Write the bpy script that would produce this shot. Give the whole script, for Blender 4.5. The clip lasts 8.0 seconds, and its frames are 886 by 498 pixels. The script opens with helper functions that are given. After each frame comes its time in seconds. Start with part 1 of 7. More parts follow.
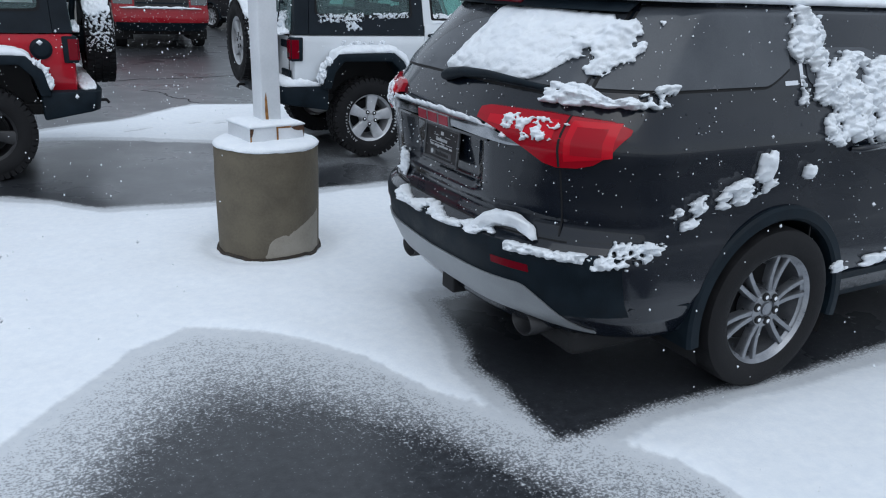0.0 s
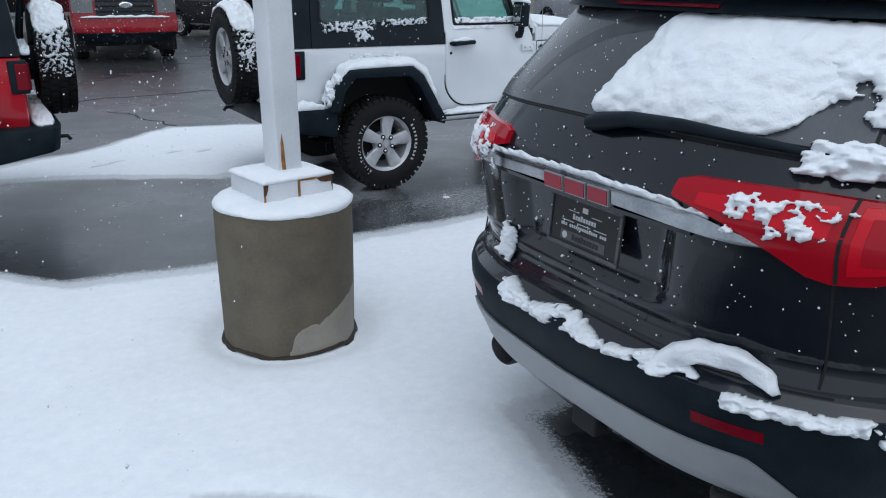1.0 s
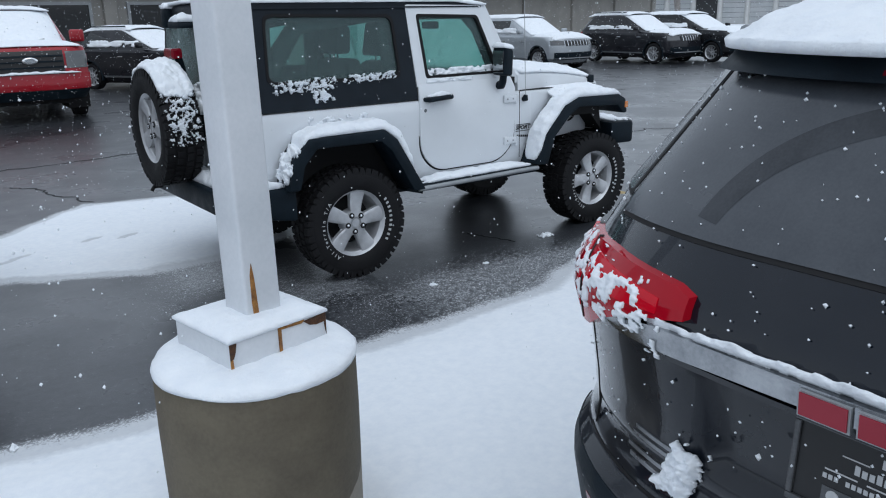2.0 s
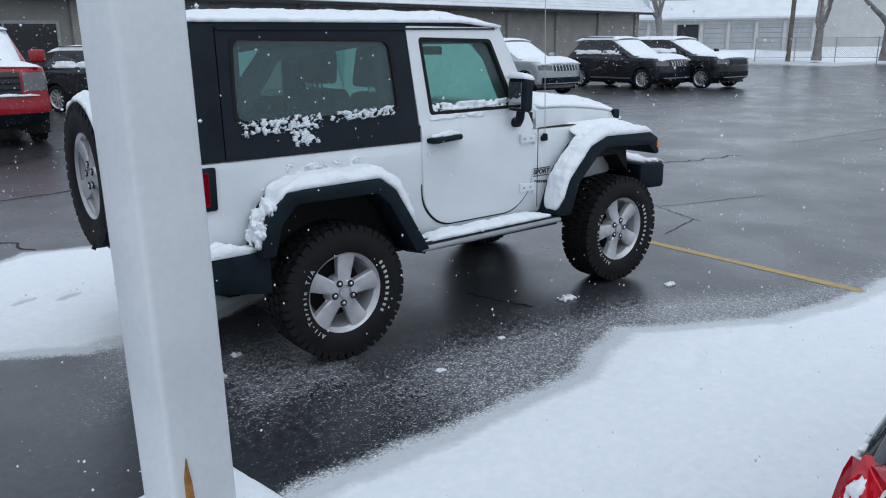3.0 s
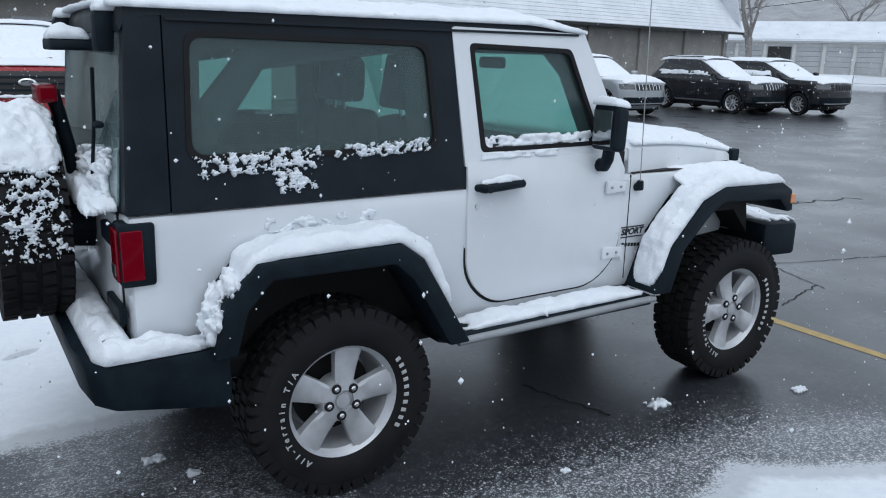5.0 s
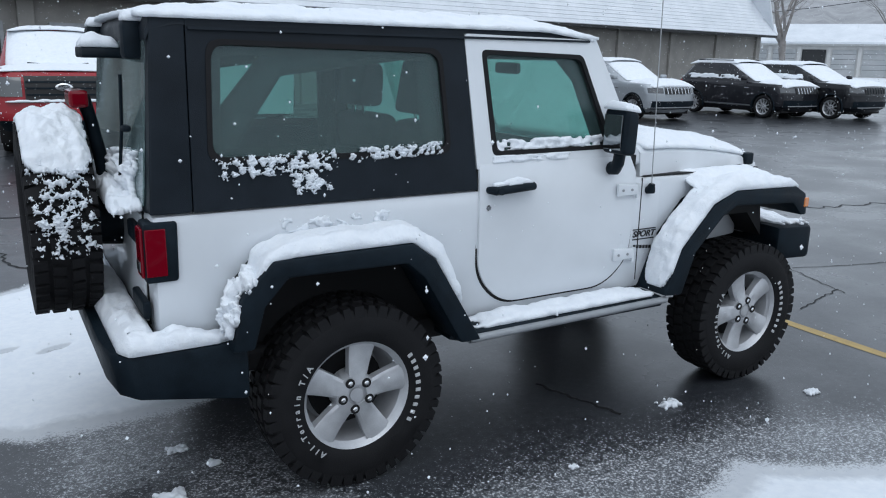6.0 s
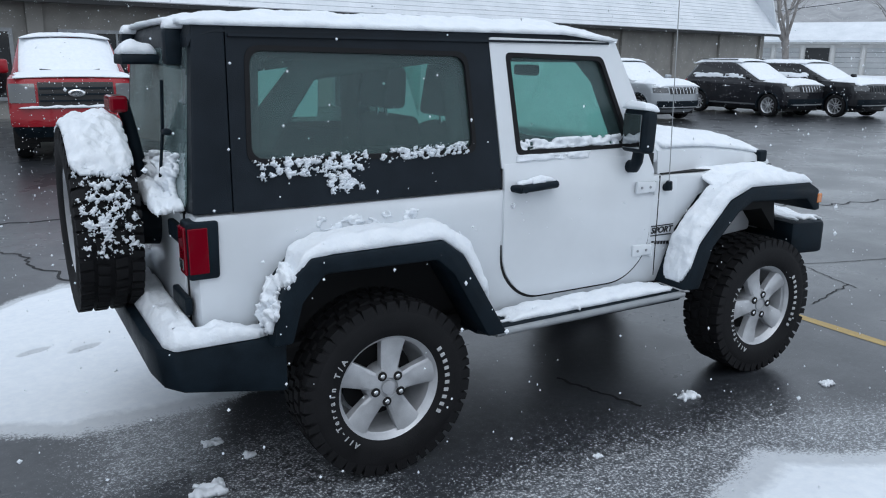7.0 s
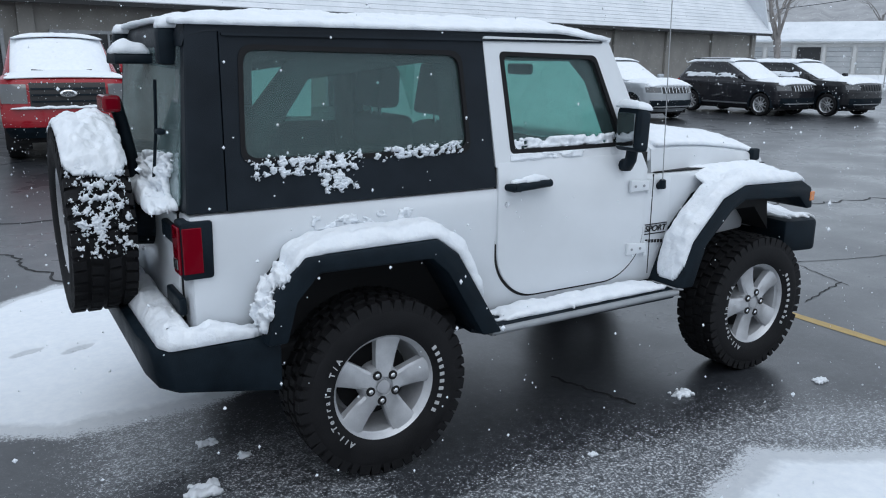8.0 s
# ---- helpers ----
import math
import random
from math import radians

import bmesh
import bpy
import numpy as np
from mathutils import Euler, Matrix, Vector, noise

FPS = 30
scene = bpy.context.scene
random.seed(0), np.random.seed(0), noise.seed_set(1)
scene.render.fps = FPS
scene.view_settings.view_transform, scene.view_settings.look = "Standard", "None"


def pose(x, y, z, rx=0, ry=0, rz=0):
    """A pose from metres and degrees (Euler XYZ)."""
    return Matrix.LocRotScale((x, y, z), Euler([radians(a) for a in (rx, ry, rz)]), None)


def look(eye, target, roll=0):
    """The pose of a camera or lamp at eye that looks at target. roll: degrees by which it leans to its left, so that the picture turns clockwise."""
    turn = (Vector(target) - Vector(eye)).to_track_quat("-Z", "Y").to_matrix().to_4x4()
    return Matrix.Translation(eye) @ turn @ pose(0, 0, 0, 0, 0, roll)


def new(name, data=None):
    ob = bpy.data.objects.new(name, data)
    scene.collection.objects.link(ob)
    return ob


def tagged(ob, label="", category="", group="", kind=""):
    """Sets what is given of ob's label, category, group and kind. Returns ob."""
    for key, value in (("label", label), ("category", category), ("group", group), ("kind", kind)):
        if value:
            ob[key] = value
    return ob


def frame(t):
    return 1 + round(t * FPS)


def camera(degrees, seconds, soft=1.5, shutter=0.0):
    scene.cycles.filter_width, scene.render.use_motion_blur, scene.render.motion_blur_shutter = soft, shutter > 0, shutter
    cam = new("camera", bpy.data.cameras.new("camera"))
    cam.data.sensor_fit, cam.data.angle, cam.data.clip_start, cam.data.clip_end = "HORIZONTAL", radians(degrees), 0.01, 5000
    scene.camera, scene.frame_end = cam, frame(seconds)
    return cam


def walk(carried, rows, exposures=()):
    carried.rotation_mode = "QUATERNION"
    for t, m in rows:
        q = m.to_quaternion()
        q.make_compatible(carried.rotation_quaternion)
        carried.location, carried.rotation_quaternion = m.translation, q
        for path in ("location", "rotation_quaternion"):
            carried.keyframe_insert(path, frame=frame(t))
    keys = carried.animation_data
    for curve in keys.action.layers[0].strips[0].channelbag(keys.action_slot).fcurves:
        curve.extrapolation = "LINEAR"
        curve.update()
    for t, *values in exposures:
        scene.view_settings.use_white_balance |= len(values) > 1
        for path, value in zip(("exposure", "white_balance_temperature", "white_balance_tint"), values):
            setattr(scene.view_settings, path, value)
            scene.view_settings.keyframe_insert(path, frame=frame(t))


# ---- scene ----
cam = camera(59.0, 8.0, soft=1.1)
PATH = [
    (0, (-3.197, -8.214, 1.753), (-2.276, -6.561, 1.105), 2.3),
    (0.5, (-3.027, -7.515, 1.731), (-2.093, -5.872, 1.077), 1.5),
    (1, (-3.014, -6.807, 1.744), (-2.038, -5.188, 1.092), 0.7),
    (1.5, (-2.872, -6.164, 1.756), (-1.81, -4.588, 1.132), -0.7),
    (2, (-2.699, -5.561, 1.793), (-1.565, -4.015, 1.225), -1.2),
    (2.2, (-2.625, -5.33, 1.793), (-1.474, -3.794, 1.232), -1.8),
    (3.3, (-2.022, -4.32, 1.808), (-0.82, -2.8, 1.314), -0.1),
    (3.5, (-1.911, -4.137, 1.791), (-0.706, -2.614, 1.312), 0.1),
    (4, (-1.598, -3.825, 1.768), (-0.437, -2.266, 1.297), 0.7),
    (4.5, (-1.318, -3.57, 1.769), (-0.216, -1.969, 1.294), 1.0),
    (4.7, (-1.288, -3.492, 1.774), (-0.205, -1.882, 1.29), 1.2),
    (5.8, (-1.214, -3.615, 1.786), (-0.222, -1.946, 1.306), 1.05),
    (6, (-1.252, -3.637, 1.791), (-0.262, -1.967, 1.311), 1.1),
    (6.5, (-1.365, -3.678, 1.793), (-0.385, -2.0, 1.319), 0.8),
    (7, (-1.399, -3.683, 1.794), (-0.417, -2.007, 1.319), 0.5),
    (7.5, (-1.4, -3.685, 1.792), (-0.411, -2.013, 1.316), 0.4),
    (8, (-1.403, -3.683, 1.79), (-0.407, -2.015, 1.315), 0.4),
]
walk(cam, [(t, look(eye, target, roll)) for t, eye, target, roll in PATH], exposures=[(0, -0.02, 6150, 8), (2.2, -0.04, 6150, 8), (4, 0.0, 6150, 8), (6, 0.06, 6150, 8), (8, 0.07, 6150, 8)])

# ---- world, sun and exposure ----
world = bpy.data.worlds.new("overcast_sky")
scene.world = world
world.use_nodes = True
wt = world.node_tree
sky = wt.nodes.new("ShaderNodeTexSky")
sky.sky_type = "NISHITA"
sky.sun_disc = False
sky.sun_elevation, sky.sun_rotation = radians(50), radians(200)
sky.air_density, sky.dust_density, sky.ozone_density = 1.0, 1.5, 1.0
grey = wt.nodes.new("ShaderNodeHueSaturation")
grey.inputs["Saturation"].default_value = 0.5
wt.links.new(sky.outputs[0], grey.inputs["Color"])
cloud = wt.nodes.new("ShaderNodeMix")
cloud.data_type = "RGBA"
cloud.inputs[0].default_value = 0.6
cloud.inputs[7].default_value = (6.4, 6.9, 7.6, 1)
wt.links.new(grey.outputs[0], cloud.inputs[6])
wt.links.new(cloud.outputs[2], wt.nodes["Background"].inputs["Color"])
wt.nodes["Background"].inputs["Strength"].default_value = 0.133
sun_data = bpy.data.lights.new("sun", "SUN")
sun_data.energy, sun_data.angle, sun_data.color = 0.7, radians(60), (0.95, 0.98, 1.0)
sun = new("sun", sun_data)
sun.matrix_world = look((0, 0, 30), (3, 11, 0))


# ---- materials ----
def mat(name, color, rough=0.5, metal=0.0, **more):
    m = bpy.data.materials.new(name)
    m.use_nodes = True
    p = m.node_tree.nodes["Principled BSDF"]
    p.inputs["Base Color"].default_value = (*color, 1)
    p.inputs["Roughness"].default_value = rough
    p.inputs["Metallic"].default_value = metal
    for key, value in more.items():
        p.inputs[key.replace("_", " ")].default_value = value
    return m


def node(m, kind, **sets):
    n = m.node_tree.nodes.new(kind)
    for key, value in sets.items():
        if key in n.inputs:
            n.inputs[key].default_value = value
    return n


def link(m, a, b):
    m.node_tree.links.new(a, b)


def coords(m, space="Object"):
    return node(m, "ShaderNodeTexCoord").outputs[space]


def noise_tex(m, scale, detail=4.0, rough=0.55, vec=None):
    n = node(m, "ShaderNodeTexNoise", Scale=scale, Detail=detail, Roughness=rough)
    link(m, vec or coords(m), n.inputs["Vector"])
    return n.outputs["Fac"]


def ramp(m, fac, stops):
    r = m.node_tree.nodes.new("ShaderNodeValToRGB")
    e = r.color_ramp.elements
    while len(e) < len(stops):
        e.new(0.5)
    for i, (at, c) in enumerate(stops):
        e[i].position = at
        e[i].color = (c, c, c, 1) if isinstance(c, (int, float)) else (*c, 1)
    link(m, fac, r.inputs[0])
    return r.outputs[0]


def bump(m, fac, strength=0.3, distance=0.01, chain=None):
    b = node(m, "ShaderNodeBump", Strength=strength, Distance=distance)
    link(m, fac, b.inputs["Height"])
    if chain:
        link(m, chain, b.inputs["Normal"])
    return b.outputs[0]


def bsdf(m):
    return m.node_tree.nodes["Principled BSDF"]


def worn(name, dark, light, rough=(0.4, 0.7), scale=8.0, fine=90.0, relief=0.15, metal=0.0, **more):
    """A surface whose colour and gloss vary at two scales."""
    m = mat(name, dark, rough[0], metal, **more)
    p = bsdf(m)
    big = noise_tex(m, scale, 5)
    small = noise_tex(m, fine, 3)
    mix = node(m, "ShaderNodeMath")
    mix.operation = "MULTIPLY_ADD"
    link(m, small, mix.inputs[0])
    mix.inputs[1].default_value = 0.35
    link(m, big, mix.inputs[2])
    link(m, ramp(m, mix.outputs[0], [(0.45, dark), (0.85, light)]), p.inputs["Base Color"])
    link(m, ramp(m, big, [(0.3, rough[0]), (0.7, rough[1])]), p.inputs["Roughness"])
    link(m, bump(m, small, relief, 0.004), p.inputs["Normal"])
    return m


def car_paint(name, color, rough=0.28, flake=0.0, coat=1.5):
    m = mat(name, color, rough, flake, Coat_Weight=1.0, Coat_Roughness=0.035, Coat_IOR=coat, Specular_IOR_Level=0.1)
    p = bsdf(m)
    film = noise_tex(m, 3.0, 6)
    link(m, ramp(m, film, [(0.3, rough - 0.06), (0.75, rough + 0.18)]), p.inputs["Roughness"])
    link(m, ramp(m, film, [(0.35, color), (0.8, tuple(c * 0.9 + 0.012 for c in color))]), p.inputs["Base Color"])
    drops = noise_tex(m, 260.0, 2)
    link(m, bump(m, ramp(m, drops, [(0.62, 0.0), (0.72, 1.0)]), 0.12, 0.001), p.inputs["Coat Normal"])
    return m


def snow_mat(name):
    m = mat(name, (0.82, 0.86, 0.9), 0.65)
    p = bsdf(m)
    a, b, c = noise_tex(m, 14.0, 5, 0.6), noise_tex(m, 90.0, 4, 0.65), noise_tex(m, 420.0, 2)
    link(m, ramp(m, a, [(0.3, (0.8, 0.84, 0.89)), (0.7, (0.87, 0.9, 0.93))]), p.inputs["Base Color"])
    n = bump(m, a, 0.35, 0.03)
    n = bump(m, b, 0.4, 0.008, n)
    link(m, bump(m, c, 0.25, 0.002, n), p.inputs["Normal"])
    return m


def glass_mat(name, tint, veil=0.17, mist=(0.12, 0.17, 0.178)):
    """Tinted pane: light goes straight through, the surface mirrors by Fresnel, and a pale wet veil adds hazy sky sheen
    as plain colour.
    """
    m = mat(name, mist, 0.4, 0.0, Specular_IOR_Level=0.2)
    t = m.node_tree
    thin = node(m, "ShaderNodeBsdfTransparent", Color=(*tint, 1))
    shine = node(m, "ShaderNodeBsdfGlossy", Color=(0.95, 0.97, 1, 1), Roughness=0.03)
    facing = node(m, "ShaderNodeLayerWeight", Blend=0.5)
    steep = node(m, "ShaderNodeMath")
    steep.operation = "POWER"
    link(m, facing.outputs["Facing"], steep.inputs[0])
    steep.inputs[1].default_value = 4.0
    fres = node(m, "ShaderNodeMath")
    fres.operation = "MULTIPLY_ADD"
    link(m, steep.outputs[0], fres.inputs[0])
    fres.inputs[1].default_value = 0.6
    fres.inputs[2].default_value = 0.022
    hazy = node(m, "ShaderNodeMixShader", Fac=veil)
    link(m, thin.outputs[0], hazy.inputs[1])
    link(m, bsdf(m).outputs[0], hazy.inputs[2])
    mixer = node(m, "ShaderNodeMixShader")
    link(m, fres.outputs[0], mixer.inputs[0])
    link(m, hazy.outputs[0], mixer.inputs[1])
    link(m, shine.outputs[0], mixer.inputs[2])
    link(m, mixer.outputs[0], t.nodes["Material Output"].inputs["Surface"])
    return m


SNOW = snow_mat("snow")
WHITE_PAINT = car_paint("white_car_paint", (0.74, 0.77, 0.8), 0.3)
RED_PAINT = car_paint("red_car_paint", (0.44, 0.005, 0.018), 0.3, coat=1.38)
GREY_PAINT = car_paint("graphite_metallic_paint", (0.002, 0.0048, 0.011), 0.2, 0.0, coat=1.43)
SILVER_PAINT = car_paint("silver_car_paint", (0.42, 0.45, 0.48), 0.35, 0.4)
BLACK_PAINT = car_paint("black_car_paint", (0.009, 0.01, 0.013), 0.3, coat=1.36)
DARK_PAINT = car_paint("dark_granite_paint", (0.013, 0.0135, 0.018), 0.3, 0.0, coat=1.4)
PLASTIC = worn("black_textured_plastic", (0.0042, 0.0082, 0.0125), (0.010, 0.0175, 0.025), (0.42, 0.62), 10, 220, 0.25, Specular_IOR_Level=0.14)
HARDTOP = worn("black_moulded_hardtop", (0.005, 0.0084, 0.0128), (0.0118, 0.0175, 0.0245), (0.38, 0.55), 5, 300, 0.3, Specular_IOR_Level=0.2)
RUBBER = worn("tyre_rubber", (0.005, 0.005, 0.006), (0.014, 0.014, 0.0155), (0.6, 0.85), 14, 150, 0.3, Specular_IOR_Level=0.25)
WELL = mat("dark_wheel_well", (0.006, 0.006, 0.007), 0.8)
ALLOY = worn("silver_alloy", (0.46, 0.47, 0.49), (0.6, 0.61, 0.63), (0.32, 0.46), 12, 200, 0.05, 0.4)
CHROME = worn("chrome", (0.75, 0.76, 0.78), (0.85, 0.86, 0.87), (0.06, 0.16), 9, 120, 0.03, 1.0)
# Chrome darkened in its colour, as if it mirrored dark asphalt.
DARK_REFLECT_CHROME = worn("chrome_with_dark_reflection", (0.2, 0.21, 0.225), (0.4, 0.41, 0.425), (0.08, 0.2), 9, 120, 0.03, 1.0)
GUNMETAL = worn("machined_grey_alloy", (0.2, 0.21, 0.23), (0.34, 0.35, 0.37), (0.25, 0.4), 12, 200, 0.05, 0.8)
SATIN = worn("satin_silver_trim", (0.27, 0.285, 0.3), (0.35, 0.365, 0.38), (0.35, 0.5), 7, 160, 0.08, 0.3)
DARK_GLASS = mat("privacy_glass", (0.012, 0.014, 0.016), 0.06, 0.0, Coat_Weight=0.3)
# Dust film on the glass, its tone raised further for reflected sky.
DUSTY_SHEEN_GLASS = worn("dusty_sheen_privacy_glass", (0.05, 0.056, 0.066), (0.078, 0.085, 0.096), (0.12, 0.3), 4, 160, 0.03, Specular_IOR_Level=0.42)
WIPED_GLASS = worn("wiped_privacy_glass", (0.024, 0.027, 0.032), (0.05, 0.055, 0.064), (0.1, 0.22), 7, 160, 0.03, Specular_IOR_Level=0.38)
PANE = glass_mat("tinted_window_glass", (0.78, 0.94, 0.91))
# Mist and reflected sky of the liftgate glass, both laid on as pale veil.
MIST_SHEEN_PANE = glass_mat("mist_sheen_window_glass", (0.7, 0.88, 0.85), 0.42, (0.27, 0.34, 0.345))
mist_sheen_fac = ramp(MIST_SHEEN_PANE, noise_tex(MIST_SHEEN_PANE, 5.0, 6, 0.65), [(0.35, 0.22), (0.65, 0.62)])
link(MIST_SHEEN_PANE, mist_sheen_fac, MIST_SHEEN_PANE.node_tree.nodes["Mix Shader"].inputs[0])
DARK_RED_LENS = mat("dark_red_lens", (0.17, 0.002, 0.01), 0.35, 0.0, Coat_Weight=1.0, Coat_IOR=1.33, Specular_IOR_Level=0.0)
RED_LENS = mat("red_lens", (0.36, 0.002, 0.012), 0.4, 0.0, Coat_Weight=1.0, Coat_Roughness=0.03, Coat_IOR=1.33, Specular_IOR_Level=0.0)
BRIGHT_LENS = mat("bright_red_lens", (0.55, 0.003, 0.016), 0.4, 0.0, Coat_Weight=1.0, Coat_Roughness=0.03, Coat_IOR=1.33, Specular_IOR_Level=0.0)
CLEAR_LENS = mat("clear_lens", (0.09, 0.095, 0.1), 0.12, 0.3, Coat_Weight=1.0)
DEEP_RED = car_paint("deep_red_car_paint", (0.3, 0.004, 0.013), 0.3, coat=1.38)
AMBER = mat("amber_lens", (0.6, 0.18, 0.02), 0.2, 0.0, Coat_Weight=1.0)
LETTER_WHITE = mat("white_lettering", (0.5, 0.51, 0.52), 0.7)
LETTER_BLACK = mat("black_lettering", (0.01, 0.01, 0.012), 0.4)
LETTER_GREY = mat("grey_lettering", (0.55, 0.55, 0.56), 0.4)
LETTER_RED = mat("red_badge", (0.3, 0.012, 0.03), 0.25, 0.2)
CLOTH = worn("dark_seat_cloth", (0.02, 0.024, 0.026), (0.035, 0.04, 0.042), (0.8, 0.95), 6, 260, 0.3)
POLE_WHITE = worn("white_pole_paint", (0.6, 0.63, 0.66), (0.72, 0.74, 0.77), (0.4, 0.6), 3, 60, 0.08)
RUST = worn("rust", (0.13, 0.05, 0.015), (0.42, 0.2, 0.05), (0.7, 0.95), 30, 160, 0.5)
DARK_RUST = worn("dark_flaked_rust", (0.02, 0.012, 0.008), (0.12, 0.05, 0.02), (0.7, 0.95), 40, 160, 0.6)
SOIL = worn("wet_dark_soil", (0.012, 0.009, 0.006), (0.045, 0.033, 0.022), (0.6, 0.9), 25, 120, 0.6)
CONCRETE = worn("olive_painted_concrete", (0.082, 0.068, 0.047), (0.135, 0.115, 0.082), (0.7, 0.92), 6, 70, 0.45)
CONCRETE_BARE = worn("bare_concrete", (0.22, 0.2, 0.165), (0.3, 0.275, 0.235), (0.75, 0.95), 9, 90, 0.5)
STUCCO = worn("grey_stucco", (0.24, 0.235, 0.22), (0.32, 0.31, 0.29), (0.8, 0.95), 1.5, 30, 0.3)
SIDING = worn("pale_siding", (0.5, 0.5, 0.49), (0.6, 0.6, 0.59), (0.7, 0.9), 1.0, 12, 0.2)
GARAGE_DOOR = worn("grey_garage_door", (0.36, 0.38, 0.39), (0.45, 0.46, 0.47), (0.6, 0.8), 1.0, 12, 0.2)
DARK_OPENING = mat("dark_interior", (0.03, 0.032, 0.034), 0.8)
# Bark tone is lifted for the haze in front of the far trees.
BARK = worn("haze_paled_bark", (0.17, 0.155, 0.145), (0.28, 0.265, 0.255), (0.85, 0.95), 3, 25, 0.6)
TIMBER = worn("weathered_utility_pole", (0.12, 0.1, 0.085), (0.2, 0.175, 0.15), (0.8, 0.95), 3, 30, 0.4)
STEEL = worn("galvanised_steel", (0.34, 0.35, 0.36), (0.45, 0.46, 0.47), (0.4, 0.6), 5, 60, 0.1, 0.6)
YELLOW_LINE = worn("worn_yellow_line_paint", (0.34, 0.22, 0.05), (0.5, 0.36, 0.13), (0.35, 0.6), 10, 120, 0.3)
FADED_LINE = worn("faded_line_paint", (0.09, 0.09, 0.085), (0.24, 0.24, 0.22), (0.35, 0.6), 10, 120, 0.3)
CRACK = mat("dark_asphalt_crack", (0.008, 0.008, 0.009), 0.7)


def ground_mat():
    """Wet asphalt, slush and packed snow; the share of snow is laid into the sheet's 'cover' attribute."""
    m = mat("wet_asphalt_with_snow", (0.04, 0.04, 0.042), 0.4)
    p = bsdf(m)
    att = m.node_tree.nodes.new("ShaderNodeAttribute")
    att.attribute_name = "cover"
    vec = coords(m)
    grit = noise_tex(m, 74.0, 4, 0.75, vec)
    mid = noise_tex(m, 22.0, 5, 0.62, vec)
    broad = noise_tex(m, 0.9, 5, 0.55, vec)
    # slush shows first in the hollows of the grain
    s = node(m, "ShaderNodeMath"); s.operation = "MULTIPLY_ADD"
    link(m, grit, s.inputs[0]); s.inputs[1].default_value = 1.15
    link(m, att.outputs["Fac"], s.inputs[2])
    s2 = node(m, "ShaderNodeMath"); s2.operation = "MULTIPLY_ADD"
    link(m, mid, s2.inputs[0]); s2.inputs[1].default_value = 0.3
    link(m, s.outputs[0], s2.inputs[2])
    fac = ramp(m, s2.outputs[0], [(0.9, 0.0), (1.42, 1.0)])
    # an even grey film where the slush has run together
    even = node(m, "ShaderNodeMath"); even.operation = "MULTIPLY_ADD"
    link(m, mid, even.inputs[0]); even.inputs[1].default_value = 0.16
    link(m, att.outputs["Fac"], even.inputs[2])
    both = node(m, "ShaderNodeMath"); both.operation = "MAXIMUM"
    half = node(m, "ShaderNodeMath"); half.operation = "MULTIPLY"
    link(m, fac, half.inputs[0]); half.inputs[1].default_value = 0.72
    link(m, half.outputs[0], both.inputs[0])
    link(m, ramp(m, even.outputs[0], [(0.2, 0.0), (0.33, 0.28), (0.54, 0.6), (0.78, 1.0)]), both.inputs[1])
    fac = both.outputs[0]
    tar = ramp(m, mid, [(0.3, (0.016, 0.018, 0.022)), (0.72, (0.042, 0.046, 0.053))])
    snowc = ramp(m, mid, [(0.3, (0.78, 0.82, 0.87)), (0.7, (0.86, 0.89, 0.92))])
    mix = node(m, "ShaderNodeMix"); mix.data_type = "RGBA"
    link(m, fac, mix.inputs[0]); link(m, tar, mix.inputs[6]); link(m, snowc, mix.inputs[7])
    link(m, mix.outputs[2], p.inputs["Base Color"])
    wet = ramp(m, broad, [(0.36, 0.2), (0.62, 0.5)])
    rmix = node(m, "ShaderNodeMix"); rmix.data_type = "FLOAT"
    link(m, fac, rmix.inputs[0]); link(m, wet, rmix.inputs[2]); rmix.inputs[3].default_value = 0.7
    link(m, rmix.outputs[0], p.inputs["Roughness"])
    film = node(m, "ShaderNodeMath")
    film.operation = "SUBTRACT"
    film.inputs[0].default_value = 1.0
    link(m, fac, film.inputs[1])
    link(m, film.outputs[0], p.inputs["Coat Weight"])
    p.inputs["Coat Roughness"].default_value = 0.3
    p.inputs["Coat IOR"].default_value = 1.35
    p.inputs["Specular IOR Level"].default_value = 0.22
    n = bump(m, mid, 0.06, 0.01)
    link(m, bump(m, grit, 0.36, 0.004, n), p.inputs["Normal"])
    return m


# Far woods: the pale haze of the snowfall is mixed into their colour.
WOODS = worn("haze_paled_woods", (0.24, 0.245, 0.255), (0.42, 0.425, 0.435), (0.95, 1.0), 0.12, 0.9, 0.0)
SHINGLE_SNOW = worn("snowed_shingles", (0.66, 0.7, 0.74), (0.8, 0.83, 0.87), (0.6, 0.8), 0.8, 8, 0.3)
PLATE_BLACK = mat("matt_black_plate", (0.008, 0.008, 0.009), 0.45)
FRAME_GREY = worn("dull_grey_plate_frame", (0.06, 0.062, 0.066), (0.13, 0.134, 0.14), (0.35, 0.5), 20, 200, 0.05, 0.5)
STEEL_WHEEL = worn("dark_painted_wheel", (0.012, 0.012, 0.014), (0.03, 0.03, 0.033), (0.4, 0.6), 12, 200, 0.1)


def film_mat():
    """Thin snow lying on glass, through which daylight glows."""
    m = snow_mat("thin_snow_on_glass")
    through_ = node(m, "ShaderNodeBsdfTranslucent", Color=(0.78, 1.0, 0.96, 1))
    mixer = node(m, "ShaderNodeMixShader", Fac=0.8)
    link(m, bsdf(m).outputs[0], mixer.inputs[1])
    link(m, through_.outputs[0], mixer.inputs[2])
    link(m, mixer.outputs[0], m.node_tree.nodes["Material Output"].inputs["Surface"])
    return m


SNOW_FILM = film_mat()
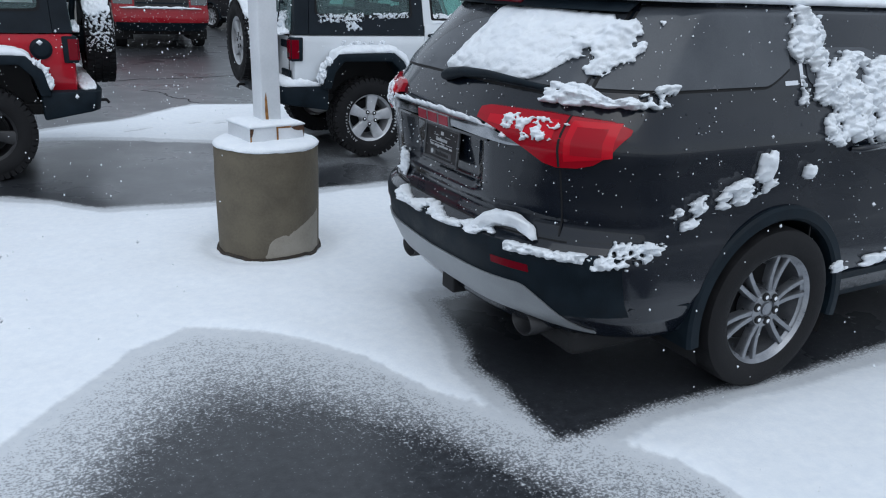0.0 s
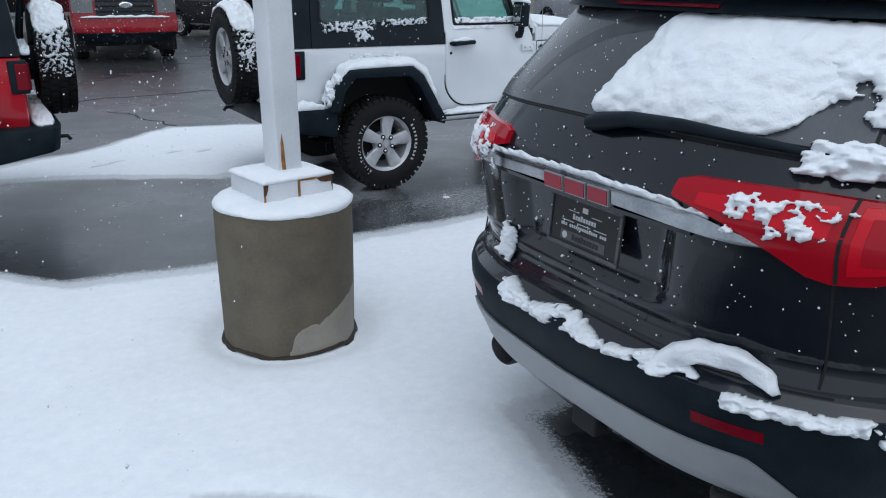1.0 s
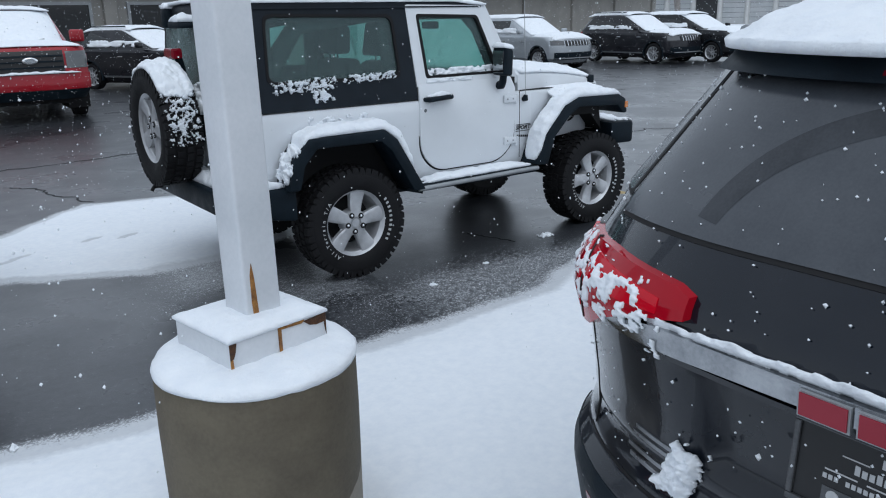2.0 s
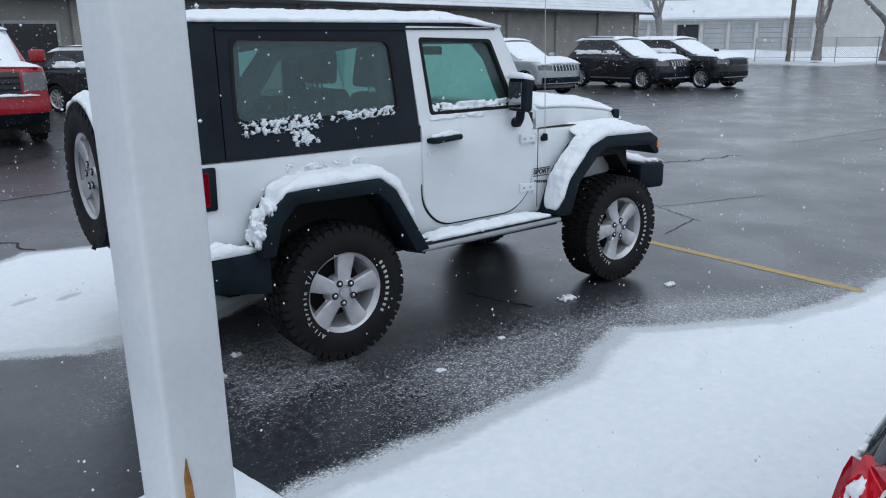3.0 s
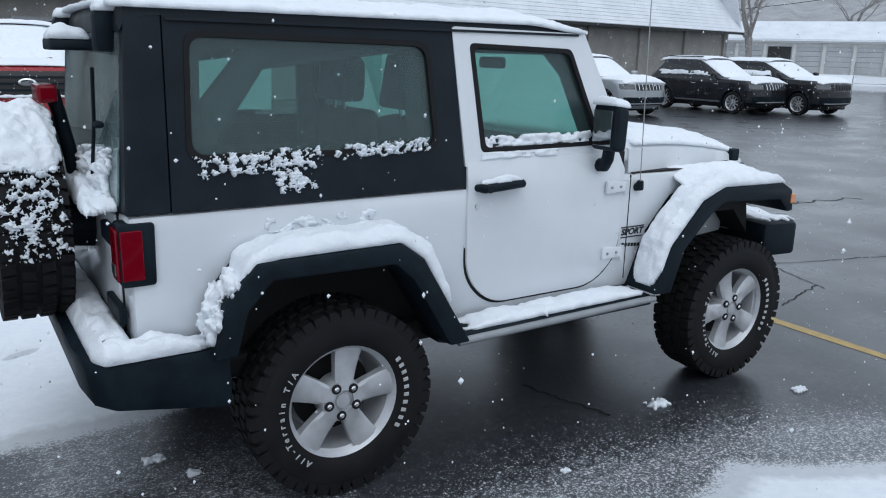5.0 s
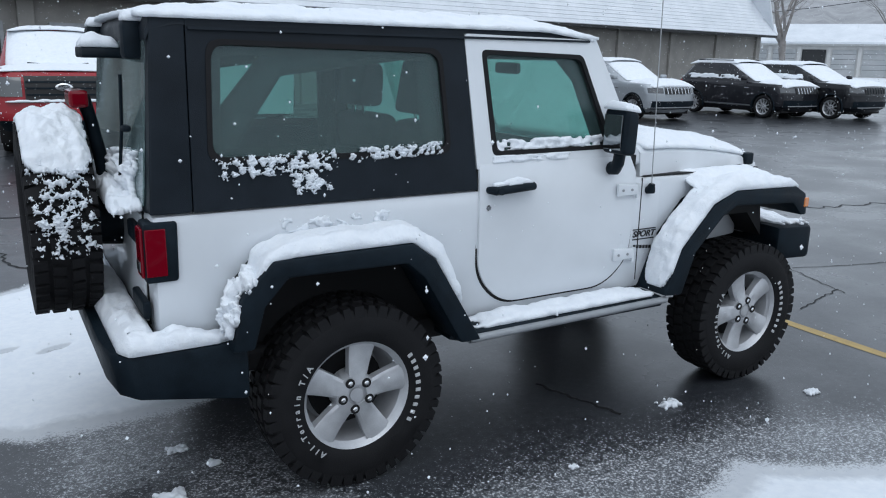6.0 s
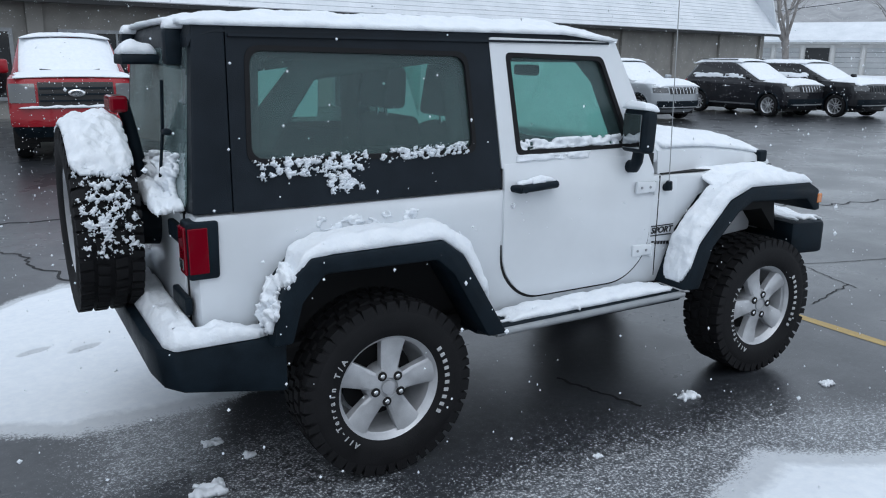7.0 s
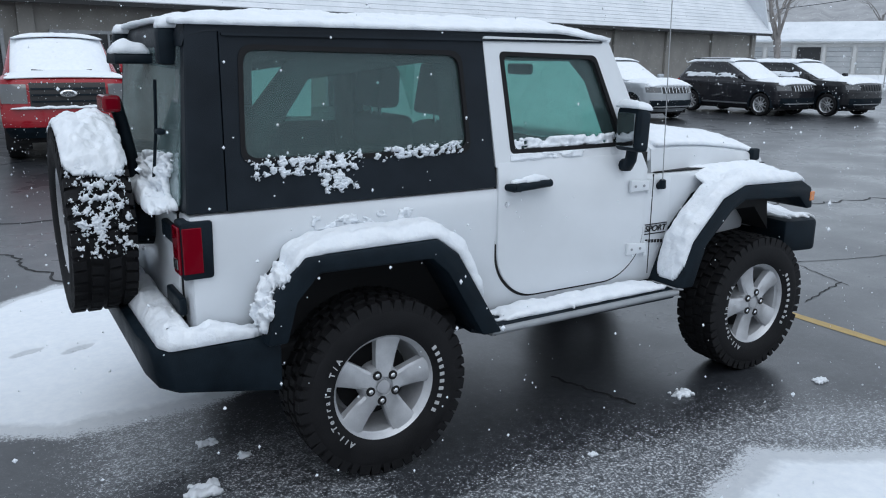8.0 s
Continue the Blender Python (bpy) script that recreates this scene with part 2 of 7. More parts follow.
MIRROR = mat("mirror_glass", (0.35, 0.37, 0.38), 0.05, 1.0)
GROUND = ground_mat()


# ---- mesh helpers ----
def part(name, bm, material, parent=None, label="", smooth=None):
    """Links a bmesh as one mesh object, under a thing or a part if one is given."""
    bmesh.ops.recalc_face_normals(bm, faces=bm.faces)
    me = bpy.data.meshes.new(name)
    bm.to_mesh(me)
    bm.free()
    for one in material if isinstance(material, (list, tuple)) else [material]:
        me.materials.append(one)
    if smooth is not None:
        me.shade_smooth()
        if smooth < 180:
            me.set_sharp_from_angle(angle=radians(smooth))
    ob = new(name, me)
    if parent:
        ob.parent = parent
    if label:
        tagged(ob, label)
    return ob


def thing(name, label, category, m=None, group="", kind=""):
    ob = new(name)
    ob.empty_display_size = 0.1
    if m:
        ob.matrix_world = m
    return tagged(ob, label, category, group, kind)


def box(bm, x0, x1, y0, y1, z0, z1, r=0.0, m=None):
    made = bmesh.ops.create_cube(bm, size=1, matrix=Matrix.Translation(((x0 + x1) / 2, (y0 + y1) / 2, (z0 + z1) / 2)) @ Matrix.Diagonal((abs(x1 - x0), abs(y1 - y0), abs(z1 - z0), 1)))
    verts = made["verts"]
    if r > 0:
        edges = list({e for v in verts for e in v.link_edges})
        out = bmesh.ops.bevel(bm, geom=edges, offset=r, segments=2, profile=0.5, affect="EDGES", clamp_overlap=True)
        verts = list({v for f in out["faces"] for v in f.verts} | {v for v in verts if v.is_valid})
    if m:
        bmesh.ops.transform(bm, matrix=m, verts=verts)
    return bm


def boxed(*a, **k):
    return box(bmesh.new(), *a, **k)


def prism(pts, y0, y1, r=0.0, segments=2, axis="y"):
    """A polygon in x and z, drawn out along y (or in x and y, drawn up along z), with rounded edges."""
    bm = bmesh.new()
    put = (lambda p, d: (p[0], d, p[1])) if axis == "y" else (lambda p, d: (p[0], p[1], d)) if axis == "z" else (lambda p, d: (d, p[0], p[1]))
    a = [bm.verts.new(put(p, y0)) for p in pts]
    b = [bm.verts.new(put(p, y1)) for p in pts]
    bm.faces.new(a)
    bm.faces.new(list(reversed(b)))
    for i in range(len(pts)):
        j = (i + 1) % len(pts)
        bm.faces.new((a[i], b[i], b[j], a[j]))
    bmesh.ops.recalc_face_normals(bm, faces=bm.faces)
    if r > 0:
        edges = [e for e in bm.edges if e.calc_face_angle(0) > 0.6]
        bmesh.ops.bevel(bm, geom=edges, offset=r, segments=segments, profile=0.5, affect="EDGES", clamp_overlap=True)
    return bm


def rounded(pts, r, n=4):
    """The polygon with its corners rounded; r may be a number or one for each corner."""
    out = []
    k = len(pts)
    for i, p in enumerate(pts):
        rad = r[i] if isinstance(r, (list, tuple)) else r
        if rad <= 0:
            out.append(p)
            continue
        p, a, b = Vector(p), Vector(pts[i - 1]), Vector(pts[(i + 1) % k])
        da, db = (a - p), (b - p)
        rad = min(rad, da.length * 0.48, db.length * 0.48)
        p0, p1 = p + da.normalized() * rad, p + db.normalized() * rad
        for j in range(n + 1):
            t = j / n
            out.append(tuple((1 - t) ** 2 * p0 + 2 * t * (1 - t) * p + t * t * p1))
    return out


def tube(pts, radius, sides=8, bm=None, closed=False):
    """A round bar along points; radius may be one number or one for each point."""
    bm = bm or bmesh.new()
    pts = [Vector(p) for p in pts]
    rings = []
    for i, p in enumerate(pts):
        d = (pts[min(i + 1, len(pts) - 1)] - pts[max(i - 1, 0)]).normalized()
        side = d.cross(Vector((0, 0, 1)))
        side = side.normalized() if side.length > 1e-3 else Vector((1, 0, 0))
        up = side.cross(d)
        rad = radius[i] if isinstance(radius, (list, tuple)) else radius
        rings.append([bm.verts.new(p + rad * (math.cos(a) * side + math.sin(a) * up)) for a in (2 * math.pi * j / sides for j in range(sides))])
    for a, b in zip(rings, rings[1:]):
        for j in range(sides):
            bm.faces.new((a[j], a[(j + 1) % sides], b[(j + 1) % sides], b[j]))
    bm.faces.new(list(reversed(rings[0])))
    bm.faces.new(rings[-1])
    return bm


def lathe(profile, n=48, bm=None, axis="y"):
    """Turns (radius, depth) pairs round the y axis (or z)."""
    bm = bm or bmesh.new()
    rings = []
    for r, d in profile:
        ring = []
        for j in range(n):
            a = 2 * math.pi * j / n
            ring.append(bm.verts.new((r * math.cos(a), d, r * math.sin(a)) if axis == "y" else (r * math.cos(a), r * math.sin(a), d)))
        rings.append(ring)
    for a, b in zip(rings, rings[1:]):
        for j in range(n):
            bm.faces.new((a[j], a[(j + 1) % n], b[(j + 1) % n], b[j]))
    return bm


def cap(bm, ring_at=0):
    bmesh.ops.holes_fill(bm, edges=[e for e in bm.edges if e.is_boundary], sides=200)
    return bm


def lump(nx, ny, place, thick, rag=0.5, seed=0, cut=0.12, size=1.0):
    """A ragged cover of snow over a sheet place(u, v) -> (point, normal); thickest inside, broken at its rim."""
    bm = bmesh.new()
    top, low = {}, {}
    for i in range(nx + 1):
        for j in range(ny + 1):
            u, v = i / nx, j / ny
            p, n = place(u, v)
            edge = 4 * min(u, 1 - u, (v if v < 0.5 else 1 - v) * 1.0)
            edge = min(edge, 2.2 * (1.02 - math.hypot(max(0.0, abs(2 * u - 1) - 0.75) / 0.25, max(0.0, abs(2 * v - 1) - 0.3) / 0.7)))
            w = noise.fractal(Vector((p.x * 8 / size + seed, p.y * 8 / size, p.z * 8 / size)), 1.0, 2.0, 3)
            fine = noise.fractal(Vector((p.x * 30 / size, p.y * 30 / size + seed, p.z * 30 / size)), 1.0, 2.0, 3)
            if cut < -1:
                edge = 4 * min(u, 1 - u, v, 1 - v)
                h = max(0.08, min(1.0, edge * 1.6)) ** 0.5 * (1 + 0.2 * w) + rag * 0.3 * fine
            else:
                h = max(0.0, min(1.0, edge)) ** 0.6 * (1 + 0.25 * min(1.0, 2.2 * rag) * w) + rag * (0.75 * w + 0.45 * fine) - 0.16 * rag
            if h > cut:
                top[i, j] = bm.verts.new(p + n * thick * (h + 0.12 * min(1.0, 2 * rag + 0.15) * fine))
                low[i, j] = bm.verts.new(p - n * 0.004)
    for i in range(nx):
        for j in range(ny):
            q = [(i, j), (i + 1, j), (i + 1, j + 1), (i, j + 1)]
            if all(k in top for k in q):
                bm.faces.new([top[k] for k in q])
                bm.faces.new([low[k] for k in reversed(q)])
    used = {}
    for i in range(nx):
        for j in range(ny):
            q = [(i, j), (i + 1, j), (i + 1, j + 1), (i, j + 1)]
            if all(k in top for k in q):
                for a, b in zip(q, q[1:] + q[:1]):
                    used[frozenset((a, b))] = used.get(frozenset((a, b)), 0) + 1
    for e, c in used.items():
        if c == 1:
            a, b = tuple(e)
            bm.faces.new((top[a], top[b], low[b], low[a]))
    bmesh.ops.delete(bm, geom=[v for v in bm.verts if not v.link_faces], context="VERTS")
    bmesh.ops.smooth_vert(bm, verts=bm.verts, factor=0.5, use_axis_x=True, use_axis_y=True, use_axis_z=True)
    return bm


def film(nx, ny, place, thick, seed=0):
    """A thin uneven skin of snow over place(u, v), lying on glass."""
    bm = bmesh.new()
    grid = []
    for i in range(nx + 1):
        grid.append([])
        for j in range(ny + 1):
            p, n = place(i / nx, j / ny)
            h = 0.6 + 0.4 * noise.noise(p * 9 + Vector((seed, 0, 0)))
            grid[-1].append(bm.verts.new(p + n * thick * h))
    for i in range(nx):
        for j in range(ny):
            bm.faces.new((grid[i][j], grid[i + 1][j], grid[i + 1][j + 1], grid[i][j + 1]))
    return bm


def sheet(a, b, c, d):
    """place() for lump over the quad a b c d (u runs a to b, v runs a to d)."""
    a, b, c, d = Vector(a), Vector(b), Vector(c), Vector(d)
    n = (b - a).cross(d - a).normalized()

    def place(u, v):
        return (a * (1 - u) + b * u) * (1 - v) + (d * (1 - u) + c * u) * v, n
    return place


# ---- ground ----
def axis_steps(lo, hi, step, far):
    mid = list(np.arange(lo, hi + step / 2, step))
    out, d, x = [], step, hi
    while x < far:
        d *= 1.22
        x += d
        out.append(x)
    back, d, x = [], step, lo
    while x > -far:
        d *= 1.22
        x -= d
        back.append(x)
    return np.array(back[::-1] + mid + out)


def wobble(x, y, scale, seed):
    """Smooth cheap noise on arrays, about -1 to 1."""
    out = np.zeros_like(x)
    rng = np.random.RandomState(seed)
    for k in range(9):
        a, f, ph = rng.rand() * 6.28, scale * (0.6 + 2.2 * rng.rand()), rng.rand() * 6.28
        out += np.sin((x * np.cos(a) + y * np.sin(a)) * f + ph + 1.3 * np.sin((x * np.sin(a) - y * np.cos(a)) * f * 0.7 + ph * 2)) / (1 + 0.35 * k)
    return out / 3.4


def ramp01(v, soft):
    return np.clip(v / soft + 0.5, 0, 1)


def snow_cover(x, y):
    """Share of snow on the lot, 0 to 1."""
    w = 0.16 * wobble(x, y, 1.6, 3) + 0.05 * wobble(x, y, 6.0, 4)
    # snowed strip between the two rows, with the driving lane to its north
    north = np.interp(x, [-12, -4, -3.4, -3.0, -2.7, -1.9, -0.7, 0.3, 0.85, 1.25, 1.6, 2.0, 2.5, 3.2, 12], [-1.2, -1.25, -1.42, -1.72, -2.05, -2.13, -2.0, -1.98, -1.95, -1.72, -1.62, -1.88, -2.16, -2.25, -2.3])
    strip = ramp01(north - y + 0.5 * w, 0.42)
    # cleared wheel track in front of the walker
    rim = np.interp(x, [-4.2, -3.75, -3.4, -3.1, -2.85, -2.55, -2.2, -1.85, -1.68, -1.45, -1.25, -1.05, -0.85], [-6.6, -5.6, -5.2, -4.83, -4.5, -4.36, -4.62, -5.04, -5.5, -5.94, -6.14, -6.45, -8.5])
    track = rim - y + 0.45 * w
    strip = np.minimum(strip, np.interp(track, [-0.1, 0.0, 0.12, 0.45, 0.75, 1.05, 1.4], [1.0, 0.46, 0.32, 0.25, 0.15, 0.05, 0.0]))
    # dry ground under the parked crossover
    under = np.minimum(np.minimum(x + 1.28 + 0.2 * np.clip((-4.4 - y) / 0.9, 0, 1), 3.6 - x), np.minimum(y + 6.1, -4.4 - y)) + 0.4 * w
    strip = np.minimum(strip, 1 - ramp01(under, 0.3))
    # snow is cut off here, out of view, so the flank mirrors dark ground
    strip = np.minimum(strip, ramp01(y + 7.2 + w, 0.4))
    # unseen bare ground behind the row, added to darken the crossover's reflections
    strip = np.minimum(strip, np.where(y < -3.0, ramp01(x + 4.9 + w, 0.5), 1.0))
    # drift behind the two off-roaders
    up = np.interp(x, [-6, -3, -2.2, -1.5, -1.0, 0.0, 0.6], [1.3, 1.55, 1.9, 2.5, 2.95, 2.75, 2.5])
    low = np.interp(x, [-6, -3, -2, -1.2, -0.5, 0.6], [0.9, 0.95, 0.75, 0.2, 0.35, 0.8])
    drift = np.minimum(np.minimum(up - y, y - low), 0.25 - x) + 0.6 * w
    drift = ramp01(drift, 0.34)
    slush = 0.17 * ramp01(np.minimum(np.minimum(0.7 - y, y + 0.6), np.minimum(-0.5 - x, x + 1.3)) + 0.8 * w, 0.5)
    slush = np.maximum(slush, 0.15 * ramp01(np.minimum(np.minimum(-0.05 - y, y + 1.35), np.minimum(0.15 - x, x + 0.95)) + 0.8 * w, 0.6))
    slush = np.maximum(slush, 0.175 * ramp01(np.minimum(y + 2.3, np.interp(x, [0.0, 1.0, 2.0, 3.0, 4.0], [-1.0, -1.0, -1.15, -1.6, -1.9]) - y) + 0.7 * w, 0.6) * ramp01(x + 0.4, 1.5))
    # verge behind the lot
    verge = ramp01(0.6 * x + 0.8 * y - 47 + 0.6 * wobble(x, y, 0.3, 8), 0.8)
    verge = np.where(x > 12, verge, ramp01(y - 40, 2.0))
    return np.clip(np.maximum.reduce([strip, drift, slush, verge]), 0, 1)


def build_ground():
    xs, ys = axis_steps(-4.6, 4.2, 0.04, 1500), axis_steps(-7.6, 3.4, 0.04, 1500)
    X, Y = np.meshgrid(xs, ys)
    cover = snow_cover(X, Y)
    near = np.exp(-((X / 14) ** 2 + (Y / 16) ** 2))
    Z = 0.022 * np.clip(cover - 0.35, 0, 1) / 0.65 + near * cover * (0.008 * wobble(X, Y, 7.0, 11) + 0.004 * wobble(X, Y, 24.0, 12))
    # the verge lies higher than the lot
    rise = np.clip((0.6 * X + 0.8 * Y - 47) / 9, 0, 1) * (X > 12)
    Z = Z + 0.12 * (rise > 0) + 0.75 * rise
    # footprints
    for fx, fy, turn in ((-1.28, 1.51, 0.5), (-1.0, 1.43, 0.5), (-1.87, 1.33, 0.6), (-2.05, 1.2, 0.5), (1.95, -2.15, 0.3), (2.2, -2.25, 0.2), (1.45, -2.2, 0.4), (2.55, -1.98, 0.2)):
        c, s = math.cos(turn), math.sin(turn)
        u, v = (X - fx) * c + (Y - fy) * s, -(X - fx) * s + (Y - fy) * c
        hole = np.exp(-((u / 0.13) ** 2 + (v / 0.05) ** 2) ** 2)
        Z -= (0.03 if fy > 0 else 0.02) * hole * cover
        cover = cover * (1 - (0.72 if fy > 0 else 0.12) * hole)
    # churned snow round the lamp base
    ring = np.exp(-((np.hypot(X + 1.765, Y + 3.2) - 0.37) / 0.07) ** 2)
    Z -= 0.03 * ring
    ny, nx = X.shape
    co = np.stack([X, Y, Z], -1).reshape(-1, 3)
    idx = np.arange(nx * ny).reshape(ny, nx)
    quads = np.stack([idx[:-1, :-1], idx[:-1, 1:], idx[1:, 1:], idx[1:, :-1]], -1).reshape(-1, 4)
    me = bpy.data.meshes.new("ground")
    me.from_pydata(co.tolist(), [], quads.tolist())
    att = me.attributes.new("cover", "FLOAT", "POINT")
    att.data.foreach_set("value", cover.reshape(-1).astype(np.float32))
    me.materials.append(GROUND)
    me.shade_smooth()
    return tagged(new("ground", me), "wet dark asphalt parking lot partly under fresh snow", "ground", kind="structure")


ground = build_ground()


# ---- lamp pole ----
POLE = (-1.745, -3.13)
FOOTING = (-1.765, -3.2)


def build_lamp_pole():
    t = thing("lamp_pole", "white square steel lamp pole bolted to a concrete footing", "pole", pose(*POLE, 0.72, 0, 0, 10))
    half = 0.068
    pts = rounded([(-half, -half), (half, -half), (half, half), (-half, half)], 0.012, 3)
    lean = pose(0.012, -0.01, 0, 0, 0, -10) @ pose(0, 0, 0, -0.4, -0.6, 0) @ pose(0, 0, 0, 0, 0, 10)
    part("shaft", prism(pts, 0.0, 6.2, axis="z"), POLE_WHITE, t, smooth=40).matrix_local = lean
    # sheet-metal cover in two halves round the foot
    for x0, x1 in ((-0.19, -0.0015), (0.0015, 0.19)):
        part("base_cover", boxed(x0, x1, -0.17, 0.17, -0.02, 0.105, r=0.008), POLE_WHITE, t, smooth=40)
    for pts, material, name in (
        ([(-0.19, 0.098), (-0.165, 0.098), (-0.17, 0.07), (-0.178, 0.05), (-0.19, 0.045)], DARK_RUST, "rust_patch"),
        ([(-0.19, 0.05), (-0.181, 0.05), (-0.179, -0.01), (-0.19, -0.015)], RUST, "rust_streak"),
        ([(-0.006, 0.1), (0.006, 0.1), (0.006, 0.0), (0.004, -0.015), (-0.004, -0.015)], RUST, "rust_streak"),
        ([(0.095, 0.095), (0.19, 0.1), (0.19, 0.02), (0.182, 0.07), (0.15, 0.068), (0.12, 0.075)], DARK_RUST, "rust_patch"),
        ([(0.0, 0.1), (0.1, 0.1), (0.09, 0.09), (0.0, 0.093)], RUST, "rust_streak"),
    ):
        part(name, prism(pts, -0.173, -0.169), material, t, "brown rust")
    part("rust_streak", prism([(-0.042, 0.09), (-0.022, 0.09), (-0.03, 0.26), (-0.036, 0.31), (-0.044, 0.27), (-0.046, 0.18)], -half - 0.003, -half + 0.001), RUST, t, "orange rust streak").matrix_local = lean
    return t


def build_footing():
    t = thing("concrete_footing", "round olive concrete lamp footing standing in the snow", "footing", pose(*FOOTING, 0))
    prof = [(0.0, 0.715), (0.31, 0.715), (0.328, 0.71), (0.336, 0.697), (0.338, 0.5), (0.336, 0.3), (0.333, 0.12), (0.332, -0.05)]
    bm = lathe(prof, 72, axis="z")
    part("column", bm, CONCRETE, t, smooth=50)
    # area where the coating has come off, low on the side
    bm = bmesh.new()
    n, rows = 26, 12
    grid = {}
    for i in range(n + 1):
        for j in range(rows + 1):
            u, v = i / n, j / rows
            a = radians(-112 + 80 * u)
            top = 0.03 + 0.13 * min(1.0, max(0.0, u - 0.04) / 0.12) ** 0.5 + 0.2 * max(0.0, u - 0.35) ** 0.8 + 0.02 * noise.noise(Vector((u * 9, 1, 0)))
            z = -0.02 + v * (top + 0.02)
            r = 0.3335 + 0.009 * max(0.0, z) + (0.0012 if 0 < v < 1 and 0 < i < n else -0.003)
            grid[i, j] = bm.verts.new((r * math.cos(a), r * math.sin(a), z))
    for i in range(n):
        for j in range(rows):
            bm.faces.new((grid[i, j], grid[i + 1, j], grid[i + 1, j + 1], grid[i, j + 1]))
    part("bare_patch", bm, CONCRETE_BARE, t, "bare paler concrete", smooth=60)
    # earth-brown joint where it meets the ground
    rim_bm = lathe([(0.3, -0.02), (0.346, 0.004), (0.342, 0.018), (0.325, 0.024)], 90, axis="z")
    for v in rim_bm.verts:
        k = noise.noise(Vector((v.co.x * 9, v.co.y * 9, 3.0)))
        v.co.z -= 0.035 * max(0.0, k + 0.1)
        v.co.xy *= 1 + 0.05 * k
    part("soil_rim", rim_bm, SOIL, t, "dark wet soil")
    return t


def build_footing_snow():
    t = thing("footing_snow", "layer of fresh snow on the lamp footing", "snow", pose(*FOOTING, 0))
    bm = bmesh.new()
    rings = []
    for k, (r, z) in enumerate([(0.02, 0.735), (0.25, 0.739), (0.30, 0.735), (0.33, 0.725), (0.341, 0.712), (0.339, 0.7), (0.33, 0.707)]):
        ring = []
        for j in range(90):
            a = 2 * math.pi * j / 90
            w = noise.fractal(Vector((math.cos(a) * 3, math.sin(a) * 3, k * 0.4)), 1, 2, 3)
            ring.append(bm.verts.new(((r + 0.004 * w) * math.cos(a), (r + 0.004 * w) * math.sin(a), z + (0.006 * w if k < 4 else 0.009 * w))))
        rings.append(ring)
    for a, b in zip(rings, rings[1:]):
        for j in range(90):
            bm.faces.new((a[j], a[(j + 1) % 90], b[(j + 1) % 90], b[j]))
    bm.faces.new(rings[0])
    part("snow_layer", bm, SNOW, t, smooth=180)
    turn = pose(POLE[0] - FOOTING[0], POLE[1] - FOOTING[1], 0, 0, 0, 10)
    bm = lump(40, 40, sheet((-0.198, -0.178, 0.826), (0.198, -0.178, 0.826), (0.198, 0.178, 0.826), (-0.198, 0.178, 0.826)), 0.03, 0.1, 3, cut=-9)
    ob = part("snow_cap", bm, SNOW, t, smooth=180)
    ob.matrix_local = turn
    return t


build_lamp_pole()
build_footing()
build_footing_snow()


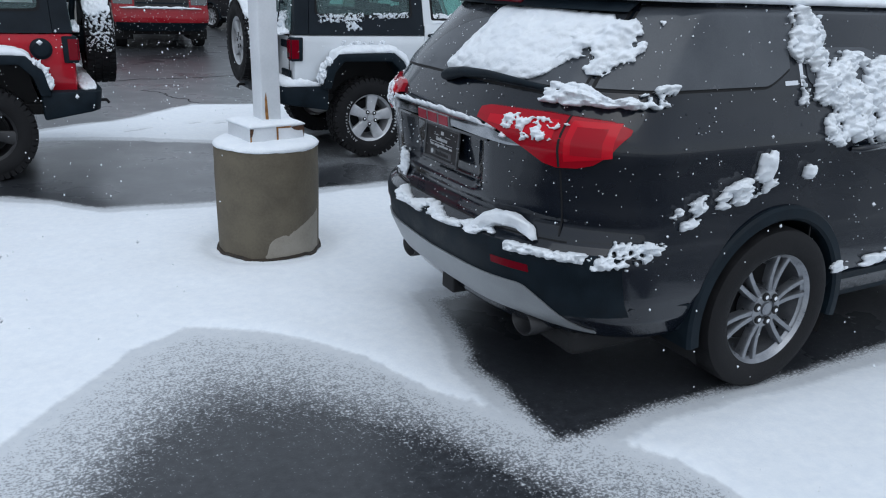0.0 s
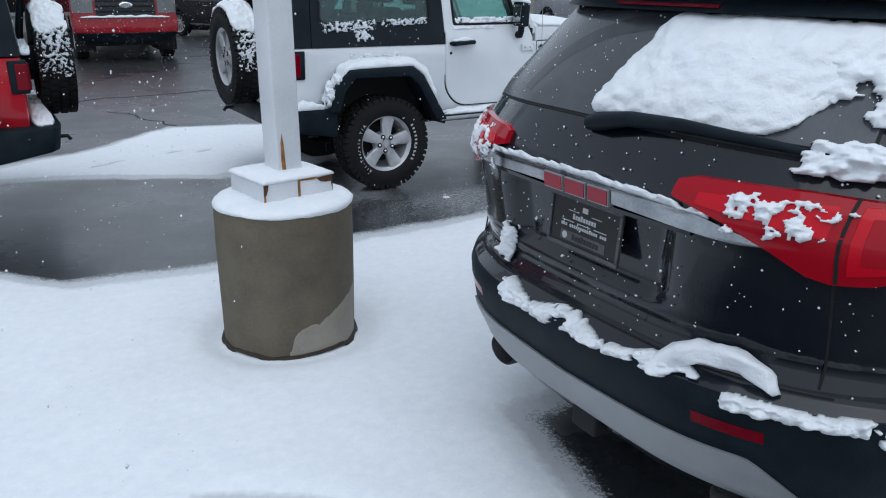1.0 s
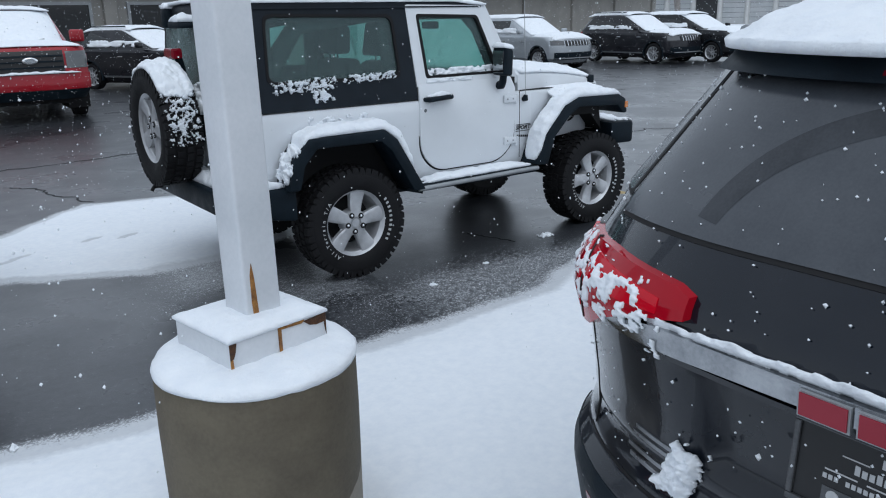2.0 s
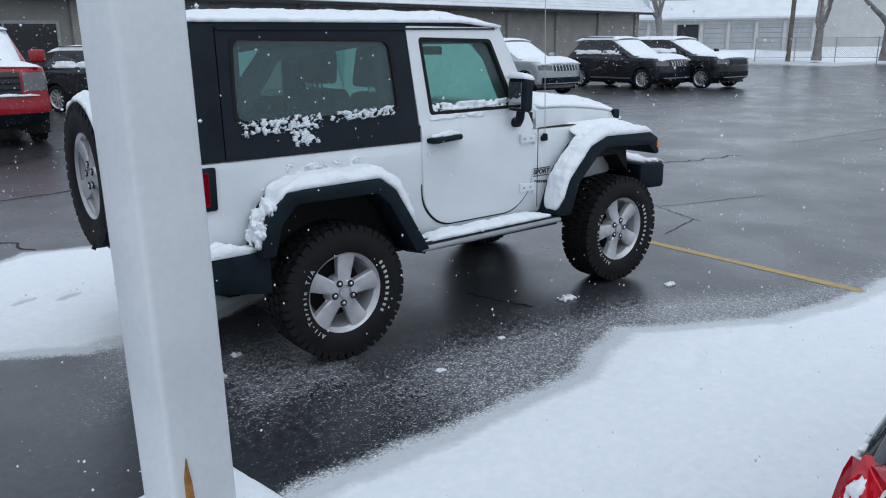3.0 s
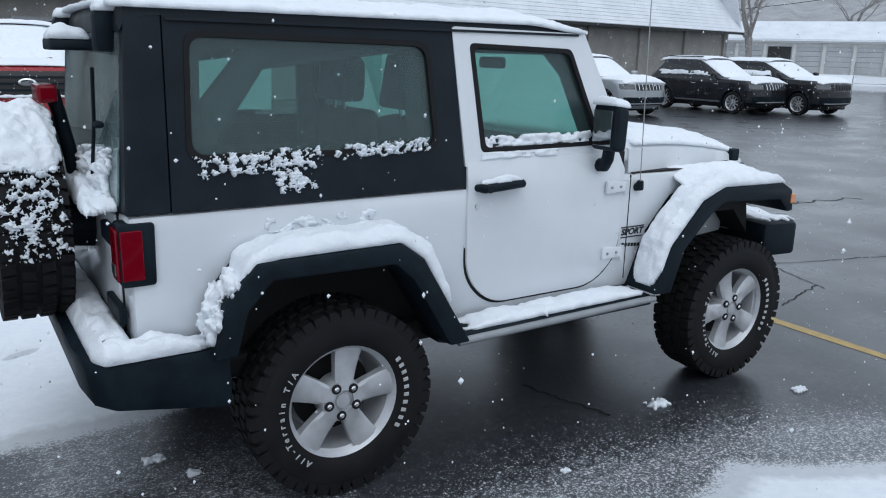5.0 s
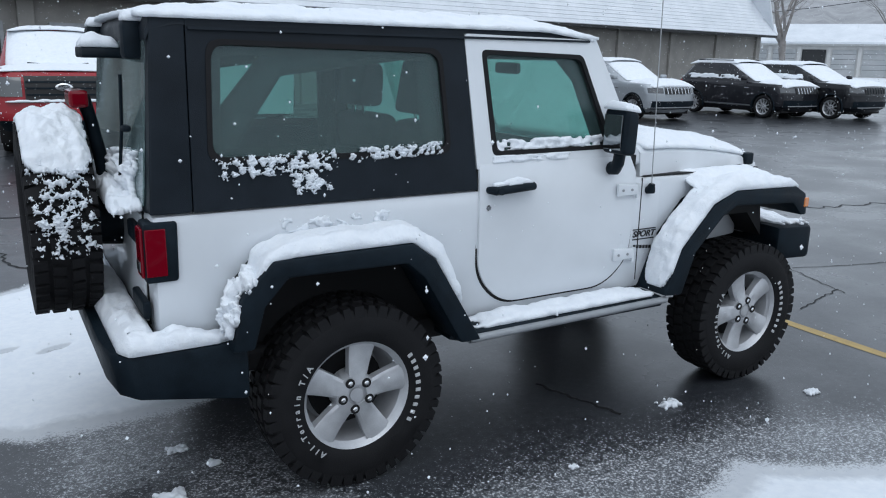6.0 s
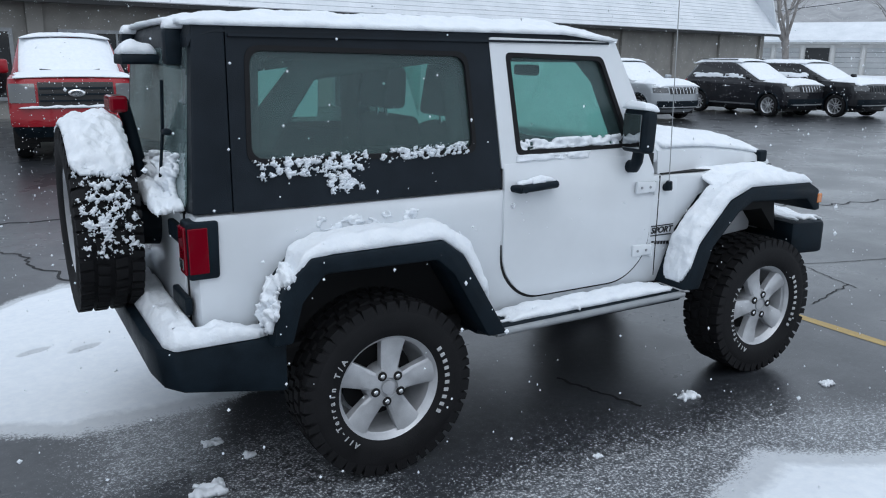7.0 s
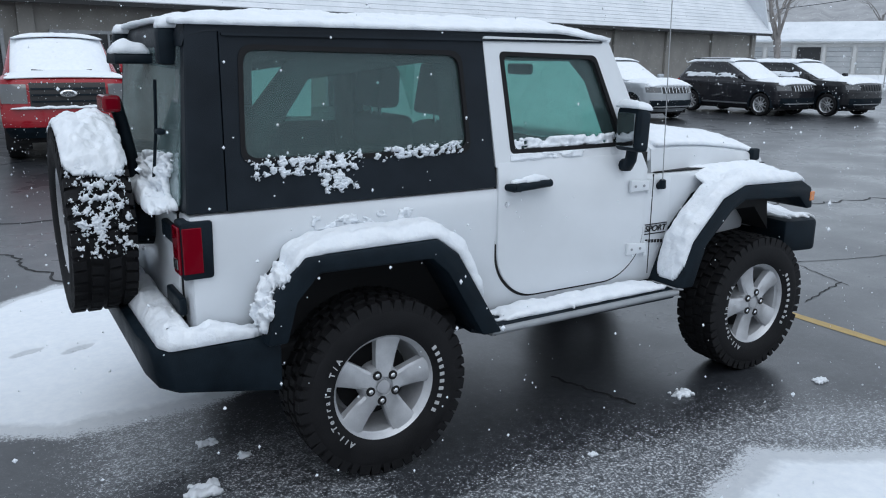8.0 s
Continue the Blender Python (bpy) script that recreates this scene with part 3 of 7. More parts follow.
# ---- car shells ----
class Shell:
    """A car body as stacked plan outlines. Local frame: rear axle at x = 0, nose towards +x, right side at -y."""

    def __init__(self, rows, rear=(0.3, 0.45), nose=(0.4, 0.5), bow=0.05):
        self.z, self.xr, self.xf, self.w = (np.array(c, float) for c in zip(*rows))
        self.rear, self.nose, self.bow = rear, nose, bow

    def at(self, z):
        return (float(np.interp(z, self.z, c)) for c in (self.xr, self.xf, self.w))

    def rear_x(self, y, z):
        xr, xf, w = self.at(z)
        rx, ry = self.rear
        a = min(abs(y), w)
        x = xr + self.bow * (a / w) ** 2
        k = (a - (w - ry)) / ry
        return x + (rx * (1 - math.sqrt(max(0.0, 1 - k * k))) if k > 0 else 0)

    def front_x(self, y, z):
        xr, xf, w = self.at(z)
        rx, ry = self.nose
        a = min(abs(y), w)
        x = xf - self.bow * (a / w) ** 2
        k = (a - (w - ry)) / ry
        return x - (rx * (1 - math.sqrt(max(0.0, 1 - k * k))) if k > 0 else 0)

    def side_y(self, x, z):
        """Half width at x (positive)."""
        xr, xf, w = self.at(z)
        y = w
        for end, (rx, ry), sign in ((xr + self.bow, self.rear, 1), (xf - self.bow, self.nose, -1)):
            k = (end + sign * rx - x) * sign / rx
            if k > 0:
                y = min(y, w - ry * (1 - math.sqrt(max(0.0, 1 - min(k, 1) ** 2))))
        return y

    def ring(self, z, fine=1):
        """Half outline at height z, from the rear's middle to the nose's, on the -y side."""
        xr, xf, w = self.at(z)
        out = []
        ry = self.rear[1]
        for i in range(6 * fine):
            y = (w - ry) * i / (6 * fine)
            out.append((self.rear_x(y, z), -y))
        n = 9 * fine
        for i in range(n + 1):
            y = w - ry + ry * math.sin(1.5708 * i / n)
            out.append((self.rear_x(min(y, w - 1e-6), z), -y))
        x0 = xr + self.bow + self.rear[0]
        x1 = xf - self.bow - self.nose[0]
        n = 44 * fine
        for i in range(1, n):
            out.append((x0 + (x1 - x0) * i / n, -w))
        ry = self.nose[1]
        n = 8 * fine
        for i in range(n + 1):
            y = w - ry + ry * math.cos(1.5708 * i / n)
            out.append((self.front_x(min(y, w - 1e-6), z), -y))
        for i in range(1, 5):
            y = (w - ry) * (1 - i / 4)
            out.append((self.front_x(y, z), -y))
        return out

    def mesh(self, step=0.035, arches=(), zmin=None, zmax=None, fine=1, cover=True, dent=None):
        z0, z1 = self.z[0] if zmin is None else zmin, self.z[-1] if zmax is None else zmax
        zs = sorted({round(float(z), 4) for z in self.z if z0 <= z <= z1} | {round(float(z), 4) for z in np.arange(z0, z1, step)})
        zs = [z for i, z in enumerate(zs) if i == 0 or z - zs[i - 1] > 0.004]
        bm = bmesh.new()
        rows = []
        for z in zs:
            half = self.ring(z, fine)
            loop = half + [(x, -y) for x, y in reversed(half[1:-1])]
            rows.append([bm.verts.new((x, y, z)) for x, y in loop])
        k = len(rows[0])
        for a, b in zip(rows, rows[1:]):
            for j in range(k):
                q = (a[j], a[(j + 1) % k], b[(j + 1) % k], b[j])
                c = sum((v.co for v in q), Vector()) / 4
                if abs(c.y) > 0.5 and any(math.hypot(c.x - ax, c.z - az) < ar for ax, az, ar in arches):
                    continue
                bm.faces.new(q)
        if cover:
            bm.faces.new(rows[-1])
            bm.faces.new(list(reversed(rows[0])))
        bmesh.ops.delete(bm, geom=[v for v in bm.verts if not v.link_faces], context="VERTS")
        if dent:
            for v in bm.verts:
                v.co.x += dent(v.co)
        return bm

    def side(self, pts, d=0.004, thick=0.02, sign=-1):
        """A panel on the flank from (x, z) corners; sign -1: right side."""
        bm = bmesh.new()
        a = [bm.verts.new((x, sign * (self.side_y(x, z) + d), z)) for x, z in pts]
        b = [bm.verts.new((x, sign * (self.side_y(x, z) + d - thick), z)) for x, z in pts]
        bm.faces.new(a)
        for i in range(len(pts)):
            j = (i + 1) % len(pts)
            bm.faces.new((a[i], b[i], b[j], a[j]))
        bmesh.ops.triangulate(bm, faces=[f for f in bm.faces if len(f.verts) > 4])
        return bm

    def band(self, s0, s1, zlo, zhi, d=0.006, thick=0.02, n=40, m=8, end="rear", sign=None):
        """A skin over one end. s runs along the outline from y = s while on the end and on round the corner along the flank."""
        bm = bmesh.new()
        out, inn = {}, {}
        for i in range(n + 1):
            u = i / n
            s = s0 + (s1 - s0) * u
            lo = zlo(u) if callable(zlo) else zlo
            hi = zhi(u) if callable(zhi) else zhi
            for j in range(m + 1):
                z = lo + (hi - lo) * j / m
                out[i, j] = bm.verts.new(self.wrap(s, z, d, end))
                inn[i, j] = bm.verts.new(self.wrap(s, z, d - thick, end))
        for i in range(n):
            for j in range(m):
                bm.faces.new((out[i, j], out[i + 1, j], out[i + 1, j + 1], out[i, j + 1]))
        rim = [(i, 0) for i in range(n)] + [(n, j) for j in range(m)] + [(i, m) for i in range(n, 0, -1)] + [(0, j) for j in range(m, 0, -1)]
        for a, b in zip(rim, rim[1:] + rim[:1]):
            bm.faces.new((out[a], inn[a], inn[b], out[b]))
        bmesh.ops.delete(bm, geom=[v for v in bm.verts if not v.link_faces], context="VERTS")
        return bm

    def wrap(self, s, z, d=0.0, end="rear"):
        """The point s metres along the outline (s > 0 towards -y, s < 0 towards +y), d outside the skin."""
        def raw(q):
            xr, xf, w = self.at(z)
            rx, ry = self.rear if end == "rear" else self.nose
            sg = 1 if q >= 0 else -1
            a = abs(q)
            arc = 0.5 * math.pi * math.sqrt((rx * rx + ry * ry) / 2)
            f = self.rear_x if end == "rear" else self.front_x
            if a <= w - ry:
                return Vector((f(a, z), -sg * a, z))
            if a <= w - ry + arc:
                y = w - ry + ry * math.sin(1.5708 * (a - (w - ry)) / arc)
                return Vector((f(min(y, w - 1e-6), z), -sg * y, z))
            go = a - (w - ry + arc)
            return Vector(((xr + self.bow + rx + go) if end == "rear" else (xf - self.bow - rx - go), -sg * w, z))
        p = raw(s)
        t = raw(s + 0.01) - raw(s - 0.01)
        nrm = Vector((t.y, -t.x, 0)).normalized()
        if end == "rear":
            nrm = -nrm if nrm.x > 0.01 or (abs(nrm.x) <= 0.01 and nrm.y * p.y < 0) else nrm
        else:
            nrm = -nrm if nrm.x < -0.01 or (abs(nrm.x) <= 0.01 and nrm.y * p.y < 0) else nrm
        return p + nrm * d


def arch_ring(cx, cz, r0, r1, y0, y1, a0=-12, a1=192, n=40, sign=-1):
    """Half ring of wheel-arch trim."""
    bm = bmesh.new()
    rows = []
    for i in range(n + 1):
        a = radians(a0 + (a1 - a0) * i / n)
        c, s = math.cos(a), math.sin(a)
        rows.append([bm.verts.new((cx + r * c, sign * y, cz + r * s)) for r, y in ((r0, y0), (r0, y1), (r0 + 0.012, y1 + 0.012), (r1 - 0.012, y1 + 0.008), (r1, y1 - 0.006), (r1, y0))])
    for a, b in zip(rows, rows[1:]):
        for j in range(5):
            bm.faces.new((a[j], a[j + 1], b[j + 1], b[j]))
    bm.faces.new(rows[0])
    bm.faces.new(list(reversed(rows[-1])))
    return bm


def well(cx, cz, r, y0, y1, sign=-1, n=24):
    bm = bmesh.new()
    a = [bm.verts.new((cx + r * math.cos(t), sign * y0, cz + r * math.sin(t))) for t in (radians(-25 + 230 * i / n) for i in range(n + 1))]
    b = [bm.verts.new((v.co.x, sign * y1, v.co.z)) for v in a]
    for i in range(n):
        bm.faces.new((a[i], a[i + 1], b[i + 1], b[i]))
    bm.faces.new(a)
    return bm


WHEELS = {}


def spoke(ang, r0, r1, w0, w1, y_out, y_in, dish=0.012):
    """One tapered spoke from hub to rim, faced towards -y."""
    bm = bmesh.new()
    rows = []
    for k in range(5):
        t = k / 4
        r, w = r0 + (r1 - r0) * t, w0 + (w1 - w0) * t
        y = y_out + dish * math.sin(t * 3.14)
        rows.append([bm.verts.new(q) for q in ((-w, y + 0.008, r), (-w * 0.72, y, r), (w * 0.72, y, r), (w, y + 0.008, r), (w, y_in, r), (-w, y_in, r))])
    for a, b in zip(rows, rows[1:]):
        for j in range(6):
            bm.faces.new((a[j], a[(j + 1) % 6], b[(j + 1) % 6], b[j]))
    bm.faces.new(rows[0])
    bm.faces.new(list(reversed(rows[-1])))
    bmesh.ops.rotate(bm, verts=bm.verts, cent=(0, 0, 0), matrix=Matrix.Rotation(ang, 3, "Y"))
    return bm


def wheel_parts(kind, owner, m, radius, width, rim, spokes, tread=False, alloy=None, letters=(), spin=0.0):
    """One wheel under its car: tyre, with rim, spokes, hub and nuts below it. Faces -y before m."""
    key = kind
    alloy = alloy or ALLOY
    h = width / 2
    if key not in WHEELS:
        sets = {}
        sh = radius - 0.024 if tread else radius - 0.012
        prof = [(rim - 0.008, -h * 0.72), (rim + 0.006, -h * 0.86), (rim + (radius - rim) * 0.3, -h * 0.99), (rim + (radius - rim) * 0.58, -h * 1.0), (sh - 0.02, -h * 0.95), (sh, -h * 0.84), (sh + 0.006, -h * 0.6), (sh + 0.008, 0.0), (sh + 0.006, h * 0.6), (sh, h * 0.84), (rim + (radius - rim) * 0.5, h), (rim, h * 0.8)]
        bm = lathe(prof, 56)
        lugs = []
        for row, (y0, y1, off, hgt) in enumerate(((-h * 0.98, -h * 0.55, 0, 0.85), (-h * 0.46, -h * 0.06, 0.5, 1.0), (h * 0.06, h * 0.46, 0, 1.0), (h * 0.55, h * 0.98, 0.5, 0.85)) if tread else ()):
            skew = 0.3 if row % 2 else -0.3
            for k in (-1, 0, 1):
                wv = 0.0235 * (1.0 + 0.25 * k)
                one = boxed(-wv, wv, y0, y1, sh - 0.03, sh + 0.019 * hgt)
                for v in one.verts:
                    if v.co.z > sh:
                        v.co.x *= 0.82
                        v.co.y = (y0 + y1) / 2 + (v.co.y - (y0 + y1) / 2) * 0.9
                    if row in (0, 3) and abs(v.co.y) > h * 0.9 and v.co.z < sh:
                        v.co.z -= 0.035
                    v.co.x += skew * (v.co.y - (y0 + y1) / 2) * 0.5
                bmesh.ops.recalc_face_normals(one, faces=one.faces)
                me = bpy.data.meshes.new("tread_block")
                one.to_mesh(me)
                one.free()
                me.materials.append(RUBBER)
                lugs.append((off, me))
        sets["tyre"] = (bm, RUBBER, 35)
        y = -h * 0.8
        sets["rim"] = (lathe([(rim - 0.012, y + 0.012), (rim + 0.004, y - 0.006), (rim + 0.008, y), (rim + 0.004, y + 0.012), (rim - 0.018, y + 0.03), (rim - 0.026, h * 0.2), (rim - 0.05, h * 0.55), (0.05, h * 0.6)], 56), alloy, 45)
        sets["brake_disc"] = (lathe([(0.05, 0.02), (rim * 0.72, 0.02), (rim * 0.72, 0.04), (0.05, 0.04)], 32), WELL, 40)
        sets["hub"] = (cap(lathe([(0.03, y + 0.008), (0.032, y + 0.016), (0.05, y + 0.02), (0.052, y + 0.013), (0.088, y + 0.014), (0.094, y + 0.03), (0.094, 0.0)], 30)), alloy, 40)
        WHEELS[key] = {"lugs": lugs}
        for name, (b, material, ang) in sets.items():
            bmesh.ops.recalc_face_normals(b, faces=b.faces)
            me = bpy.data.meshes.new(name)
            b.to_mesh(me)
            b.free()
            me.materials.append(material)
            me.shade_smooth()
            me.set_sharp_from_angle(angle=radians(ang))
            WHEELS[key][name] = me
        single = []
        for ang0, r0, r1, w0, w1 in spokes["shape"]:
            b = spoke(0, r0, r1, w0, w1, y + spokes.get("set", 0.012), y + 0.06)
            bmesh.ops.recalc_face_normals(b, faces=b.faces)
            me = bpy.data.meshes.new("spoke")
            b.to_mesh(me)
            b.free()
            me.materials.append(alloy)
            me.shade_smooth()
            me.set_sharp_from_angle(angle=radians(30))
            single.append((ang0, me))
        WHEELS[key]["spokes"] = single
        b = cap(lathe([(0.005, -0.012), (0.011, -0.009), (0.0125, 0.0), (0.0125, 0.014)], 8))
        me = bpy.data.meshes.new("lug_nut")
        b.to_mesh(me)
        me.materials.append(CHROME)
        b.free()
        WHEELS[key]["nut"] = me
        # Flat dark disc stands for the shade inside each nut recess.
        b = cap(lathe([(0.0205, -0.0008), (0.021, 0.004)], 16))
        me = bpy.data.meshes.new("recess_shade_disc")
        b.to_mesh(me)
        b.free()
        me.materials.append(WELL)
        WHEELS[key]["recess"] = me
    data = WHEELS[key]
    wheel = new("wheel")
    wheel.parent = owner
    wheel.matrix_local = m @ pose(0, 0, 0, 0, spin, 0)
    y = -h * 0.8
    for name in ("tyre", "rim", "brake_disc", "hub"):
        o = new(name, data[name])
        o.parent = wheel
    for i in range(44 if data["lugs"] else 0):
        for row in range(4):
            off, me = data["lugs"][row * 3 + (i * 7 + row * 3) % 3]
            o = new("tread_block", me)
            o.parent = wheel
            o.matrix_local = Matrix.Rotation((i + off) * 2 * math.pi / 44, 4, "Y")
    count = spokes["count"]
    for i in range(count):
        for ang0, me in data["spokes"]:
            o = new("spoke", me)
            o.parent = wheel
            o.matrix_local = Matrix.Rotation(2 * math.pi * i / count + ang0, 4, "Y")
    for i in range(spokes["nuts"]):
        a = 2 * math.pi * (i + 0.5 * spokes.get("nut_off", 1)) / spokes["nuts"]
        o = new("lug_nut", data["nut"])
        o.parent = wheel
        o.matrix_local = Matrix.Translation((0.0635 * math.sin(a), y + 0.012, 0.0635 * math.cos(a)))
        o = new("recess_shade_disc", data["recess"])
        o.parent = wheel
        o.matrix_local = Matrix.Translation((0.0635 * math.sin(a), y + spokes.get("set", 0.012) - 0.001, 0.0635 * math.cos(a)))
    return wheel


def text_mesh(body, size, depth, material, parent, m, name="lettering", shear=0.0, label="", wide=1.0, bold=0.0):
    """Built-in font, turned into a mesh part; reads along x in its own plane."""
    cu = bpy.data.curves.new("text", "FONT")
    cu.body, cu.size, cu.extrude, cu.shear, cu.offset = body, size, depth, shear, bold
    cu.align_x, cu.align_y = "CENTER", "CENTER"
    ob = bpy.data.objects.new("text", cu)
    scene.collection.objects.link(ob)
    me = bpy.data.meshes.new_from_object(ob.evaluated_get(bpy.context.evaluated_depsgraph_get()))
    bpy.data.objects.remove(ob)
    bpy.data.curves.remove(cu)
    me.materials.clear()
    me.materials.append(material)
    for v in me.vertices:
        v.co.x *= wide
    o = new(name, me)
    o.parent = parent
    o.matrix_local = m
    if label:
        tagged(o, label)
    return o


# ---- dark grey crossover, parked nose away ----
def smooth01(v):
    v = max(0.0, min(1.0, v))
    return v * v * (3 - 2 * v)


def wiped_arc(sh):
    """The band that the wiper's tip has cleared, a hair above the glass."""
    bm = bmesh.new()
    rows = []
    for i in range(41):
        a = radians(172 - 132 * i / 40)
        rows.append([])
        for j in range(5):
            r = 0.40 - 0.066 * (j / 4) * (1 - 0.35 * abs(i / 20 - 1))
            p = sh.wrap(0.02 + 1.12 * r * math.cos(a), min(1.36 + 0.74 * r * math.sin(a), 1.662), 0.0052)
            rows[-1].append(bm.verts.new(p))
    for a, b in zip(rows, rows[1:]):
        for j in range(4):
            bm.faces.new((a[j], a[j + 1], b[j + 1], b[j]))
    return bm


def hatch_pane(sh, s0, s1, zlo, zhi, d, top):
    """Liftgate glass: as wide as s0 to s1 at its foot, narrower at the top, on the curved rear skin."""
    k = top / s1
    return skin(sh, lambda u, v: ((s0 + (s1 - s0) * u) * (1 + (k - 1) * v), zlo - 0.022 * abs(2 * u - 1) ** 3 * (1 - v) + (zhi - zlo) * v), d, 60, 10)


def quarter_pane(sh, sg, s0, s1, zlo, zhi, d):
    """Side glass behind the rear door, wrapping round the corner to the liftgate, with its lower front corner rounded."""
    def at(u, v):
        a, b = s0 - 0.085 * v, s1 - 0.21 * v
        lift = 0.07 * max(0.0, (u - 0.92) / 0.08) ** 2 * (1 - v)
        return sg * (a + (b - a) * u), zlo + 0.006 * u + lift + (zhi - zlo - lift) * v
    return skin(sh, at, d, 56, 10)


def skin(sh, at, d, n, m):
    """A thin shell laid over the rear and flanks; at(u, v) gives the way along the outline and the height."""
    bm = bmesh.new()
    out, inn = {}, {}
    for i in range(n + 1):
        for j in range(m + 1):
            q, z = at(i / n, j / m)
            out[i, j] = bm.verts.new(sh.wrap(q, z, d))
            inn[i, j] = bm.verts.new(sh.wrap(q, z, d - 0.012))
    for i in range(n):
        for j in range(m):
            bm.faces.new((out[i, j], out[i + 1, j], out[i + 1, j + 1], out[i, j + 1]))
    rim = [(i, 0) for i in range(n)] + [(n, j) for j in range(m)] + [(i, m) for i in range(n, 0, -1)] + [(0, j) for j in range(m, 0, -1)]
    for a, b in zip(rim, rim[1:] + rim[:1]):
        bm.faces.new((out[a], inn[a], inn[b], out[b]))
    bmesh.ops.delete(bm, geom=[v for v in bm.verts if not v.link_faces], context="VERTS")
    return bm


def build_crossover():
    sh = Shell([
        # z, rear x, nose x, half width
        (0.31, -0.99, 3.6, 0.84), (0.35, -1.07, 3.72, 0.9), (0.44, -1.14, 3.80, 0.945), (0.55, -1.19, 3.83, 0.965), (0.70, -1.225, 3.82, 0.962),
        (0.745, -1.215, 3.82, 0.957), (0.775, -1.175, 3.81, 0.953), (0.86, -1.165, 3.8, 0.946), (0.95, -1.175, 3.78, 0.946), (1.06, -1.188, 3.7, 0.956), (1.13, -1.195, 3.64, 0.968), (1.155, -1.2, 3.6, 0.968), (1.2, -1.205, 3.45, 0.957), (1.25, -1.19, 2.45, 0.938),
        (1.33, -1.145, 2.3, 0.912), (1.39, -1.11, 2.2, 0.898), (1.67, -0.87, 1.6, 0.795), (1.71, -0.83, 1.5, 0.765), (1.745, -0.66, 1.25, 0.68), (1.765, -0.3, 0.8, 0.4)],
        rear=(0.44, 0.62), nose=(0.5, 0.6), bow=0.08)
    car = thing("crossover", "dark grey metallic crossover with snow clinging to its rear", "car", pose(-0.32, -5.085, 0))

    def dent(co):
        if co.x > -0.7:
            return 0.0
        u = smooth01((0.37 - abs(co.y) - 0.12 * (1.14 - co.z)) / 0.05)
        v = smooth01((co.z - 0.9) / 0.04) * smooth01((1.165 - co.z) / 0.03)
        low = 0.012 * smooth01((co.z - 0.8) / 0.03) * smooth01((0.88 - co.z) / 0.03)
        return 0.045 * u * v + low

    part("body", sh.mesh(0.02, [(0.04, 0.385, 0.445), (2.9, 0.385, 0.445)], fine=2, dent=dent), GREY_PAINT, car, smooth=50)
    part("roof_panel", sh.mesh(0.02, zmin=1.7), GREY_PAINT, car, smooth=50)
    for sx in (0.04, 2.9):
        for sg in (-1, 1):
            wheel_parts("crossover", car, pose(sx, sg * 0.865, 0.39, 0, 0, 0 if sg < 0 else 180), 0.39, 0.25, 0.262, {"count": 6, "shape": [(-0.15, 0.05, 0.256, 0.014, 0.013), (0.15, 0.05, 0.256, 0.014, 0.013)], "nuts": 6, "set": 0.01}, alloy=GUNMETAL, spin=14)
            part("wheel_arch_trim", arch_ring(sx, 0.385, 0.43, 0.495, 0.78, 0.966, sign=sg), PLASTIC, car, smooth=40)
            part("wheel_well", well(sx, 0.385, 0.445, 0.55, 0.955, sg), WELL, car)
    # rear glass, wiper, spoiler
    part("rear_window", hatch_pane(sh, -0.7, 0.7, 1.37, 1.665, 0.0045, 0.62), DUSTY_SHEEN_GLASS, car, "dark tinted rear glass, dust film and sky sheen in its colour", smooth=60)
    part("wiped_arc", wiped_arc(sh), WIPED_GLASS, car, "dark arc wiped clean", smooth=60)
    part("window_seal", hatch_pane(sh, -0.711, 0.711, 1.36, 1.668, 0.0025, 0.631), WELL, car, smooth=60)
    part("roof_spoiler", sh.band(-0.62, 0.62, 1.665, 1.706, 0.05, 0.1, 50, 4), PLASTIC, car, "black spoiler", smooth=40)
    part("brake_light", sh.band(-0.19, 0.19, 1.678, 1.687, 0.057, 0.02, 16, 1), DARK_RED_LENS, car, "dark red lens")
    arm = [sh.wrap(s, z, d) for s, z, d in ((-0.02, 1.352, 0.014), (0.04, 1.366, 0.03), (0.14, 1.386, 0.036), (0.3, 1.394, 0.034), (0.46, 1.385, 0.03), (0.62, 1.366, 0.02))]
    part("wiper", tube(arm, [0.022, 0.028, 0.022, 0.018, 0.014, 0.008], 10), PLASTIC, car, "black curved wiper arm", smooth=60)
    part("wiper_blade", tube([sh.wrap(s, 1.372 + 0.012 * math.sin(3.1 * (s - 0.05) / 0.6), 0.012) for s in np.linspace(0.05, 0.68, 14)], 0.007, 6), RUBBER, car, smooth=60)
    # chrome bar with the red badge
    bar_lo = lambda u: 1.163 - 0.022 * abs(2 * u - 1) ** 2 + 0.012 * smooth01((abs(2 * u - 1) - 0.85) / 0.15)
    bar_hi = lambda u: 1.205 - 0.004 * abs(2 * u - 1) ** 2 - 0.038 * smooth01((abs(2 * u - 1) - 0.66) / 0.34)
    part("chrome_bar", sh.band(-0.6, 0.6, bar_lo, bar_hi, 0.02, 0.03, 90, 5), DARK_REFLECT_CHROME, car, "chrome bar with a dark reflection in its colour", smooth=40)
    part("chrome_lip", sh.band(-0.40, 0.42, 1.138, 1.15, 0.012, 0.03, 50, 2), GREY_PAINT, car, smooth=40)
    for i, (s0, s1) in enumerate(((-0.118, -0.03), (-0.02, 0.07), (0.08, 0.165))):
        part("badge_plate", sh.band(s0, s1, 1.15, 1.199, 0.026, 0.02, 6, 3), SATIN, car, "silver edge of the badge")
        part("badge_face", sh.band(s0 + 0.004, s1 - 0.004, 1.154, 1.195, 0.029, 0.01, 6, 3), LETTER_RED, car, "red badge block")
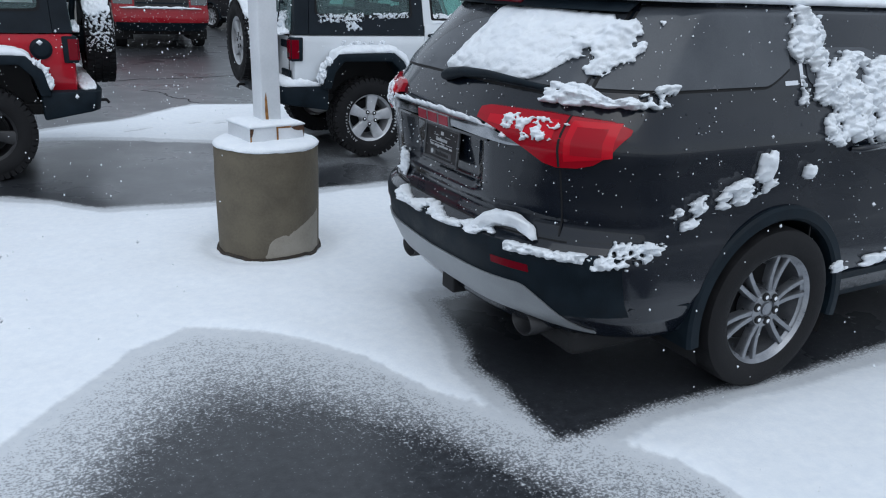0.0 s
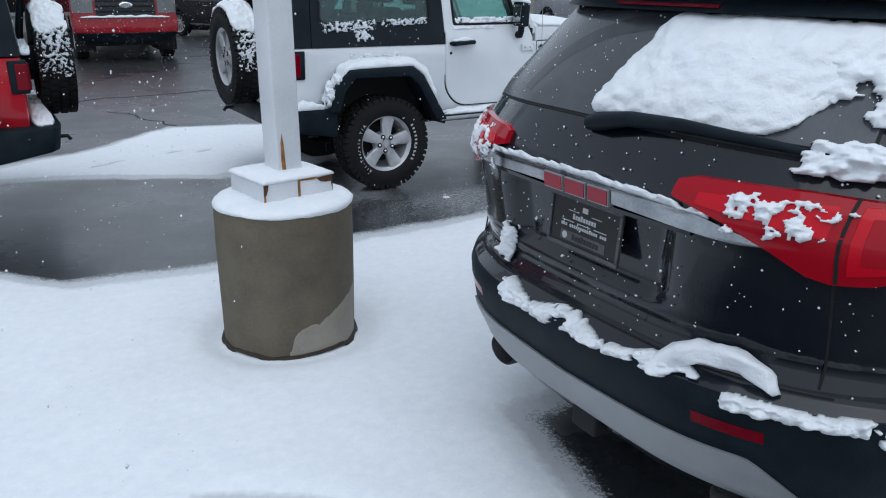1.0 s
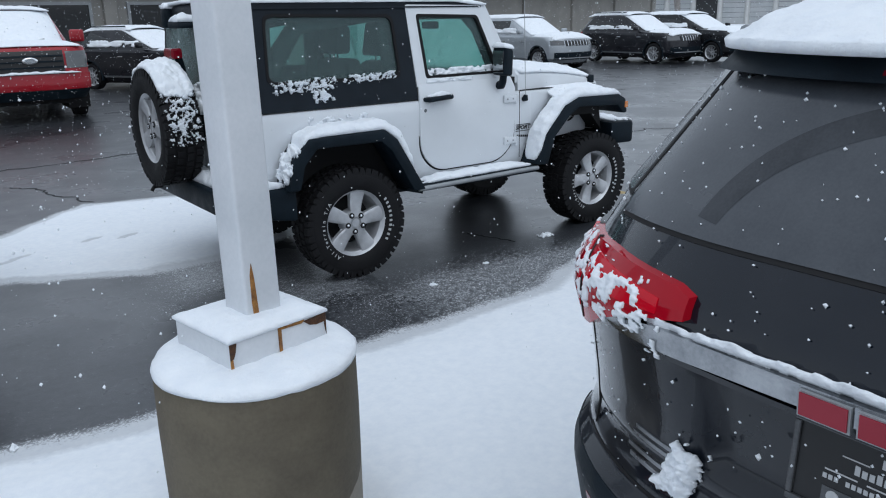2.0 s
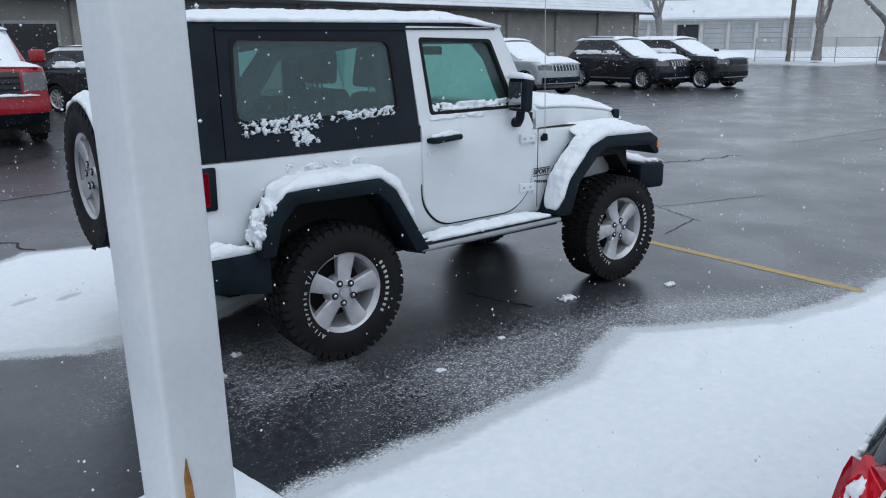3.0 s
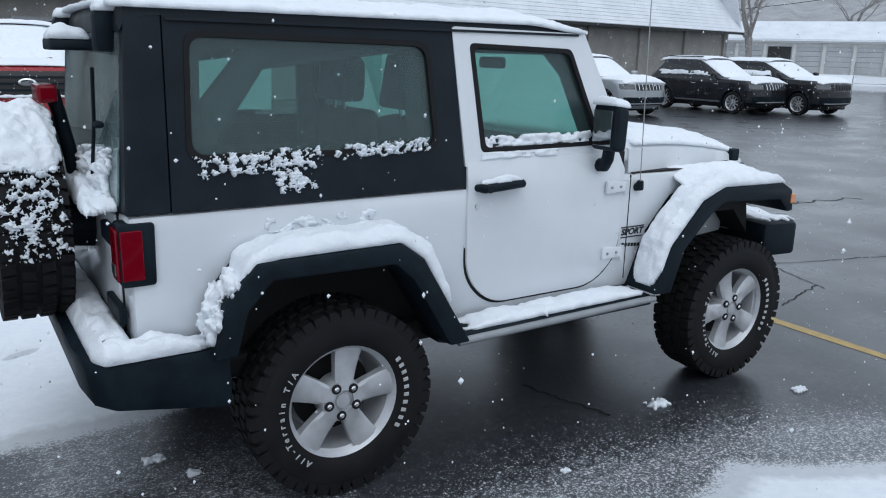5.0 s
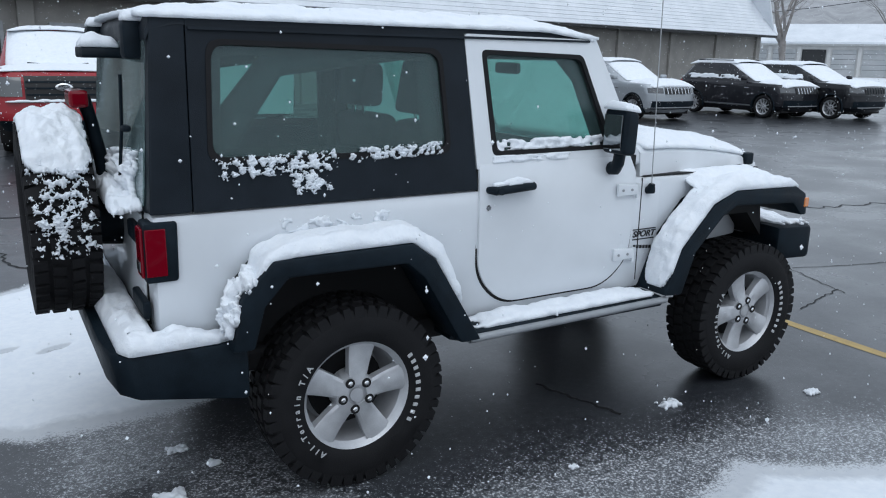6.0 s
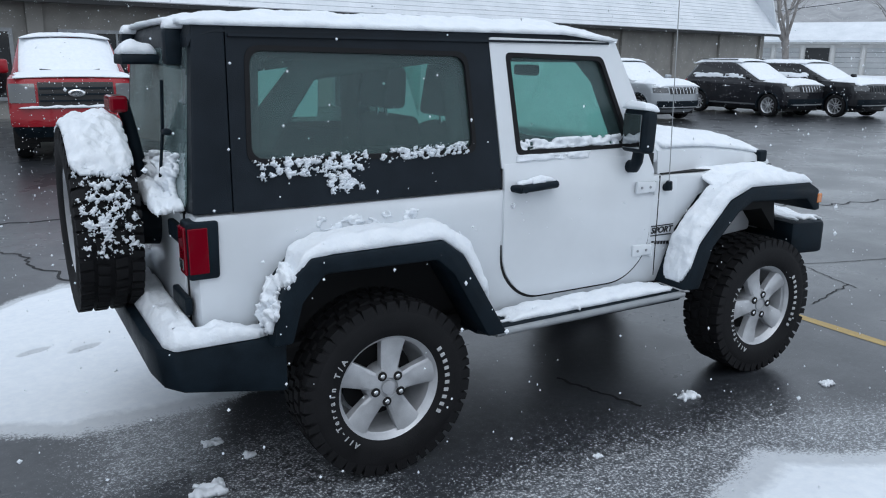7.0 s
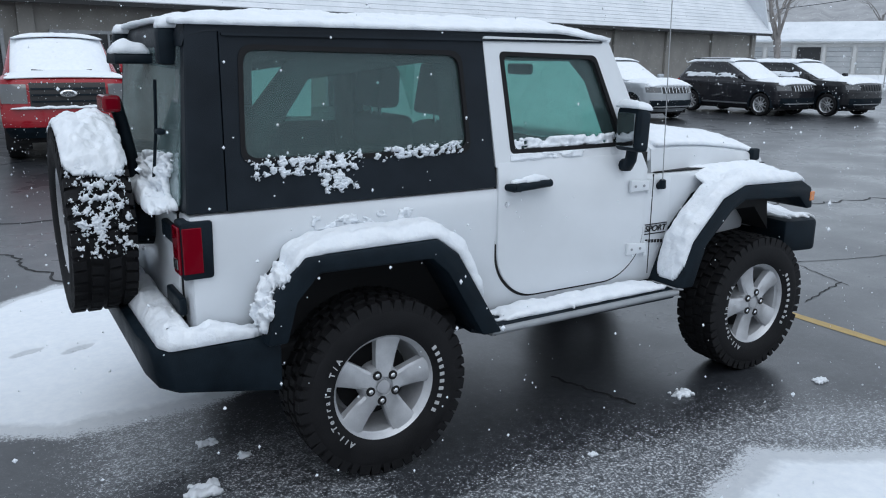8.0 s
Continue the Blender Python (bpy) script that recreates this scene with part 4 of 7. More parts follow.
    # dealer plate in its recess
    plate = new("license_plate")
    plate.parent = car
    plate.matrix_local = Matrix.Translation((-1.172, -0.015, 1.045)) @ Matrix.Rotation(radians(-90), 4, "Z") @ Matrix.Rotation(radians(86), 4, "X")
    tagged(plate, "black dealer plate in a chrome frame")
    part("plate", boxed(-0.152, 0.152, -0.076, 0.076, -0.004, 0.0, r=0.002), PLATE_BLACK, plate)
    for a in ((-0.161, 0.161, 0.07, 0.083), (-0.161, 0.161, -0.083, -0.07), (-0.161, -0.149, -0.07, 0.07), (0.149, 0.161, -0.07, 0.07)):
        part("frame_bar", boxed(*a, -0.006, 0.006, r=0.003), FRAME_GREY, plate)
    for x0, x1, y0, y1, material in ((-0.012, 0.012, 0.04, 0.056, LETTER_GREY), (-0.075, -0.03, 0.034, 0.036, LETTER_GREY), (0.03, 0.075, 0.034, 0.036, LETTER_GREY), (-0.1, -0.045, 0.0, 0.0025, LETTER_GREY), (-0.03, 0.03, 0.0, 0.0025, LETTER_GREY), (0.045, 0.1, 0.0, 0.0025, LETTER_GREY), (-0.1, 0.1, -0.06, -0.03, FRAME_GREY)):
        part("print_bar", boxed(x0, x1, y0, y1, 0.0, 0.0012), material, plate)
    for k in range(9):
        part("print_bar", boxed(-0.052 + 0.0118 * k, -0.0435 + 0.0118 * k, 0.011, 0.028 if k in (0, 3) else 0.024, 0.0, 0.0012), LETTER_WHITE, plate)
        part("print_bar", boxed(-0.046 + 0.0135 * k, -0.0365 + 0.0135 * k, -0.054, -0.034 if k in (0, 3) else -0.039, 0.0012, 0.0024), LETTER_BLACK, plate)
    for k in range(21):
        if k not in (3, 17):
            part("print_bar", boxed(-0.102 + 0.0098 * k, -0.095 + 0.0098 * k, -0.016, -0.007, 0.0, 0.0012), LETTER_WHITE, plate)
    part("print_disc", cap(lathe([(0.011, 0.0024), (0.0115, 0.0)], 20, axis="z")), LETTER_WHITE, plate).matrix_local = Matrix.Translation((-0.08, -0.045, 0))
    # lamps
    for sg in (1, -1):
        lo = lambda u: float(np.interp(u, [0, 0.2, 0.38, 0.5, 0.58, 0.7, 0.8, 0.9, 1.0], [1.232, 1.2, 1.148, 1.1, 1.088, 1.094, 1.112, 1.155, 1.232]))
        hi = lambda u: float(np.interp(u, [0, 0.06, 0.16, 0.45, 0.85, 1.0], [1.274, 1.286, 1.288, 1.29, 1.276, 1.25]))
        lamp = part("tail_light", sh.band(sg * 0.36, sg * 0.96, lo, hi, 0.022, 0.05, 64, 12), RED_LENS, car, "red wraparound tail light", smooth=50)
        part("lens_glow_bar", sh.band(sg * 0.735, sg * 0.91, lambda u: 1.115 + 0.03 * u, lambda u: 1.272, 0.0245, 0.01, 16, 6), BRIGHT_LENS, lamp, smooth=50)
        part("lens_core", sh.band(sg * 0.76, sg * 0.87, lambda u: 1.145, lambda u: 1.25, 0.026, 0.01, 10, 4), RED_LENS, lamp, smooth=50)
        part("lens_stripe", sh.band(sg * 0.42, sg * 0.69, lambda u: 1.226 - 0.03 * u, lambda u: 1.255 + 0.015 * u, 0.0245, 0.01, 20, 3), BRIGHT_LENS, lamp, smooth=50)
        part("lamp_seam", sh.band(sg * 0.712, sg * 0.72, 1.092, 1.288, 0.0242, 0.01, 2, 6), WELL, lamp)
        part("reflector", sh.band(sg * 0.48, sg * 0.645, lambda u: 0.638, lambda u: 0.672, 0.004, 0.012, 16, 2), DARK_RED_LENS, car, "slim red reflector", smooth=50)
        part("exhaust_tip", lathe([(0.03, 0.02), (0.047, 0.0), (0.05, -0.055), (0.054, -0.06), (0.058, -0.055), (0.058, 0.16), (0.05, 0.2)], 28), STEEL_WHEEL, car, "dull dark steel exhaust tip", smooth=40).matrix_local = Matrix.Translation((-0.98, -sg * 0.56, 0.355)) @ Matrix.Diagonal((1, 1.35, 1, 1)) @ Matrix.Rotation(radians(-90), 4, "Z")
        # hatch seam down to the bumper
        part("panel_seam", sh.band(sg * 0.712, sg * 0.718, 0.8, 1.095, 0.0015, 0.006, 2, 10), WELL, car)
    # bumper: plastic upper, silver skid, dark skirt
    part("bumper_cover", sh.band(-1.02, 1.02, lambda u: 0.43 + 0.05 * abs(2 * u - 1) ** 2, lambda u: 0.742 + 0.008 * abs(2 * u - 1), 0.003, 0.02, 70, 8), PLASTIC, car, "dark textured bumper", smooth=50)
    part("skid_plate", sh.band(-0.82, 0.82, lambda u: 0.42 - 0.05 * smooth01((abs(2 * u - 1) - 0.6) / 0.4), lambda u: 0.585 - 0.022 * (1 - abs(2 * u - 1)) - 0.2 * smooth01((abs(2 * u - 1) - 0.72) / 0.28), 0.012, 0.03, 70, 6), SATIN, car, "satin silver skid plate", smooth=50)
    part("bumper_seam", sh.band(-0.75, 0.75, 0.778, 0.785, 0.0015, 0.006, 50, 1), WELL, car)
    part("tow_hitch", boxed(-1.1, -0.95, -0.06, 0.06, 0.31, 0.4, r=0.01), WELL, car, "black tow hitch")
    part("underbody", boxed(-0.9, 3.5, -0.75, 0.75, 0.24, 0.36, r=0.03), WELL, car)
    # flanks
    for sg in (-1, 1):
        part("quarter_seal", quarter_pane(sh, -sg, 0.72, 1.645, 1.375, 1.69, 0.002), WELL, car, smooth=60)
        part("quarter_window", quarter_pane(sh, -sg, 0.732, 1.632, 1.387, 1.685, 0.0055), DUSTY_SHEEN_GLASS, car, "dark tinted quarter glass", smooth=60)
        part("rear_door_window", sh.side(rounded([(0.11, 1.39), (0.86, 1.37), (0.86, 1.69), (0.13, 1.69)], [0.06, 0.02, 0.02, 0.03]), 0.004, 0.015, sg), DUSTY_SHEEN_GLASS, car)
        part("front_door_window", sh.side(rounded([(0.95, 1.37), (2.0, 1.34), (1.4, 1.69), (0.95, 1.69)], 0.03), 0.004, 0.015, sg), DARK_GLASS, car)
        part("window_trim", sh.side([(0.06, 1.692), (1.45, 1.692), (1.45, 1.707), (0.06, 1.707)], 0.01, 0.02, sg), CHROME, car)
        part("pillar_trim", sh.side([(0.06, 1.39), (0.08, 1.39), (0.1, 1.70), (0.07, 1.70)], 0.01, 0.02, sg), CHROME, car)
        for x0, x1 in ((0.24, 0.246), (0.9, 0.906), (1.98, 1.986)):
            part("door_seam", sh.side([(x0, 0.56), (x1, 0.56), (x1, 1.37), (x0, 1.37)], 0.0015, 0.006, sg), WELL, car)
        part("side_cladding", sh.side([(0.44, 0.34), (2.42, 0.34), (2.42, 0.5), (0.47, 0.5)], 0.012, 0.03, sg), PLASTIC, car)
        part("rear_cladding", sh.side([(-0.78, 0.36), (-0.45, 0.36), (-0.46, 0.5), (-0.78, 0.52)], 0.006, 0.03, sg), PLASTIC, car)
        for hx in (0.5, 1.28):
            part("door_handle", tube([(hx - 0.1, sg * 0.968, 1.11), (hx - 0.08, sg * 1.0, 1.115), (hx + 0.08, sg * 1.0, 1.12), (hx + 0.1, sg * 0.968, 1.12)], 0.014, 8), GREY_PAINT, car, smooth=50)
        rail = [(x, sg * (0.70 - 0.02 * abs(x - 0.4)), 1.745 + 0.03 * (1 - ((x - 0.35) / 0.95) ** 2)) for x in np.linspace(-0.6, 1.3, 9)]
        part("roof_rail", tube(rail, 0.016, 8), SATIN, car, smooth=60)
        part("door_mirror", boxed(1.85, 1.97, sg * 0.98, sg * 1.14, 1.28, 1.42, r=0.03), GREY_PAINT, car, smooth=50)
        part("headlight", sh.band(-sg * 0.5, -sg * 0.95, 0.95, 1.06, 0.01, 0.03, 16, 3, end="front"), CLEAR_LENS, car)
    part("windshield", sh.band(-0.62, 0.62, 1.3, 1.66, 0.004, 0.012, 30, 6, end="front"), DARK_GLASS, car, smooth=60)
    part("grille", sh.band(-0.42, 0.42, 0.7, 1.02, 0.012, 0.03, 20, 4, end="front"), CHROME, car)
    # small badges
    part("trim_badge", sh.side([(-0.03, 1.392), (0.05, 1.394), (0.05, 1.412), (-0.03, 1.410)], 0.004, 0.006), CHROME, car, "small chrome badge")
    for k, (s0, s1, z) in enumerate(((-0.5, -0.36, 0.92), (-0.51, -0.38, 0.9), (-0.53, -0.34, 0.86), (-0.52, -0.4, 0.84))):
        part("decal_bar", sh.band(s0, s1, z - 0.005, z + 0.005, 0.002, 0.003, 6, 1), GUNMETAL, car, "faint silver decal")
    return car, sh


crossover, crossover_shell = build_crossover()


def build_crossover_snow(sh):
    at = Matrix.Translation((-0.32, -5.085, 0))

    def cling(s0, s1, z0, z1, lean=0.0, up=0.25, out=0.003):
        """place() over the rear skin; lean shifts s with height."""
        def place(u, v):
            s, z = s0 + (s1 - s0) * u + lean * v, (z0(u) if callable(z0) else z0) * (1 - v) + (z1(u) if callable(z1) else z1) * v
            p, q = sh.wrap(s, z, out), sh.wrap(s, z, out + 0.05)
            n = (q - p).normalized() + Vector((0, 0, up))
            return p, n.normalized()
        return place

    def flank(x0, x1, z0, z1, slope=0.0):
        def place(u, v):
            x = x0 + (x1 - x0) * u
            z = z0 + (z1 - z0) * v + slope * u
            return Vector((x, -(sh.side_y(x, z) + 0.002), z)), Vector((0, -1, 0.3)).normalized()
        return place

    t = thing("rear_window_snow", "thick slab of snow sliding down a tinted rear window", "snow", at)
    part("slab", lump(100, 66, cling(-0.09, 0.54, lambda u: 1.375 + 0.05 * max(0, u - 0.6), lambda u: 1.668 - 0.03 * max(0, u - 0.5), 0.1), 0.05, 0.17, 2, cut=0.12), SNOW, t, smooth=180)
    part("tongue", lump(60, 50, cling(0.44, 0.8, 1.42, 1.66), 0.035, 0.95, 5, cut=0.3, size=0.8), SNOW, t, smooth=180)
    t = thing("tail_light_snow", "ragged clump of snow above a tail light", "snow", at)
    part("clump", lump(90, 44, cling(0.55, 1.08, lambda u: 1.315, lambda u: 1.385 + 0.03 * math.sin(u * 9)), 0.045, 1.1, 9, cut=0.3, size=0.75), SNOW, t, smooth=180)
    part("clump", lump(70, 50, cling(0.48, 0.74, lambda u: 1.17, lambda u: 1.28, out=0.022), 0.014, 1.9, 19, cut=0.45, size=0.45), SNOW, t, smooth=180)
    part("dust", lump(110, 60, cling(-0.96, -0.4, lambda u: 1.13, lambda u: 1.29, out=0.0215), 0.006, 1.9, 23, cut=0.5, size=0.3), SNOW, t, smooth=180)
    t = thing("bumper_snow", "broken line of snow on a bumper ledge", "snow", at)
    part("strip", lump(170, 24, cling(-0.36, 0.48, lambda u: 0.715 - 0.015 * math.sin(u * 5), lambda u: 0.785 - 0.03 * math.sin(u * 7) ** 2, 0), 0.04, 1.0, 21, cut=0.22, size=0.8), SNOW, t, smooth=180)
    loop = [(0.36, 0.745), (0.40, 0.79), (0.46, 0.825), (0.53, 0.835), (0.6, 0.81), (0.63, 0.775)]
    pts = [sh.wrap(s, z, 0.012) for s, z in loop]
    bm = tube(pts, [0.02, 0.035, 0.036, 0.03, 0.026, 0.012], 12)
    bmesh.ops.subdivide_edges(bm, edges=bm.edges, cuts=2, use_grid_fill=True)
    for v in bm.verts:
        v.co += 0.012 * noise.noise_vector(v.co * 30)
    part("loop", bm, SNOW, t, smooth=180)
    part("strip", lump(110, 18, cling(0.5, 0.88, lambda u: 0.71, lambda u: 0.755), 0.028, 1.2, 33, cut=0.3, size=0.7), SNOW, t, smooth=180)
    part("clump", lump(80, 40, cling(0.84, 1.18, lambda u: 0.69, lambda u: 0.81), 0.035, 1.4, 41, cut=0.4, size=0.65), SNOW, t, smooth=180)
    t = thing("flank_snow", "lumps of snow stuck to a dark car flank", "snow", at)
    part("clump", lump(120, 44, flank(-0.64, -0.06, 0.81, 0.93, 0.15), 0.035, 1.5, 51, cut=0.42, size=0.6), SNOW, t, smooth=180)
    part("clump", lump(14, 18, flank(-0.2, -0.1, 0.98, 1.14), 0.03, 1.2, 55, cut=0.3), SNOW, t, smooth=180)
    part("clump", lump(150, 80, flank(0.05, 0.78, 1.3, 1.56, -0.06), 0.042, 1.0, 61, cut=0.3, size=0.65), SNOW, t, smooth=180)
    part("clump", lump(110, 70, flank(0.2, 0.72, 1.12, 1.4), 0.042, 1.0, 64, cut=0.3, size=0.65), SNOW, t, smooth=180)
    part("clump", lump(40, 70, flank(0.0, 0.24, 1.44, 1.72), 0.04, 1.2, 67, cut=0.4, size=0.7), SNOW, t, smooth=180)
    part("clump", lump(40, 12, flank(0.42, 0.9, 0.5, 0.58), 0.04, 1.1, 71, cut=0.25), SNOW, t, smooth=180)
    part("clump", lump(10, 10, flank(0.1, 0.18, 0.98, 1.06), 0.03, 1.1, 75, cut=0.25), SNOW, t, smooth=180)
    t = thing("decal_snow", "small patch of snow on a tailgate", "snow", at)
    part("patch", lump(44, 56, cling(-0.45, -0.36, 0.81, 0.97, 0.07), 0.022, 1.1, 81, cut=0.25, size=0.6), SNOW, t, smooth=180)
    t = thing("bar_snow", "thin snow along a chrome tailgate bar", "snow", at)
    part("strip", lump(200, 9, cling(-0.56, 0.54, lambda u: 1.2 - 0.022 * abs(2 * u - 1) ** 2, lambda u: 1.222 - 0.02 * abs(2 * u - 1) ** 2, 0, 0.9), 0.026, 0.9, 91, cut=0.22, size=0.7), SNOW, t, smooth=180)
    t = thing("roof_snow", "smooth blanket of snow on a car roof", "snow", at)

    def roof(u, v):
        k = 2 * v - 1
        y = k * 0.79
        back = sh.rear_x(min(abs(y), 0.76), 1.7) - 0.11
        x = back + (1.3 - back) * u
        z = 1.712 + 0.055 * (1 - k * k) * smooth01((x - back) / 0.4)
        return Vector((x, y, z)), Vector((-0.15 if u < 0.08 else 0, 0.35 * k ** 3, 1)).normalized()
    part("blanket", lump(90, 60, roof, 0.085, 0.2, 95, cut=-9), SNOW, t, smooth=180)


build_crossover_snow(crossover_shell)


def build_specks(sh):
    """Single flakes stuck to the crossover's rear and flank."""
    rng = random.Random(41)
    verts, faces = [], []
    for i in range(900):
        if i < 560:
            p = sh.wrap(rng.uniform(-0.9, 1.0), 0.78 + 0.88 * rng.random() ** 0.8, 0.006)
        else:
            x, z = rng.uniform(-0.75, 1.6), rng.uniform(0.6, 1.66)
            if math.hypot(x, z - 0.385) < 0.5:
                continue
            p = Vector((x, -(sh.side_y(x, z) + 0.006), z))
        r = rng.uniform(0.0015, 0.0034) * (1.8 if rng.random() < 0.12 else 1.0)
        k = len(verts)
        for dx, dy, dz in ((1, 0, 0), (-1, 0, 0), (0, 1, 0), (0, -1, 0), (0, 0, 1), (0, 0, -1)):
            q = r * (0.6 + 0.9 * rng.random())
            verts.append((p.x - 0.32 + dx * q, p.y - 5.085 + dy * q, p.z + dz * q))
        faces += [(k + a, k + b, k + c) for a, b, c in ((0, 2, 4), (2, 1, 4), (1, 3, 4), (3, 0, 4), (2, 0, 5), (1, 2, 5), (3, 1, 5), (0, 3, 5))]
    me = bpy.data.meshes.new("stuck_snow")
    me.from_pydata(verts, [], faces)
    me.materials.append(SNOW)
    tagged(new("stuck_snow", me), "single snowflakes stuck to a dark car", "snow", kind="stuff")


build_specks(crossover_shell)


# ---- off-roaders ----
def framed(outer, inner, r_out, r_in, y0, y1, lean=None, n=4, bevel=0.0):
    """A flat frame: rounded outline with a rounded opening, y0 outside to y1 inside. Same number of corners on both."""
    fix = lambda r, k: [max(q, 0.0015) for q in (r if isinstance(r, (list, tuple)) else [r] * k)]
    a, b = rounded(outer, fix(r_out, len(outer)), n), rounded(inner, fix(r_in, len(inner)), n)
    bm = bmesh.new()
    vs = [[bm.verts.new((p[0], y, p[1])) for p in loop] for loop in (a, b) for y in (y0, y1)]
    k = len(a)
    for i in range(k):
        j = (i + 1) % k
        bm.faces.new((vs[0][i], vs[0][j], vs[2][j], vs[2][i]))
        bm.faces.new((vs[1][i], vs[3][i], vs[3][j], vs[1][j]))
        bm.faces.new((vs[0][i], vs[1][i], vs[1][j], vs[0][j]))
        bm.faces.new((vs[2][i], vs[2][j], vs[3][j], vs[3][i]))
    if lean:
        for v in bm.verts:
            lean(v)
    return bm


def leaned(sg):
    """Moves side pieces made at y about 0 to the flank, leaning in above the belt."""
    def move(v):
        z = v.co.z
        v.co.y = sg * (0.725 - 0.115 * max(0.0, z - 1.2) + v.co.y)
    return move


def lean_bm(bm, sg):
    f = leaned(sg)
    for v in bm.verts:
        f(v)
    return bm


def seat(parent):
    s = part("seat", prism(rounded([(-0.25, 0.72), (0.28, 0.72), (0.3, 0.9), (-0.10, 0.88), (-0.24, 1.46), (-0.38, 1.44)], 0.05), -0.26, 0.26, 0.05, 3), CLOTH, parent, "dark cloth seat", smooth=60)
    part("headrest", prism(rounded([(-0.41, 1.49), (-0.27, 1.49), (-0.26, 1.70), (-0.36, 1.75)], 0.04), -0.16, 0.16, 0.06, 4), CLOTH, s, smooth=60)
    part("headrest_post", tube([(-0.33, -0.06, 1.38), (-0.34, -0.06, 1.5)], 0.008, 6), CHROME, s)
    part("headrest_post", tube([(-0.33, 0.06, 1.38), (-0.34, 0.06, 1.5)], 0.008, 6), CHROME, s)
    return s


def arc_text(text, radius, start, step, size, parent, y, wide=1.0):
    """Raised white tyre lettering, letter by letter round the side wall."""
    for i, ch in enumerate(text):
        if ch == " ":
            continue
        a = start + step * i
        m = Matrix.Rotation(a, 4, "Y") @ Matrix.Translation((0, y, radius)) @ Matrix.Rotation(radians(90), 4, "X")
        text_mesh(ch, size, 0.0015, LETTER_WHITE, parent, m, "letter", wide=wide, bold=0.0008)


def build_offroader(name, label, paint, m, lettering=True, rims=None):
    car = thing(name, label, "car", m)
    sp = {"count": 5, "shape": [(0, 0.045, 0.231, 0.036, 0.06)], "nuts": 5, "set": 0.006}
    spins = {(0, -1): 8, (2.424, -1): -20, (0, 1): 30, (2.424, 1): 0}
    for (sx, sg), spin in spins.items():
        w = wheel_parts("offroad" + ("_dark" if rims else ""), car, pose(sx, sg * 0.745, 0.4, 0, 0, 0 if sg < 0 else 180), 0.405, 0.255, 0.234, sp, tread=True, spin=spin, alloy=rims)
        if lettering:
            side = -0.129
            base = radians(-spin)
            arc_text("All-Terrain T/A", 0.276, base + radians(-142 if sx == 0 else -150), radians(6.4), 0.034, w, side)
            # maker's name as plain bars
            for k in range(10):
                a = base + radians(58 + 7.2 * k)
                bm = boxed(-0.008, 0.008, side - 0.0015, side + 0.004, 0.264, 0.287, r=0.002)
                part("letter_bar", bm, LETTER_WHITE, w).matrix_local = Matrix.Rotation(a, 4, "Y")
    # tub, with its wheel openings
    tub = [(-0.75, 0.70), (-0.75, 1.205), (1.63, 1.205), (1.80, 1.19), (1.80, 0.62), (0.60, 0.60), (0.50, 0.70), (0.33, 0.98), (0.2, 1.01), (-0.25, 1.01), (-0.38, 0.93), (-0.47, 0.70)]
    part("tub", prism(tub, -0.725, 0.725, 0.02), paint, car, smooth=35)
    part("floor_pan", boxed(-0.7, 1.75, -0.68, 0.68, 0.52, 0.62, r=0.02), WELL, car)
    part("rear_wheel_house", prism([(-0.45, 0.6), (-0.37, 0.92), (-0.25, 1.0), (0.2, 1.0), (0.32, 0.96), (0.48, 0.6)], -0.62, 0.62), WELL, car)
    part("rear_axle", tube([(0, -0.72, 0.4), (0, -0.2, 0.4), (0, 0.2, 0.4), (0, 0.72, 0.4)], [0.05, 0.06, 0.06, 0.05], 10), WELL, car, smooth=50)
    part("front_axle", tube([(2.424, -0.72, 0.4), (2.424, 0.72, 0.4)], 0.05, 10), WELL, car, smooth=50)
    for sg in (-1, 1):
        part("frame_rail", boxed(-0.7, 2.75, sg * 0.42 - 0.04, sg * 0.42 + 0.04, 0.5, 0.62, r=0.01), WELL, car)
        part("spring", tube([(2.42 + 0.05 * math.cos(a), sg * 0.52 + 0.05 * math.sin(a), 0.42 + 0.028 * a / 1.0) for a in np.linspace(0, 18, 60)], 0.009, 6), WELL, car)
        part("inner_fender", prism([(1.82, 0.62), (1.86, 0.9), (2.1, 1.05), (2.6, 1.05), (2.64, 0.8), (2.5, 0.95), (2.1, 0.95), (1.95, 0.8), (1.92, 0.62)], sg * 0.5, sg * 0.72), WELL, car)
    # hood, grille and cowl
    hood = bmesh.new()
    secs = []
    for i in range(9):
        t = i / 8
        x = 1.66 + 1.05 * t
        half, z = 0.70 - 0.13 * t, 1.36 - 0.1 * t ** 2
        sec = [(-half, 1.205 - 0.01 * t), (-half + 0.01, z - 0.035), (-half + 0.06, z), (-half * 0.4, z + 0.022), (half * 0.4, z + 0.022), (half - 0.06, z), (half - 0.01, z - 0.035), (half, 1.205 - 0.01 * t)]
        if i == 8:
            sec = [(y, q - 0.03 if q > 1.22 else q) for y, q in sec]
        secs.append([hood.verts.new((x, y, q)) for y, q in sec])
    for a, b in zip(secs, secs[1:]):
        for j in range(7):
            hood.faces.new((a[j], a[j + 1], b[j + 1], b[j]))
    hood.faces.new(secs[0])
    hood.faces.new(list(reversed(secs[-1])))
    part("hood", hood, paint, car, smooth=35)
    part("engine_bay_side", prism([(1.78, 0.72), (1.78, 1.205), (2.62, 1.195), (2.62, 0.78)], -0.56, 0.56, 0.02), paint, car, smooth=35)
    grille = part("grille", boxed(2.66, 2.73, -0.58, 0.58, 0.78, 1.22, r=0.03), paint, car, smooth=40)
